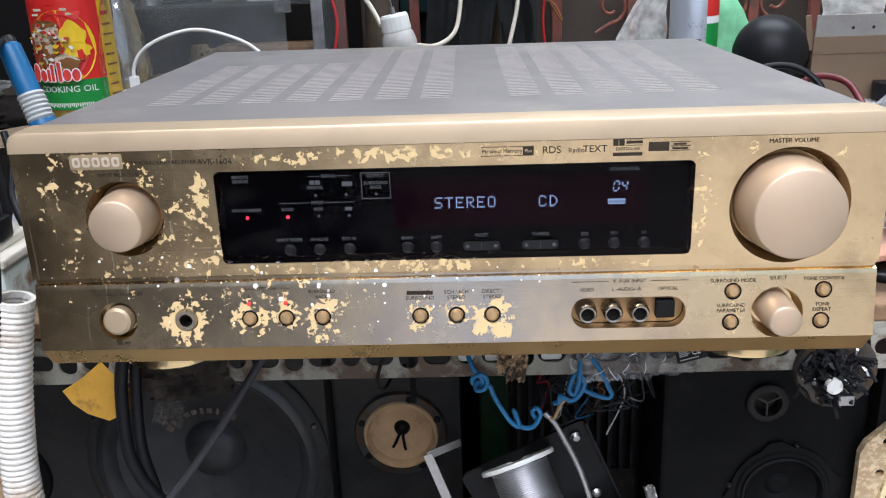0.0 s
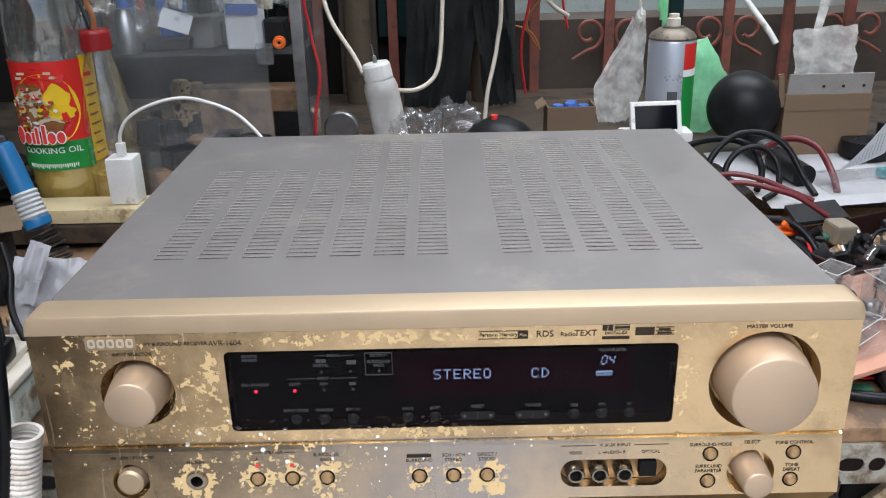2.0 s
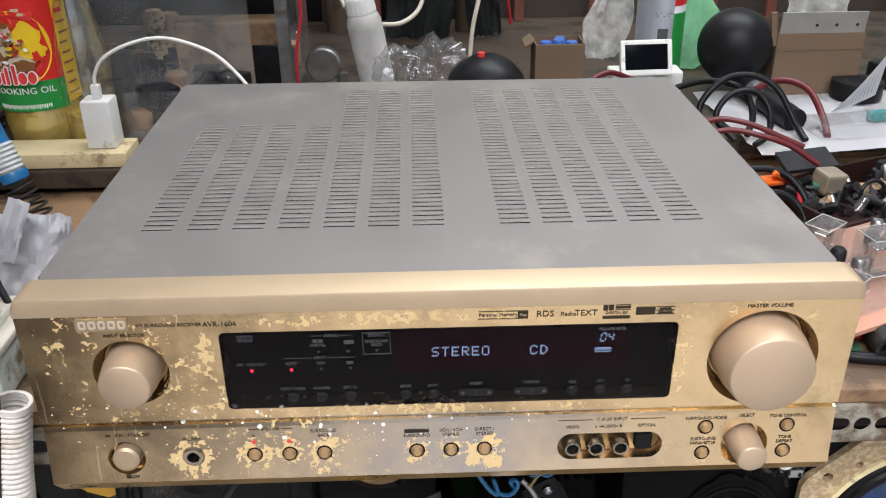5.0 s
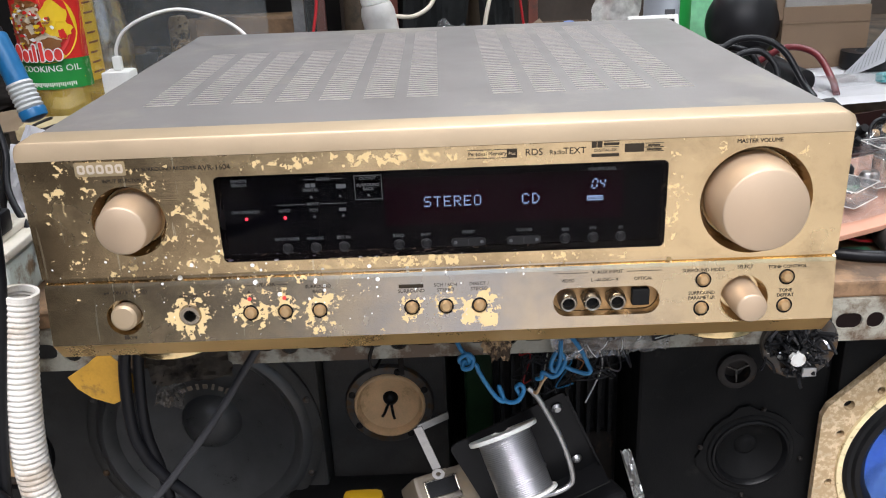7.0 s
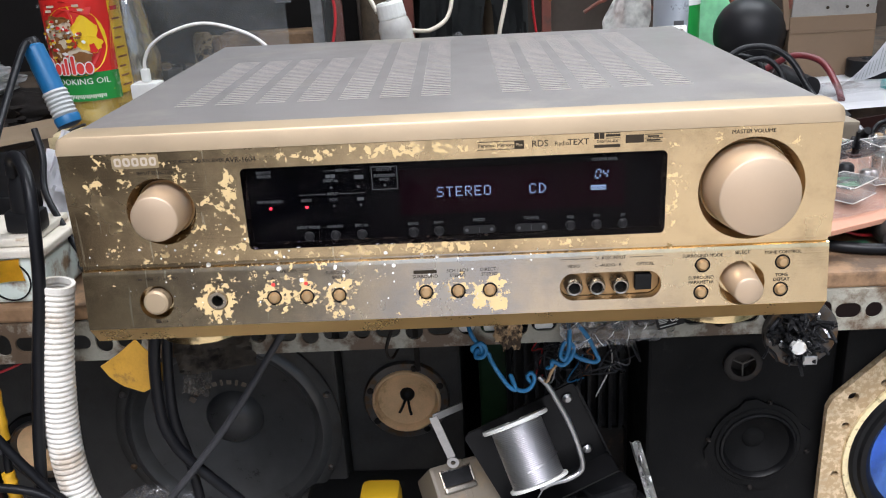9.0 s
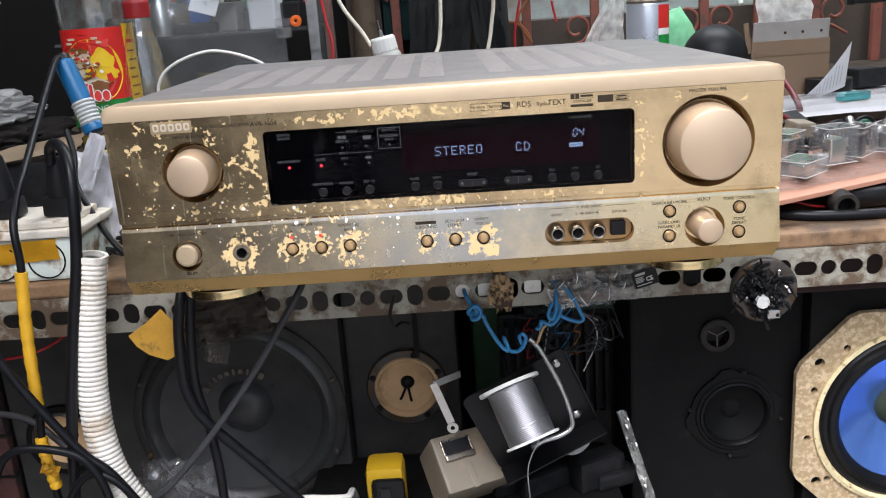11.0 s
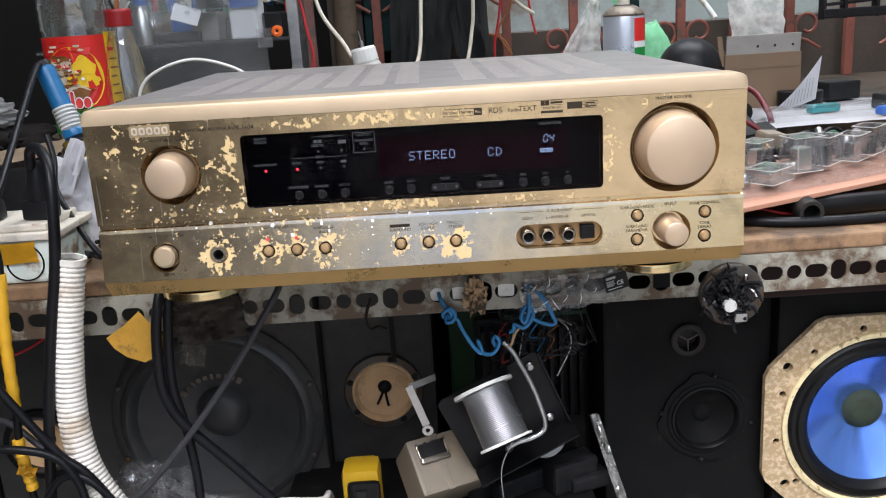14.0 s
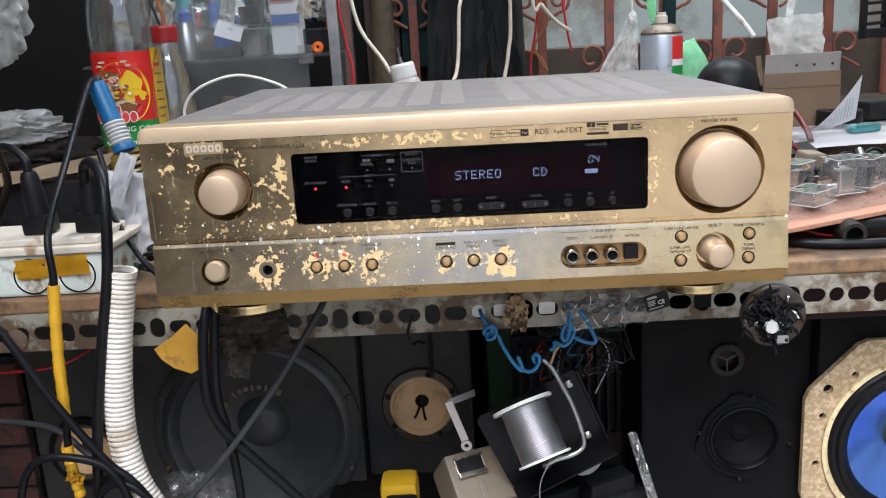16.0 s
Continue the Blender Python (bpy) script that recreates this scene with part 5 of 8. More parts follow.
def solder_holder():
    t = thing("solder_reel_holder", (0.06, 0.10, 0.71), "black sheet-metal bracket hung under the bench with solder wire", "solder holder")
    m = pose(0.0525, 0.122, 0.6468, 10, -23, 8)
    part("plate", prism(rounded(-0.048, 0.048, -0.043, 0.043, 0.006), 0.0016, m), M["rubber"], t, "glossy black plate")
    part("flange", prism(rounded(-0.048, 0.048, -0.043, -0.0414, 0.0007), -0.022, m), M["rubber"], t, "folded black flange")
    part("side_flange", prism(rounded(0.0464, 0.048, -0.041, 0.043, 0.0007), -0.005, m), M["rubber"], t)
    for x, z in ((0.037, 0.0323), (0.0329, -0.0265), (-0.012, -0.036)):
        p = m @ Vector((x, -0.001, z))
        part("screw", lathe([(0, 0.003), (0.0025, 0.0026), (0.0042, 0.0006), (0.0042, 0)], Matrix.Translation(p) @ pose(0, 0, 0, 100, -23, 8), 14), M["steel"], t, "", True)
    # the reel: axis runs down and towards the viewer
    top, bot = Vector((0.0335, 0.106, 0.6790)), Vector((0.0500, 0.083, 0.6385))
    ax = (top - bot).normalized()
    rot = ax.to_track_quat("Z", "Y").to_matrix().to_4x4()
    L = (top - bot).length
    reel = part("reel", lathe([(0.009, L + 0.001), (0.0262, L + 0.001), (0.0266, L - 0.0006), (0.0262, L - 0.002), (0.011, L - 0.002), (0.011, 0.002), (0.0230, 0.002), (0.0234, 0.0008), (0.0230, -0.0002), (0.009, -0.0002)],
                            Matrix.Translation(bot) @ rot, 48, True), M["white_plastic"], t, "white plastic reel", True)
    prof = [(0.0115, 0.0022)]
    for k in range(32):
        z0, w0 = 0.0022 + (L - 0.0046) * k / 32, (L - 0.0046) / 32
        prof += [(0.02005, z0), (0.0203, z0 + w0 * 0.25), (0.0204, z0 + w0 * 0.5), (0.0203, z0 + w0 * 0.75)]
    prof += [(0.0115, L - 0.0022)]
    part("solder_winding", lathe(prof, Matrix.Translation(bot) @ rot, 48), M["solder"], reel, "shiny wound solder wire", True)
    side = ax.cross(Vector((0, 0, 1))).normalized()
    loop = [bot + ax * (0.012 + 0.018 * k / 20) + 0.0207 * (math.cos(k * 0.33 - 2.4) * side + math.sin(k * 0.33 - 2.4) * ax.cross(side)) for k in range(14)]
    part("loose_turn", tube(loop, 0.0006, 6, 2), M["solder"], reel, "", True)
    part("solder_end", tube([bot + Vector((0.004, -0.006, 0.004)), bot + Vector((-0.006, -0.008, -0.02)), bot + Vector((-0.005, -0.006, -0.06)), bot + Vector((-0.008, 0, -0.10))], 0.0006, 6), M["solder"], reel, "", True)
    # the bent rod that carries the reel
    part("rod", tube([(0.0515, 0.094, 0.7235), (0.0575, 0.092, 0.7175), (0.0641, 0.090, 0.706), (0.0727, 0.088, 0.6878), (0.0790, 0.087, 0.6696), (0.0825, 0.086, 0.6539), (0.0805, 0.085, 0.6463), (0.0709, 0.083, 0.6416), (0.059, 0.082, 0.6390), (0.0500, 0.081, 0.6350)], 0.0021, 10), M["steel"], t, "bent steel rod", True)
    part("hook_wire", tube([(0.0535, 0.094, 0.722), (0.0569, 0.090, 0.7214), (0.0595, 0.088, 0.7286), (0.0605, 0.087, 0.7334), (0.0641, 0.084, 0.7385), (0.0615, 0.085, 0.7350), (0.0585, 0.088, 0.7260)], 0.0011, 8), M["rag"], t, "twisted copper wire hook", True)
    part("roll", lathe([(0, 0.0), (0.021, 0.0), (0.022, 0.002), (0.022, 0.02), (0.021, 0.022), (0, 0.022)], pose(0.083, 0.168, 0.603, 70, 0, 20), 36), M["grip"], t, "white plastic roll end", True)
    lever = join(flat_strip([(-0.006, 0.125, 0.6835), (-0.029, 0.112, 0.681)], 0.006, 0.0012), flat_strip([(-0.029, 0.112, 0.682), (-0.0165, 0.112, 0.645)], 0.0065, 0.0012),
                 lathe([(0.002, 0), (0.0048, 0), (0.0048, 0.0012), (0.002, 0.0012)], facing(-0.0155, 0.1126, 0.640), 20, True))
    solo("metal_lever", lever, M["steel"], "thin bent steel lever with a hole, hanging by the reel", "metal lever")


placed(solder_holder, 0.0055, 0.002)


def blue_tie():
    t = thing("blue_wire_tie", (0.04, 0.088, 0.77), "blue plastic-covered wire knotted through the slotted angle", "wire")
    left = [(0.0070, 0.096, 0.7715), (0.0080, 0.086, 0.7700), (0.0110, 0.083, 0.7640), (0.0155, 0.081, 0.7590), (0.0160, 0.082, 0.7540), (0.0105, 0.084, 0.7535), (0.0100, 0.082, 0.7580), (0.0155, 0.080, 0.7620), (0.0190, 0.081, 0.7570), (0.0170, 0.079, 0.7520), (0.0120, 0.080, 0.7510),
            (0.0130, 0.083, 0.7550), (0.0205, 0.083, 0.7520), (0.0225, 0.083, 0.7465), (0.0271, 0.084, 0.7365), (0.0338, 0.085, 0.7248), (0.0391, 0.086, 0.7201), (0.0380, 0.089, 0.7260), (0.0362, 0.090, 0.7300), (0.0400, 0.088, 0.7200), (0.0459, 0.086, 0.7190), (0.0507, 0.085, 0.7228), (0.0533, 0.085, 0.7300), (0.0507, 0.085, 0.7340), (0.0483, 0.087, 0.7303), (0.0507, 0.088, 0.7242)]
    right = [(0.0625, 0.086, 0.7370), (0.0653, 0.083, 0.7400), (0.0660, 0.081, 0.7450), (0.0727, 0.079, 0.7425), (0.0787, 0.080, 0.7474), (0.0812, 0.082, 0.7544), (0.0769, 0.083, 0.7594), (0.0732, 0.081, 0.7568), (0.0712, 0.079, 0.7502), (0.0742, 0.079, 0.7470), (0.0775, 0.081, 0.7540), (0.0779, 0.081, 0.7617), (0.0782, 0.084, 0.7688), (0.0774, 0.096, 0.7726)]
    loop = [(0.0790, 0.094, 0.7728), (0.0862, 0.083, 0.7692), (0.0926, 0.081, 0.7593), (0.0968, 0.081, 0.7495), (0.0985, 0.081, 0.7451), (0.0952, 0.082, 0.7424), (0.0876, 0.083, 0.7444), (0.0800, 0.083, 0.7486), (0.0730, 0.084, 0.7500)]
    for pts in (left, right, loop):
        part("strand", tube(pts, 0.0016, 10, 8), M["blue_wire"], t, "", True)


blue_tie()


def edge_bits():
    # magnet disc with clipped-off component leads
    t = thing("magnet_with_clippings", (0.238, 0.085, 0.75), "steel magnet disc bristling with clipped leads, stuck to the angle", "magnet")
    part("disc", lathe([(0, 0.006), (0.0245, 0.006), (0.0255, 0.005), (0.0255, 0), (0, 0)], facing(0.240, 0.0895, 0.757), 40), M["basket"], t, "", True)
    rnd = random.Random(4)
    for k in range(130):
        a, r = rnd.uniform(0, 6.28), 0.021 * math.sqrt(rnd.random())
        p = Vector((0.236 + r * math.cos(a), 0.083, 0.756 + r * math.sin(a)))
        d = Vector((rnd.uniform(-1, 1), rnd.uniform(-1.2, -0.1), rnd.uniform(-1, 1))).normalized() * rnd.uniform(0.006, 0.014)
        if k % 3 == 0:
            part("screw", tube([p, p + d], 0.0016, 6, 1), M["dark_parts"], t)
        else:
            part("clipping", tube([p, p + d * 0.5 + Vector((rnd.uniform(-1, 1), 0, rnd.uniform(-1, 1))) * 0.002, p + d], rnd.uniform(0.0006, 0.0014), 5, 3), M["steel" if k % 5 == 0 else "dark_parts"], t)
    part("white_dot", lathe([(0, 0.003), (0.0050, 0.003), (0.0056, 0)], facing(0.2352, 0.0760, 0.7515), 18), M["white_plastic"], t, "", True)
    part("bright_nut", box(0.2400, 0.2500, 0.076, 0.083, 0.7365, 0.7435, 0.001, None), M["steel"], t, "bright square nut")
    # burnt rag, film, tag
    solo("rag_scrap", blob((0.0358, 0.083, 0.7700), (0.0085, 0.006, 0.0135), 0.55, 2.6, 3.0, 4), M["rag"], "scorched brown rag scrap tied to the angle", "rag")
    solo("plastic_film", crumple(40, 16, 0.080, 0.028, 0.006, pose(0.112, 0.0825, 0.7700, 90, -3, 0), 2.0, 16), M["shiny_film"], "crumpled clear plastic film taped along the angle", "plastic film", smooth=True)
    # thin white tubes stand in for the bright glints along the film's folds
    for x, z, dx, dz in ((0.0938, 0.7745, 0.0004, 0.0090), (0.0955, 0.7655, 0.0065, -0.0100), (0.1045, 0.7610, 0.0045, 0.0065), (0.1180, 0.7590, 0.0010, 0.0095), (0.1225, 0.7765, 0.0030, 0.0065), (0.0800, 0.7720, 0.0045, 0.0050),
                         (0.1290, 0.7675, 0.0026, 0.0050), (0.0880, 0.7600, 0.0055, 0.0035), (0.1085, 0.7730, 0.0045, 0.0020)):
        solo("film_crease", tube([(x, 0.0800, z), (x + dx * 0.5 + dz * 0.06, 0.0788, z + dz * 0.5 + dx * 0.05), (x + dx, 0.0800, z + dz)], 0.0005, 6, 8, lambda u, i: 0.0001 + 0.00025 * math.sin(math.pi * min(1.0, max(0.0, u)))), M["glint_white"], "thin white tube standing in for a glint on the film", "film fold", "folds in the film", smooth=True)
    at = (0.1465, 0.0790, 0.7757)
    t = solo("approval_tag", prism(rounded(-0.0096, 0.0096, -0.0068, 0.0068, 0.001), 0.0006, pose(*at, 0, -15, 0)), M["black"], "small black label with white approval marks", "label")
    t["base_at"] = (0, 0, 0)
    face = pose(at[0], at[1] - 0.0006, at[2], 0, -15, 0)
    writing("CE", 0, 0, 0, 0.0046, M["white_ink"], t, rot=(0, 0, 0)).matrix_basis = face @ pose(0.003, 0, -0.0012, 90, 0, 0)
    for x0, x1, z, h in ((-0.0072, 0.0006, 0.0042, 0.0009), (-0.0076, -0.0012, 0.0016, 0.0003), (-0.0076, -0.0018, 0.0004, 0.0003), (-0.0076, -0.0010, -0.0008, 0.0003), (-0.0076, -0.0022, -0.0020, 0.0003), (-0.0076, 0.0040, -0.0046, 0.0003)):
        part("print_bar", box(x0, x1, -0.0002, 0.0002, z - h, z + h, 0, None), M["grip"], t).matrix_basis = face
    solo("tape_piece", box(0.1785, 0.1917, 0.0885, 0.0893, 0.7655, 0.7772), M["slot"], "square of black tape on the steel angle", "tape")
    solo("yellow_tape_flag", prism([(-0.2570, 0.7560), (-0.2420, 0.7655), (-0.2285, 0.7765), (-0.2230, 0.7690), (-0.2060, 0.7490), (-0.2200, 0.7380), (-0.2296, 0.7338), (-0.2431, 0.7392), (-0.2520, 0.7470)], 0.0006, Matrix.Translation((0, 0.0795, 0))), M["old_tape"],
         "torn yellow tape stuck to the steel angle", "tape")
    solo("grimy_cloth", crumple(26, 20, 0.056, 0.036, 0.005, pose(-0.176, 0.0865, 0.7640, 90, -6, 0), 5.0, 10), M["dusty_cloth"], "grimy dark cloth hanging from the angle", "cloth", smooth=True)
    solo("dirty_film", crumple(16, 16, 0.020, 0.026, 0.005, pose(-0.192, 0.0880, 0.738, 90, 12, 0), 7.0, 12), M["dusty_film"], "dirty clear film scrap under the angle", "plastic film", smooth=True)
    solo("tape_thread", tube([(-0.047, 0.0885, 0.772), (-0.052, 0.088, 0.756), (-0.050, 0.10, 0.742), (-0.049, 0.16, 0.722), (-0.0485, 0.240, 0.690)], 0.0012, 6), M["dark_cloth"], "brown thread hanging from the angle", "thread")
    for k, (x, z) in enumerate(((0.0070, 0.7705), (0.0248, 0.7705), (0.0612, 0.7705))):
        solo("paper_scrap", prism(rounded(x - 0.0065, x + 0.0065, z - 0.0052, z + 0.0052, 0.002), 0.0008, Matrix.Translation((0, 0.0925, 0))), M["white_plastic"], "white plastic seen through the angle's slot", "scrap", "white scraps in the slots")


edge_bits()


# ---- cables ----
def cables():
    t = thing("soldering_iron", (-0.36, 0.27, 0.93), "blue soldering iron with a grey grip, resting in its stand", "soldering iron")
    a, b = Vector((-0.3580, 0.275, 0.9640)), Vector((-0.334, 0.262, 0.898))
    d = (b - a).normalized()
    rot = d.to_track_quat("Z", "Y").to_matrix().to_4x4()
    L = (b - a).length
    part("handle", lathe([(0, -0.001), (0.0068, 0), (0.0088, 0.002), (0.0094, 0.02), (0.0092, L * 0.58), (0, L * 0.58)], Matrix.Translation(a) @ rot, 28), M["iron_blue"], t, "blue plastic handle", True)
    grip = []
    for k in range(13):
        z = L * 0.58 + 0.0225 * k / 12
        grip.append((0.0098 + 0.0012 * (k % 2), z))
    part("grip", lathe([(0, L * 0.58)] + grip + [(0, L * 0.58 + 0.0226)], Matrix.Translation(a) @ rot, 28), M["grip"], t, "ribbed grey grip", True)
    part("collar", lathe([(0, L * 0.58 + 0.0226), (0.0105, L * 0.58 + 0.0227), (0.0112, L * 0.92), (0.0105, L), (0.006, L + 0.002), (0, L + 0.002)], Matrix.Translation(a) @ rot, 28), M["iron_blue"], t, "", True)
    part("cord_bush", lathe([(0, -0.006), (0.0055, -0.006), (0.007, -0.004), (0.007, 0.001), (0, 0.001)], Matrix.Translation(a) @ rot, 20), M["black"], t, "", True)
    coil = [b + d * (0.004 + 0.05 * k / 90) + (0.011 + 0.005 * k / 90) * (math.cos(k * 0.55) * rot.col[0].to_3d() + math.sin(k * 0.55) * rot.col[1].to_3d()) for k in range(90)]
    solo("iron_stand", join(tube(coil, 0.0012, 6, 1, curve=False), tube([coil[-1], coil[-1] + Vector((0.004, 0.004, -0.02)), (coil[-1].x, coil[-1].y + 0.01, 0.7995)], 0.002, 8)), M["dark_basket"],
         "dark coiled spring stand of the soldering iron", "iron stand", smooth=True)
    bm = tube([(-0.3590, 0.274, 0.967), (-0.3570, 0.25, 0.960), (-0.338, 0.14, 0.905), (-0.330, 0.075, 0.862), (-0.326, 0.062, 0.825), (-0.331, 0.060, 0.77), (-0.334, 0.060, 0.715), (-0.336, 0.058, 0.685), (-0.333, 0.056, 0.645), (-0.328, 0.056, 0.60), (-0.32, 0.06, 0.50), (-0.30, 0.08, 0.36)], 0.0030, 10)
    t = thing("iron_cable", (-0.33, 0.06, 0.8), "black iron cord mended with yellow tape, hanging over the edge", "cable")
    part("cord", bm, M["cable_black"], t, "", True)
    part("tape_wrap", tube([(-0.3262, 0.061, 0.822), (-0.331, 0.059, 0.77), (-0.334, 0.059, 0.715)], 0.0047, 10, 12, lambda u, i: 0.0045 + 0.0002 * math.sin(i * 1.3) + 0.0003 * math.sin(i * 3.7)), M["yellow_tape"], t, "wrinkled yellow insulating tape", True)
    part("tape_wrap", tube([(-0.3363, 0.057, 0.688), (-0.334, 0.055, 0.668), (-0.331, 0.055, 0.645)], 0.0048, 10, 12, lambda u, i: 0.0046 + 0.0003 * math.sin(i * 1.7) + 0.0003 * math.sin(i * 4.1)), M["yellow_tape"], t, "yellow insulating tape", True)
    part("tape_tail", crumple(6, 4, 0.014, 0.009, 0.003, pose(-0.330, 0.049, 0.664, 80, 20, 0), 3.0, 10), M["yellow_tape"], t)
    cable("mains_cable", [(-0.3150, 0.118, 0.893), (-0.310, 0.112, 0.906), (-0.296, 0.095, 0.910), (-0.282, 0.075, 0.900), (-0.2775, 0.062, 0.875), (-0.281, 0.056, 0.83), (-0.291, 0.052, 0.78), (-0.303, 0.050, 0.72), (-0.312, 0.049, 0.66), (-0.318, 0.05, 0.60), (-0.32, 0.06, 0.45), (-0.31, 0.08, 0.34)], 0.0042, "cable_black",
          "thick black mains cord hanging from a plug", seg=12)
    cable("power_cable", [(-0.46, 0.05, 0.86), (-0.40, 0.047, 0.825), (-0.367, 0.046, 0.793), (-0.334, 0.044, 0.733), (-0.300, 0.042, 0.682), (-0.282, 0.042, 0.664), (-0.266, 0.042, 0.639), (-0.25, 0.045, 0.60), (-0.22, 0.06, 0.50), (-0.20, 0.08, 0.34)], 0.0034, "cable_black", "black cable slung below the bench edge")
    cable("coiled_cable", [(-0.372, 0.040, 0.60), (-0.372, 0.039, 0.645), (-0.3625, 0.038, 0.675), (-0.345, 0.036, 0.689), (-0.320, 0.036, 0.688), (-0.300, 0.037, 0.680), (-0.288, 0.036, 0.665), (-0.283, 0.036, 0.648), (-0.281, 0.037, 0.62), (-0.29, 0.05, 0.56), (-0.30, 0.08, 0.45), (-0.30, 0.10, 0.34)], 0.0032, "cable_black", "black cable hanging in a loop")
    cable("coiled_cable", [(-0.320, 0.046, 0.60), (-0.318, 0.044, 0.635), (-0.303, 0.041, 0.658), (-0.285, 0.039, 0.662), (-0.268, 0.038, 0.648), (-0.252, 0.038, 0.62), (-0.24, 0.04, 0.58), (-0.22, 0.06, 0.45), (-0.21, 0.08, 0.34)], 0.0030, "cable_black", "black cable hanging in a loop")
    cable("signal_cable", [(-0.10, 0.30, 0.804), (-0.115, 0.20, 0.804), (-0.119, 0.105, 0.804), (-0.122, 0.072, 0.7926), (-0.1407, 0.067, 0.7636), (-0.1678, 0.066, 0.7238), (-0.2052, 0.066, 0.6769), (-0.2396, 0.066, 0.6392), (-0.2594, 0.066, 0.6241), (-0.2864, 0.066, 0.6207), (-0.3047, 0.068, 0.6500), (-0.3294, 0.072, 0.6747), (-0.365, 0.09, 0.69), (-0.44, 0.13, 0.68), (-0.50, 0.20, 0.64)], 0.0027, "cable_slate", "grey cable slanting down from the receiver")
    cable("speaker_cable", [(-0.20, 0.30, 0.806), (-0.214, 0.18, 0.806), (-0.2145, 0.100, 0.806), (-0.2160, 0.076, 0.7890), (-0.2206, 0.072, 0.7632), (-0.2230, 0.072, 0.7245), (-0.2195, 0.072, 0.7040), (-0.2088, 0.072, 0.6835), (-0.1736, 0.072, 0.6434), (-0.1373, 0.072, 0.6021), (-0.11, 0.09, 0.570), (-0.08, 0.085, 0.50), (-0.05, 0.09, 0.34)], 0.0042, "cable_black", "thick black cable hanging from the receiver", seg=12)
    cable("speaker_cable", [(-0.19, 0.30, 0.805), (-0.206, 0.18, 0.805), (-0.2080, 0.100, 0.804), (-0.2100, 0.080, 0.7845), (-0.2134, 0.076, 0.7553), (-0.2154, 0.076, 0.7162), (-0.2107, 0.078, 0.6785), (-0.2077, 0.078, 0.6366), (-0.2082, 0.08, 0.6003), (-0.21, 0.10, 0.50), (-0.20, 0.12, 0.34)], 0.0038, "cable_black", "thick black cable hanging from the receiver", seg=12)
    cable("thin_red_wire", [(-0.47, 0.15, 0.72), (-0.42, 0.14, 0.722), (-0.375, 0.14, 0.726), (-0.35, 0.16, 0.735), (-0.34, 0.2, 0.75)], 0.0012, "cable_red", "thin red wire behind the conduit", "wire")
    t = thing("plastic_bag", (-0.268, 0.105, 0.545), "crumpled clear plastic bag under the bench", "plastic bag")
    for k, (x, z, w, h, tilt) in enumerate(((-0.262, 0.585, 0.060, 0.100, 14), (-0.275, 0.578, 0.070, 0.085, -12), (-0.255, 0.570, 0.080, 0.070, 26))):
        part("film_fold", crumple(26, 30, w, h, 0.020, pose(x, 0.100 + 0.014 * k, z, 84, tilt, 0), 4.0 + 2.3 * k, 11), M["clear_bag"], t, "", True)
    cable("white_lead", [(-0.20, 0.10, 0.55), (-0.175, 0.115, 0.575), (-0.155, 0.12, 0.581), (-0.130, 0.12, 0.580), (-0.114, 0.125, 0.577), (-0.112, 0.145, 0.571), (-0.112, 0.165, 0.548)], 0.0030, "cable_white", "white lead curving over the clutter")


placed(cables, 0.006, -0.003)


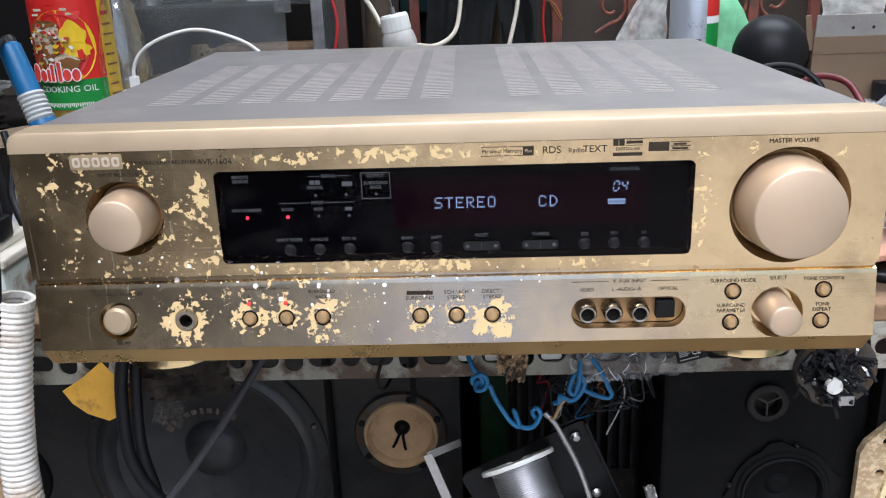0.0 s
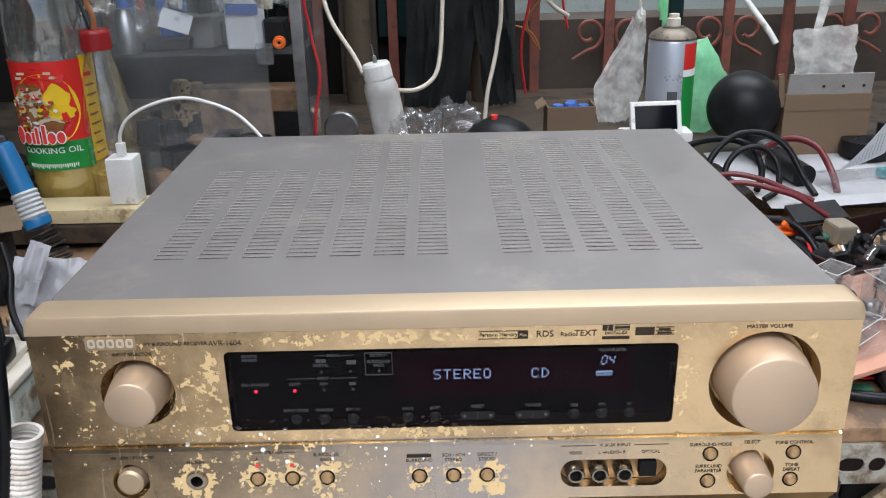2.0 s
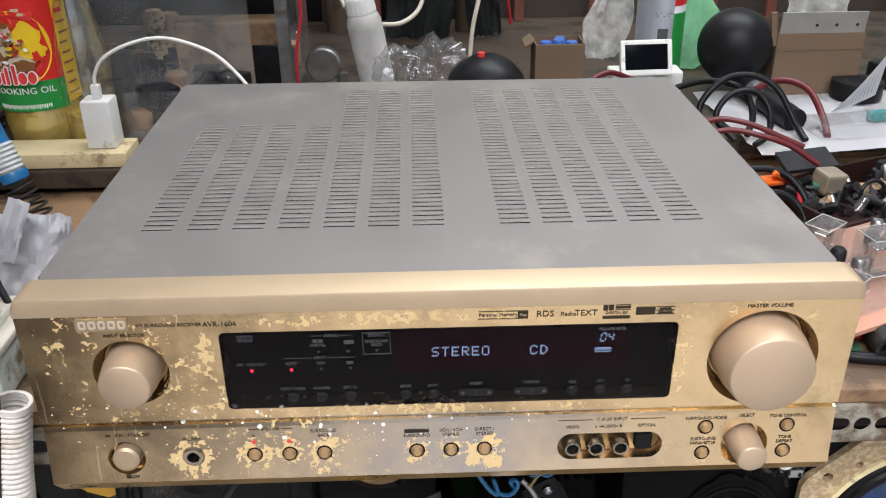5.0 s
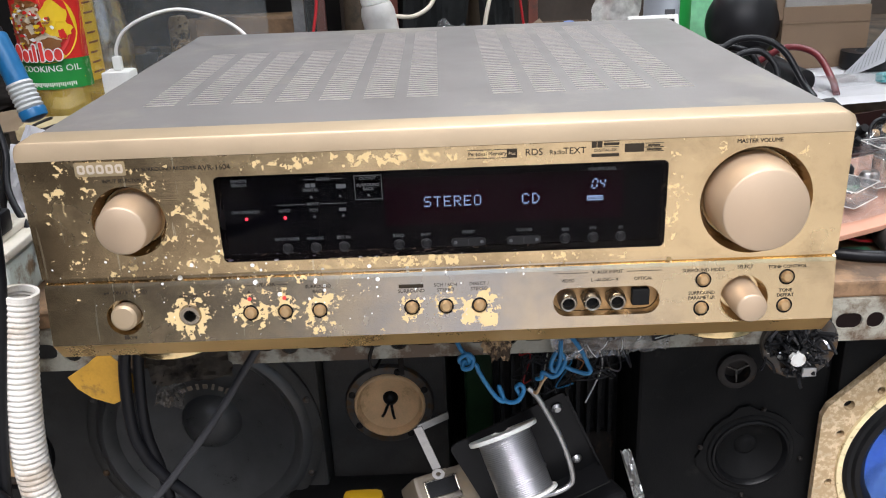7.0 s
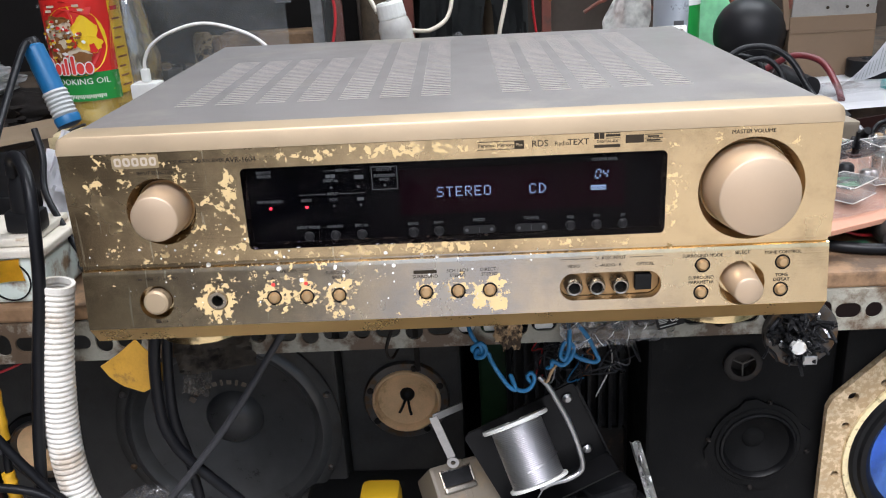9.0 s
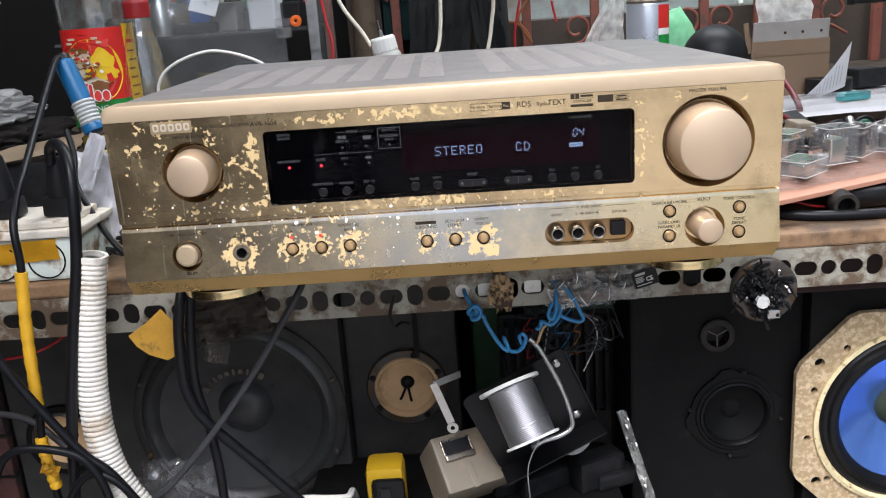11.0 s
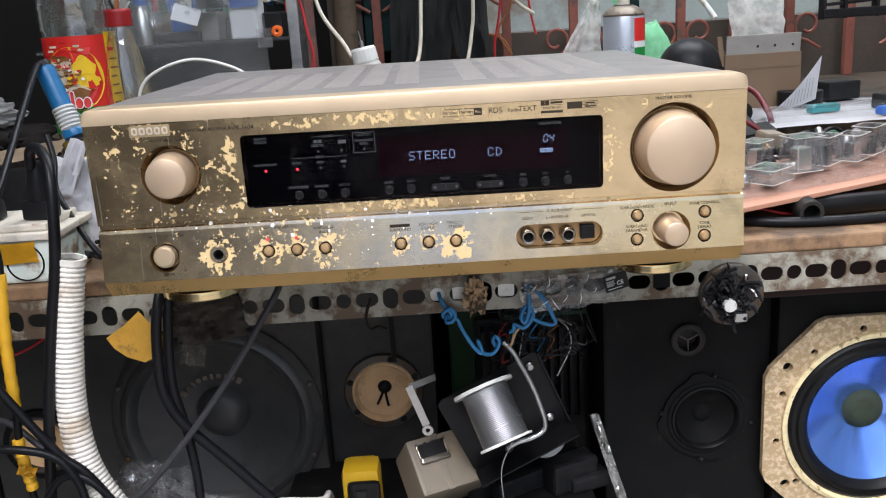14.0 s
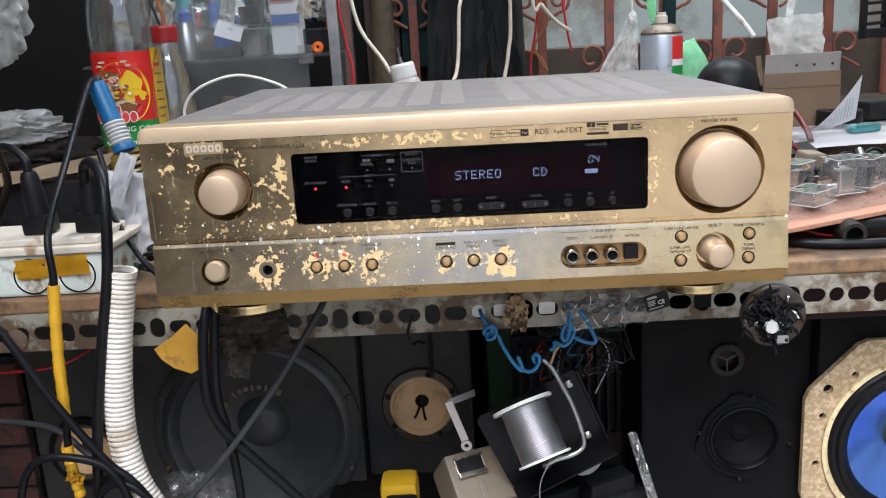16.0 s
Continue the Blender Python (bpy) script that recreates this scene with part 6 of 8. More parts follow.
def junction_box():
    t = thing("extension_box", (-0.41, 0.135, 0.7995), "pale green plastic junction box with yellow tape on the bench", "junction box")
    part("body", box(-0.540, -0.2985, 0.100, 0.170, 0.7995, 0.834, 0.003), M["box_mint"], t)
    lid = part("lid", join(box(-0.543, -0.2955, 0.097, 0.173, 0.8345, 0.8405, 0.0015), box(-0.535, -0.306, 0.104, 0.166, 0.8407, 0.8465, 0.0015)), M["lid_cream"], t, "cream plastic lid")
    for x in (-0.363, -0.3255):
        part("knockout", lathe([(0.0152, 0), (0.0152, 0.0006), (0.0140, 0.0006), (0.0140, 0)], facing(x, 0.0998, 0.8165), 36, True), M["slot"], t, "dark knockout ring")
    part("tape", crumple(16, 6, 0.060, 0.0165, 0.0014, pose(-0.345, 0.0985, 0.8240, 90, -3, 0), 9.0, 8), M["yellow_tape"], t, "strip of yellow tape", True)
    for x, y, h, tilt in ((-0.362, 0.128, 0.052, -4), (-0.3165, 0.124, 0.047, 3), (-0.43, 0.13, 0.05, -5)):
        p = thing("mains_plug", (x, y, 0.8467), "black rubber mains plug standing in the junction box", "plug", "plugs in the junction box")
        m = pose(x, y, 0.8467, 0, tilt, 0)
        part("plug_body", join(box(-0.0125, 0.0125, -0.009, 0.009, 0, 0.016, 0.003, None), lathe([(0.0095, 0.0155), (0.0090, 0.03), (0.0072, h - 0.004), (0.0055, h), (0, h)], None, 20)), M["black"], p, "", True).matrix_basis = m @ Matrix.Translation((0, 0, 0))
        p.children[0].matrix_basis = Matrix.Translation((x, y, 0.8467)).inverted() @ m
        for v in p.children[0].data.vertices:
            v.co += Vector((x, y, 0.8467))
    cable("plug_cord", [(-0.3655, 0.128, 0.896), (-0.368, 0.13, 0.909), (-0.385, 0.14, 0.918), (-0.41, 0.17, 0.91), (-0.45, 0.25, 0.87), (-0.5, 0.3, 0.82)], 0.0038, "cable_black", "black cord of a mains plug")
    solo("crumpled_paper", crumple(34, 44, 0.056, 0.082, 0.013, pose(-0.322, 0.225, 0.838, 76, 12, 18), 1.0, 4.2), M["paper"], "crumpled sheet of white paper behind the box", "paper", smooth=True)
    solo("paper_tip", crumple(6, 14, 0.016, 0.05, 0.005, pose(-0.325, 0.215, 0.874, 82, 24, 10), 3.0, 8), M["paper"], "torn strip of white paper", "paper", smooth=True)
    cable("thin_cable", [(-0.335, 0.20, 0.905), (-0.328, 0.190, 0.885), (-0.322, 0.170, 0.862), (-0.303, 0.150, 0.838), (-0.285, 0.135, 0.818), (-0.27, 0.13, 0.803)], 0.0026, "cable_black", "thin black cable against the white paper")
    rnd = random.Random(8)
    bm = bmesh.new()
    for k in range(26):
        p = Vector((rnd.uniform(-0.292, -0.232), rnd.uniform(0.12, 0.2), 0.8005 + rnd.uniform(0.002, 0.016)))
        q = [p + Vector((rnd.uniform(-1, 1), rnd.uniform(-1, 1), rnd.uniform(-0.1, 0.3))) * 0.012 for _ in range(4)]
        tube(q, rnd.uniform(0.0015, 0.0032), 6, 5, bm=bm)
    solo("cable_tangle", bm, M["dark_parts"], "tangle of short black leads beside the receiver", "cables", kind="stuff", smooth=True)


placed(junction_box, 0.007)


def under_clutter():
    # sheet added to paint in the shade under the bench
    solo("under_panel", box(-0.7, 0.7, 0.62, 0.64, 0.0, 0.7865), M["dark_wall"], "near-black sheet standing in for the shade below the bench", "panel", kind="structure")
    solo("low_shelf", box(-1.2, 1.2, -0.02, 0.6, BASE - 0.025, BASE - 0.0005, 0.002), M["maroon"], "dark wooden shelf below the bench", "shelf", kind="structure")
    t = thing("brick_pier", (-0.63, 0.36, BASE), "dark maroon brick pier beside the loudspeaker", "pier")
    part("mortar", box(-0.80, -0.4605, 0.218, 0.5, BASE, 0.70, 0.001), M["dark_parts"], t, "dark dusty mortar")
    for row in range(8):
        z0 = BASE + 0.004 + 0.0455 * row
        for x0 in (-0.5435, -0.6285, -0.7135, -0.7985):
            x0 += 0.0425 * (row % 2) * (x0 < -0.6)
            part("brick", box(x0, x0 + (0.0835 if x0 > -0.6 or row % 2 == 0 else 0.079), 0.2145, 0.2260, z0, z0 + 0.0415, 0.0016), M["maroon_brick"], t)
    t = thing("tape_measure", (-0.075, 0.13, 0.56), "yellow and black tape measure among the tools", "tape measure")
    part("case", box(-0.099, -0.065, 0.118, 0.150, 0.545, 0.5985, 0.007), M["yellow"], t, "", True)
    part("grip_pad", box(-0.0935, -0.0645, 0.1105, 0.1185, 0.547, 0.5905, 0.005), M["rubber"], t, "black rubber side")
    part("belt_clip", box(-0.0860, -0.0765, 0.1085, 0.1108, 0.556, 0.5840, 0.001), M["dark_parts"], t, "dark belt clip")
    solo("tool_crate", box(-0.16, 0.13, 0.10, 0.24, BASE, 0.5445, 0.004), M["cabinet_black"], "dark crate carrying loose tools", "crate")
    t = thing("panel_meter", (-0.01, 0.14, 0.545), "beige plastic meter box with a small glass window", "meter")
    m = pose(-0.010, 0.150, 0.5785, -46, 0, 24)
    p = part("housing", join(box(-0.033, 0.033, -0.024, 0.024, -0.026, 0.026, 0.003, None), box(-0.009, -0.003, -0.0245, 0.0245, -0.0265, 0.0265, 0.001, None)), M["beige"], t)
    p.data.transform(Matrix.Translation((-0.01, 0.14, 0.545)))
    p.matrix_basis = Matrix.Translation((0.01, -0.14, -0.545)) @ m
    p = part("meter_window", join(box(-0.014, 0.014, -0.0035, 0.003, -0.009, -0.004, 0.001, None), box(-0.014, -0.0125, -0.0015, 0.003, -0.004, 0.010, 0.0004, None), box(0.0125, 0.014, -0.0015, 0.003, -0.004, 0.010, 0.0004, None), box(-0.014, 0.014, -0.0015, 0.003, 0.0085, 0.010, 0.0004, None)), M["jack_metal"], t, "shiny metal window frame")
    p.data.transform(Matrix.Translation((-0.01, 0.14, 0.545)))
    p.matrix_basis = Matrix.Translation((0.01, -0.14, -0.545)) @ m @ Matrix.Translation((-0.012, -0.0255, 0.010))
    p = part("meter_glass", box(-0.0124, 0.0124, -0.001, 0.003, -0.0038, 0.0084, 0.0003, None), M["dark_parts"], t, "dark glass of the meter")
    p.data.transform(Matrix.Translation((-0.01, 0.14, 0.545)))
    p.matrix_basis = Matrix.Translation((0.01, -0.14, -0.545)) @ m @ Matrix.Translation((-0.012, -0.0255, 0.010))
    # the dark gap between the loudspeakers
    solo("green_case", box(0.004, 0.040, 0.27, 0.36, BASE, 0.752, 0.003), M["dark_green"], "dark green plastic case standing in the gap", "case")
    solo("amplifier_board", join(box(0.06, 0.145, 0.26, 0.34, 0.680, 0.684), *[box(0.066 + 0.012 * k, 0.073 + 0.012 * k, 0.27 + 0.01 * (k % 3), 0.278 + 0.01 * (k % 3), 0.684, 0.69 + 0.004 * (k % 4)) for k in range(6)]), M["pcb"], "dusty circuit board on top of the junk pile", "circuit board")
    # dark box added where the gap looks black
    t = thing("scrap_chassis", (0.09, 0.35, BASE), "dark finned box added to fill the black gap", "chassis")
    part("case", box(0.03, 0.146, 0.262, 0.45, BASE, 0.6795, 0.004), M["dark_parts"], t)
    for k in range(11):
        part("fin", box(0.036 + 0.0098 * k, 0.0395 + 0.0098 * k, 0.246, 0.2615, 0.575, 0.672, 0.0005), M["dark_parts"], t)
    part("cover_plate", box(0.034, 0.142, 0.2575, 0.2618, BASE + 0.02, 0.570, 0.001), M["dark_basket"], t)
    rnd = random.Random(2)
    bm = bmesh.new()
    for k in range(60):
        p = Vector((rnd.uniform(0.055, 0.142), rnd.uniform(0.20, 0.26), rnd.uniform(0.66, 0.722)))
        q = [p + Vector((rnd.uniform(-1, 1), rnd.uniform(-0.5, 0.5), rnd.uniform(-1, 1))) * 0.022 for _ in range(5)]
        tube(q, rnd.uniform(0.0004, 0.0009), 5, 5, bm=bm)
    solo("wire_nest", bm, M["cable_slate"], "nest of thin dark wires on the circuit board", "wires", kind="stuff", smooth=True)
    for k, col in enumerate(("cable_red", "cable_white", "blue_wire", "cable_orange", "cable_white", "steel")):
        q = [Vector((0.06 + 0.013 * k + rnd.uniform(-0.01, 0.01), rnd.uniform(0.19, 0.22), 0.70 - 0.012 * j + rnd.uniform(-0.012, 0.012))) for j in range(5)]
        cable("loose_wire", q, 0.0007, col, "loose thin wire in the junk pile", "wire", 6, group="loose wires")
    solo("foil_strip", crumple(6, 40, 0.0085, 0.100, 0.008, pose(0.1445, 0.140, 0.574, 66, -15, 0), 6.0, 20), M["foil"], "crinkled shiny foil strip hanging in the gap", "foil strip", smooth=True)
    for x, z, s in ((0.06, 0.565, 0.03), (0.11, 0.575, 0.024), (0.03, 0.56, 0.02), (0.125, 0.56, 0.02)):
        solo("scrap_part", box(x - s, x + s, 0.15, 0.15 + s, 0.5447, z, 0.004, pose(0, 0, 0, 0, 0, 25 * s * 40)), M["dark_parts"], "dark scrap metal part on the crate", "scrap part", "scrap parts")


placed(under_clutter, 0.009, 0.005)


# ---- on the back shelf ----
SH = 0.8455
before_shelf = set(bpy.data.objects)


def fit_back_to_view(factor, pivot):
    """Scales things on and behind the shelf about the pivot to fit the view."""
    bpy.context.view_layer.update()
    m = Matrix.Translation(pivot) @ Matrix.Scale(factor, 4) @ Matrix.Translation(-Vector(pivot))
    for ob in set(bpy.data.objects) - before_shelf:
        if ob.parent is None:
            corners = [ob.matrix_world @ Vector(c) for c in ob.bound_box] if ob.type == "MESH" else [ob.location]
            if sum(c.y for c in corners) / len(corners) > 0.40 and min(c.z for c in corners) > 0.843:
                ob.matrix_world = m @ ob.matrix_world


def curved_label(cx, cy, r, a0, a1, z0, z1, seg=24, thick=0.0004):
    """A label wrapped round an upright bottle from angle a0 to a1 (degrees, 270 faces the viewer)."""
    bm = bmesh.new()
    rows = []
    for k in range(seg + 1):
        a = radians(a0 + (a1 - a0) * k / seg)
        c, s = math.cos(a), math.sin(a)
        rows.append([bm.verts.new((cx + q * c, cy + q * s, z)) for q, z in ((r, z0), (r + thick, z0), (r + thick, z1), (r, z1))])
    for a, b in zip(rows, rows[1:]):
        for k in range(4):
            bm.faces.new((a[k], b[k], b[(k + 1) % 4], a[(k + 1) % 4]))
    bm.faces.new(rows[0]), bm.faces.new(rows[-1][::-1])
    return bm


def wrap(bm, cx, cy, r, a_mid=270.0):
    """Bends a flat piece, drawn in x and z about 0, round an upright bottle."""
    for v in bm.verts:
        a = radians(a_mid) + v.co.x / r
        q = r - v.co.y
        v.co = Vector((cx + q * math.cos(a), cy + q * math.sin(a), v.co.z))
    return bm


def disc_shape(x, z, rx, rz, n=28, y=0.0, d=0.0004, wob=0.0, seed=0):
    pts = []
    for k in range(n):
        a = 2 * math.pi * k / n
        w = 1 + wob * noise.noise(Vector((math.cos(a) * 2 + seed, math.sin(a) * 2, seed)))
        pts.append((x + rx * w * math.cos(a), z + rz * w * math.sin(a)))
    return prism(pts, d, Matrix.Translation((0, y, 0)))


def oil_bottle():
    cx, cy, r = -0.3980, 0.4956, 0.0360
    base = SH
    t = thing("oil_bottle", (cx, cy, SH), "clear cooking oil bottle with a red, yellow and green label", "bottle")
    prof = [(0, base), (0.029, base), (0.0345, base + 0.006), (0.0350, base + 0.016), (r, base + 0.022), (r, 0.998), (0.0372, 1.003), (0.0368, 1.03), (0.0340, 1.055), (0.0290, 1.078), (0.0210, 1.095), (0.0145, 1.106), (0.0135, 1.125)]
    part("bottle_body", lathe(prof, Matrix.Translation((cx, cy, 0)), 40), M["pet"], t, "clear plastic bottle", True)
    part("oil", lathe([(0, base + 0.002), (0.029, base + 0.002), (0.0335, base + 0.008), (0.0345, base + 0.026), (0.0345, 0.889), (0, 0.889)], Matrix.Translation((cx, cy, 0)), 36), M["oil"], t, "golden oil", True)
    part("cap", lathe([(0.0150, 1.118), (0.0155, 1.120), (0.0155, 1.138), (0.0140, 1.140), (0, 1.140)], Matrix.Translation((cx, cy, 0)), 28), M["label_yellow"], t, "yellow cap", True)
    lab = part("label", curved_label(cx, cy, r + 0.0002, 186, 333, 0.9155, 0.9955, 36), M["label_red"], t, "red printed label")
    part("side_label", curved_label(cx, cy, r + 0.0002, 333.2, 372, 0.8892, 0.9983, 12), M["label_yellow"], t, "yellow side panel")
    part("green_band", curved_label(cx, cy, r + 0.0002, 186, 333, 0.8856, 0.9153, 36), M["label_green"], t, "green lower band")
    rr = r + 0.0010

    def piece(bm, material, label="", name="label_print", up=0.0):
        part(name, wrap(bm, cx, cy, rr + up, 268), M[material], lab, label)
    piece(disc_shape(0.004, 0.9481, 0.031, 0.036), "label_yellow", "yellow sun disc")
    piece(disc_shape(0.003, 0.9490, 0.0265, 0.031, d=0.0004), "label_red", "", up=0.0005)
    for k, (x, z, rx, rz, c) in enumerate(((0.016, 0.9582, 0.012, 0.016, "label_yellow"), (0.019, 0.9454, 0.0105, 0.009, "label_yellow"), (-0.008, 0.9555, 0.015, 0.010, "label_cream"), (-0.010, 0.9684, 0.014, 0.006, "label_brown"), (-0.006, 0.9463, 0.011, 0.008, "label_brown"),
                                           (-0.006, 0.9463, 0.007, 0.005, "label_cream"), (0.002, 0.9352, 0.018, 0.008, "label_cream"), (-0.014, 0.9389, 0.008, 0.010, "label_brown"), (0.010, 0.9316, 0.010, 0.006, "label_brown"), (-0.018, 0.9592, 0.006, 0.005, "label_cream"), (-0.001, 0.9647, 0.006, 0.004, "label_cream"), (0.022, 0.9408, 0.0035, 0.0045, "label_red"))):
        piece(disc_shape(x, z, rx, rz, 22, wob=0.5, seed=k * 1.7), c, up=0.0010 + 0.0002 * k)
    piece(prism([(-0.026, 0.9757), (-0.022, 0.9858), (0.000, 0.9895), (0.026, 0.9822), (0.023, 0.9739), (0.0, 0.9803)], 0.0004), "label_red", up=0.0012)
    for w, z in ((0.017, 0.9845), (0.020, 0.9799)):
        piece(box(-w, w - 0.002, 0.0, 0.0004, z - 0.0012, z + 0.0012), "label_cream", up=0.0018)
    rnd = random.Random(17)
    for k in range(70):
        a, q = rnd.uniform(0, 6.28), math.sqrt(rnd.random())
        x, z = -0.005 + 0.022 * q * math.cos(a), 0.9500 + 0.023 * q * math.sin(a)
        c = ("label_brown", "label_cream", "white_ink", "label_red", "label_brown", "label_yellow")[k % 6]
        piece(disc_shape(x, z, rnd.uniform(0.0008, 0.0030), rnd.uniform(0.0007, 0.0020), 9, wob=0.8, seed=k), c, up=0.0036 + 0.00003 * k)
    for k in range(26):
        piece(box(-0.024 + 0.0019 * k, -0.0230 + 0.0019 * k, 0.0, 0.0004, 0.8895 - 0.0008 * (k % 3), 0.8925), "white_ink")
    # the maker's name, as plain strokes
    x = -0.027
    for w, h, round_one in ((0.008, 0.017, 1), (0.0065, 0.0115, 1), (0.0028, 0.012, 0), (0.0028, 0.017, 0), (0.0, 0, 0), (0.0032, 0.019, 0), (0.0070, 0.0115, 1), (0.0068, 0.0115, 1)):
        if w and round_one:
            piece(disc_shape(x + w / 2, 0.9155 + h / 2, w / 2 + 0.0010, h / 2 + 0.0010), "white_ink", up=0.0062)
            piece(disc_shape(x + w / 2, 0.9155 + h / 2, w / 2, h / 2), "red_paint", up=0.0066)
        elif w:
            piece(prism(rounded(x - 0.0009, x + w + 0.0009, 0.9146, 0.9163 + h, 0.0018), 0.0004), "white_ink", up=0.0062)
            piece(prism(rounded(x, x + w, 0.9155, 0.9155 + h, 0.0012), 0.0004), "red_paint", up=0.0066)
        x += (w or 0.0012) + 0.0012
    piece(prism(rounded(0.0075, 0.0145, 0.9155, 0.9188, 0.001), 0.0004), "red_paint", up=0.0045)
    cu = bpy.data.curves.new("letters", "FONT")
    cu.body, cu.size, cu.extrude, cu.align_x, cu.align_y, cu.resolution_u = "COOKING OIL", 0.0088, 0.0002, "CENTER", "CENTER", 2
    tmp = new("letters", cu)
    me = bpy.data.meshes.new_from_object(tmp.evaluated_get(bpy.context.evaluated_depsgraph_get()))
    bpy.data.objects.remove(tmp)
    bm = bmesh.new()
    bm.from_mesh(me)
    bmesh.ops.transform(bm, matrix=pose(0.002, 0, 0.9063, 90, 0, 0), verts=bm.verts)
    piece(bm, "white_ink", "white lettering", "lettering")
    piece(box(-0.030, 0.034, 0, 0.0004, 0.8952, 0.8961), "label_yellow")
    for k in range(9):
        part("side_print", curved_label(cx, cy, r + 0.0008, 337, 360 - 4 * (k % 3), 0.8966 + 0.010 * k, 0.8986 + 0.010 * k + 0.002 * (k > 7), 6), M["label_brown" if k < 8 else "label_red"], t)

    t.scale = (1.1, 1.1, 1.0)

    cx, cy = -0.3435, 0.482
    t = thing("resin_bottle", (cx, cy, SH), "small dusty plastic bottle with a red cap and a copper wire", "bottle")
    part("bottle_body", lathe([(0, SH), (0.022, SH), (0.0255, SH + 0.004), (0.0262, 0.900), (0.0245, 0.904), (0.0262, 0.910), (0.0265, 0.925), (0.0235, 0.945), (0.0215, 0.960), (0.0165, 0.985), (0.0128, 0.998), (0.0128, 1.004)],
                              Matrix.Translation((cx, cy, 0)), 36), M["dusty_pet"], t, "dusty clear body", True)
    part("residue", lathe([(0, SH + 0.002), (0.0245, SH + 0.002), (0.0248, 0.8785), (0, 0.8785)], Matrix.Translation((cx, cy, 0)), 28), M["oil"], t, "amber residue", True)
    ribs = [(0.0148 + 0.0004 * (k % 2), 1.003 + 0.0175 * k / 8) for k in range(9)]
    part("cap", lathe([(0, 1.0025)] + ribs + [(0.0135, 1.0225), (0, 1.0225)], Matrix.Translation((cx, cy, 0)), 32), M["red_cap"], t, "red plastic cap", True)
    part("copper_wire", tube([(cx, cy, 1.02), (cx + 0.001, cy, 1.035), (cx - 0.003, cy, 1.05), (cx + 0.001, cy, 1.065)], 0.0026, 8), M["cable_orange"], t, "twisted copper wire", True)
    cable("thin_black_wire", [(cx - 0.004, cy, 1.022), (cx - 0.012, cy + 0.01, 1.04), (cx - 0.022, cy + 0.02, 1.07), (cx - 0.025, cy + 0.03, 1.12), (cx - 0.03, 0.6, 1.3)], 0.0018, "cable_black", "thin black wire hanging to the red cap", "wire")


oil_bottle()


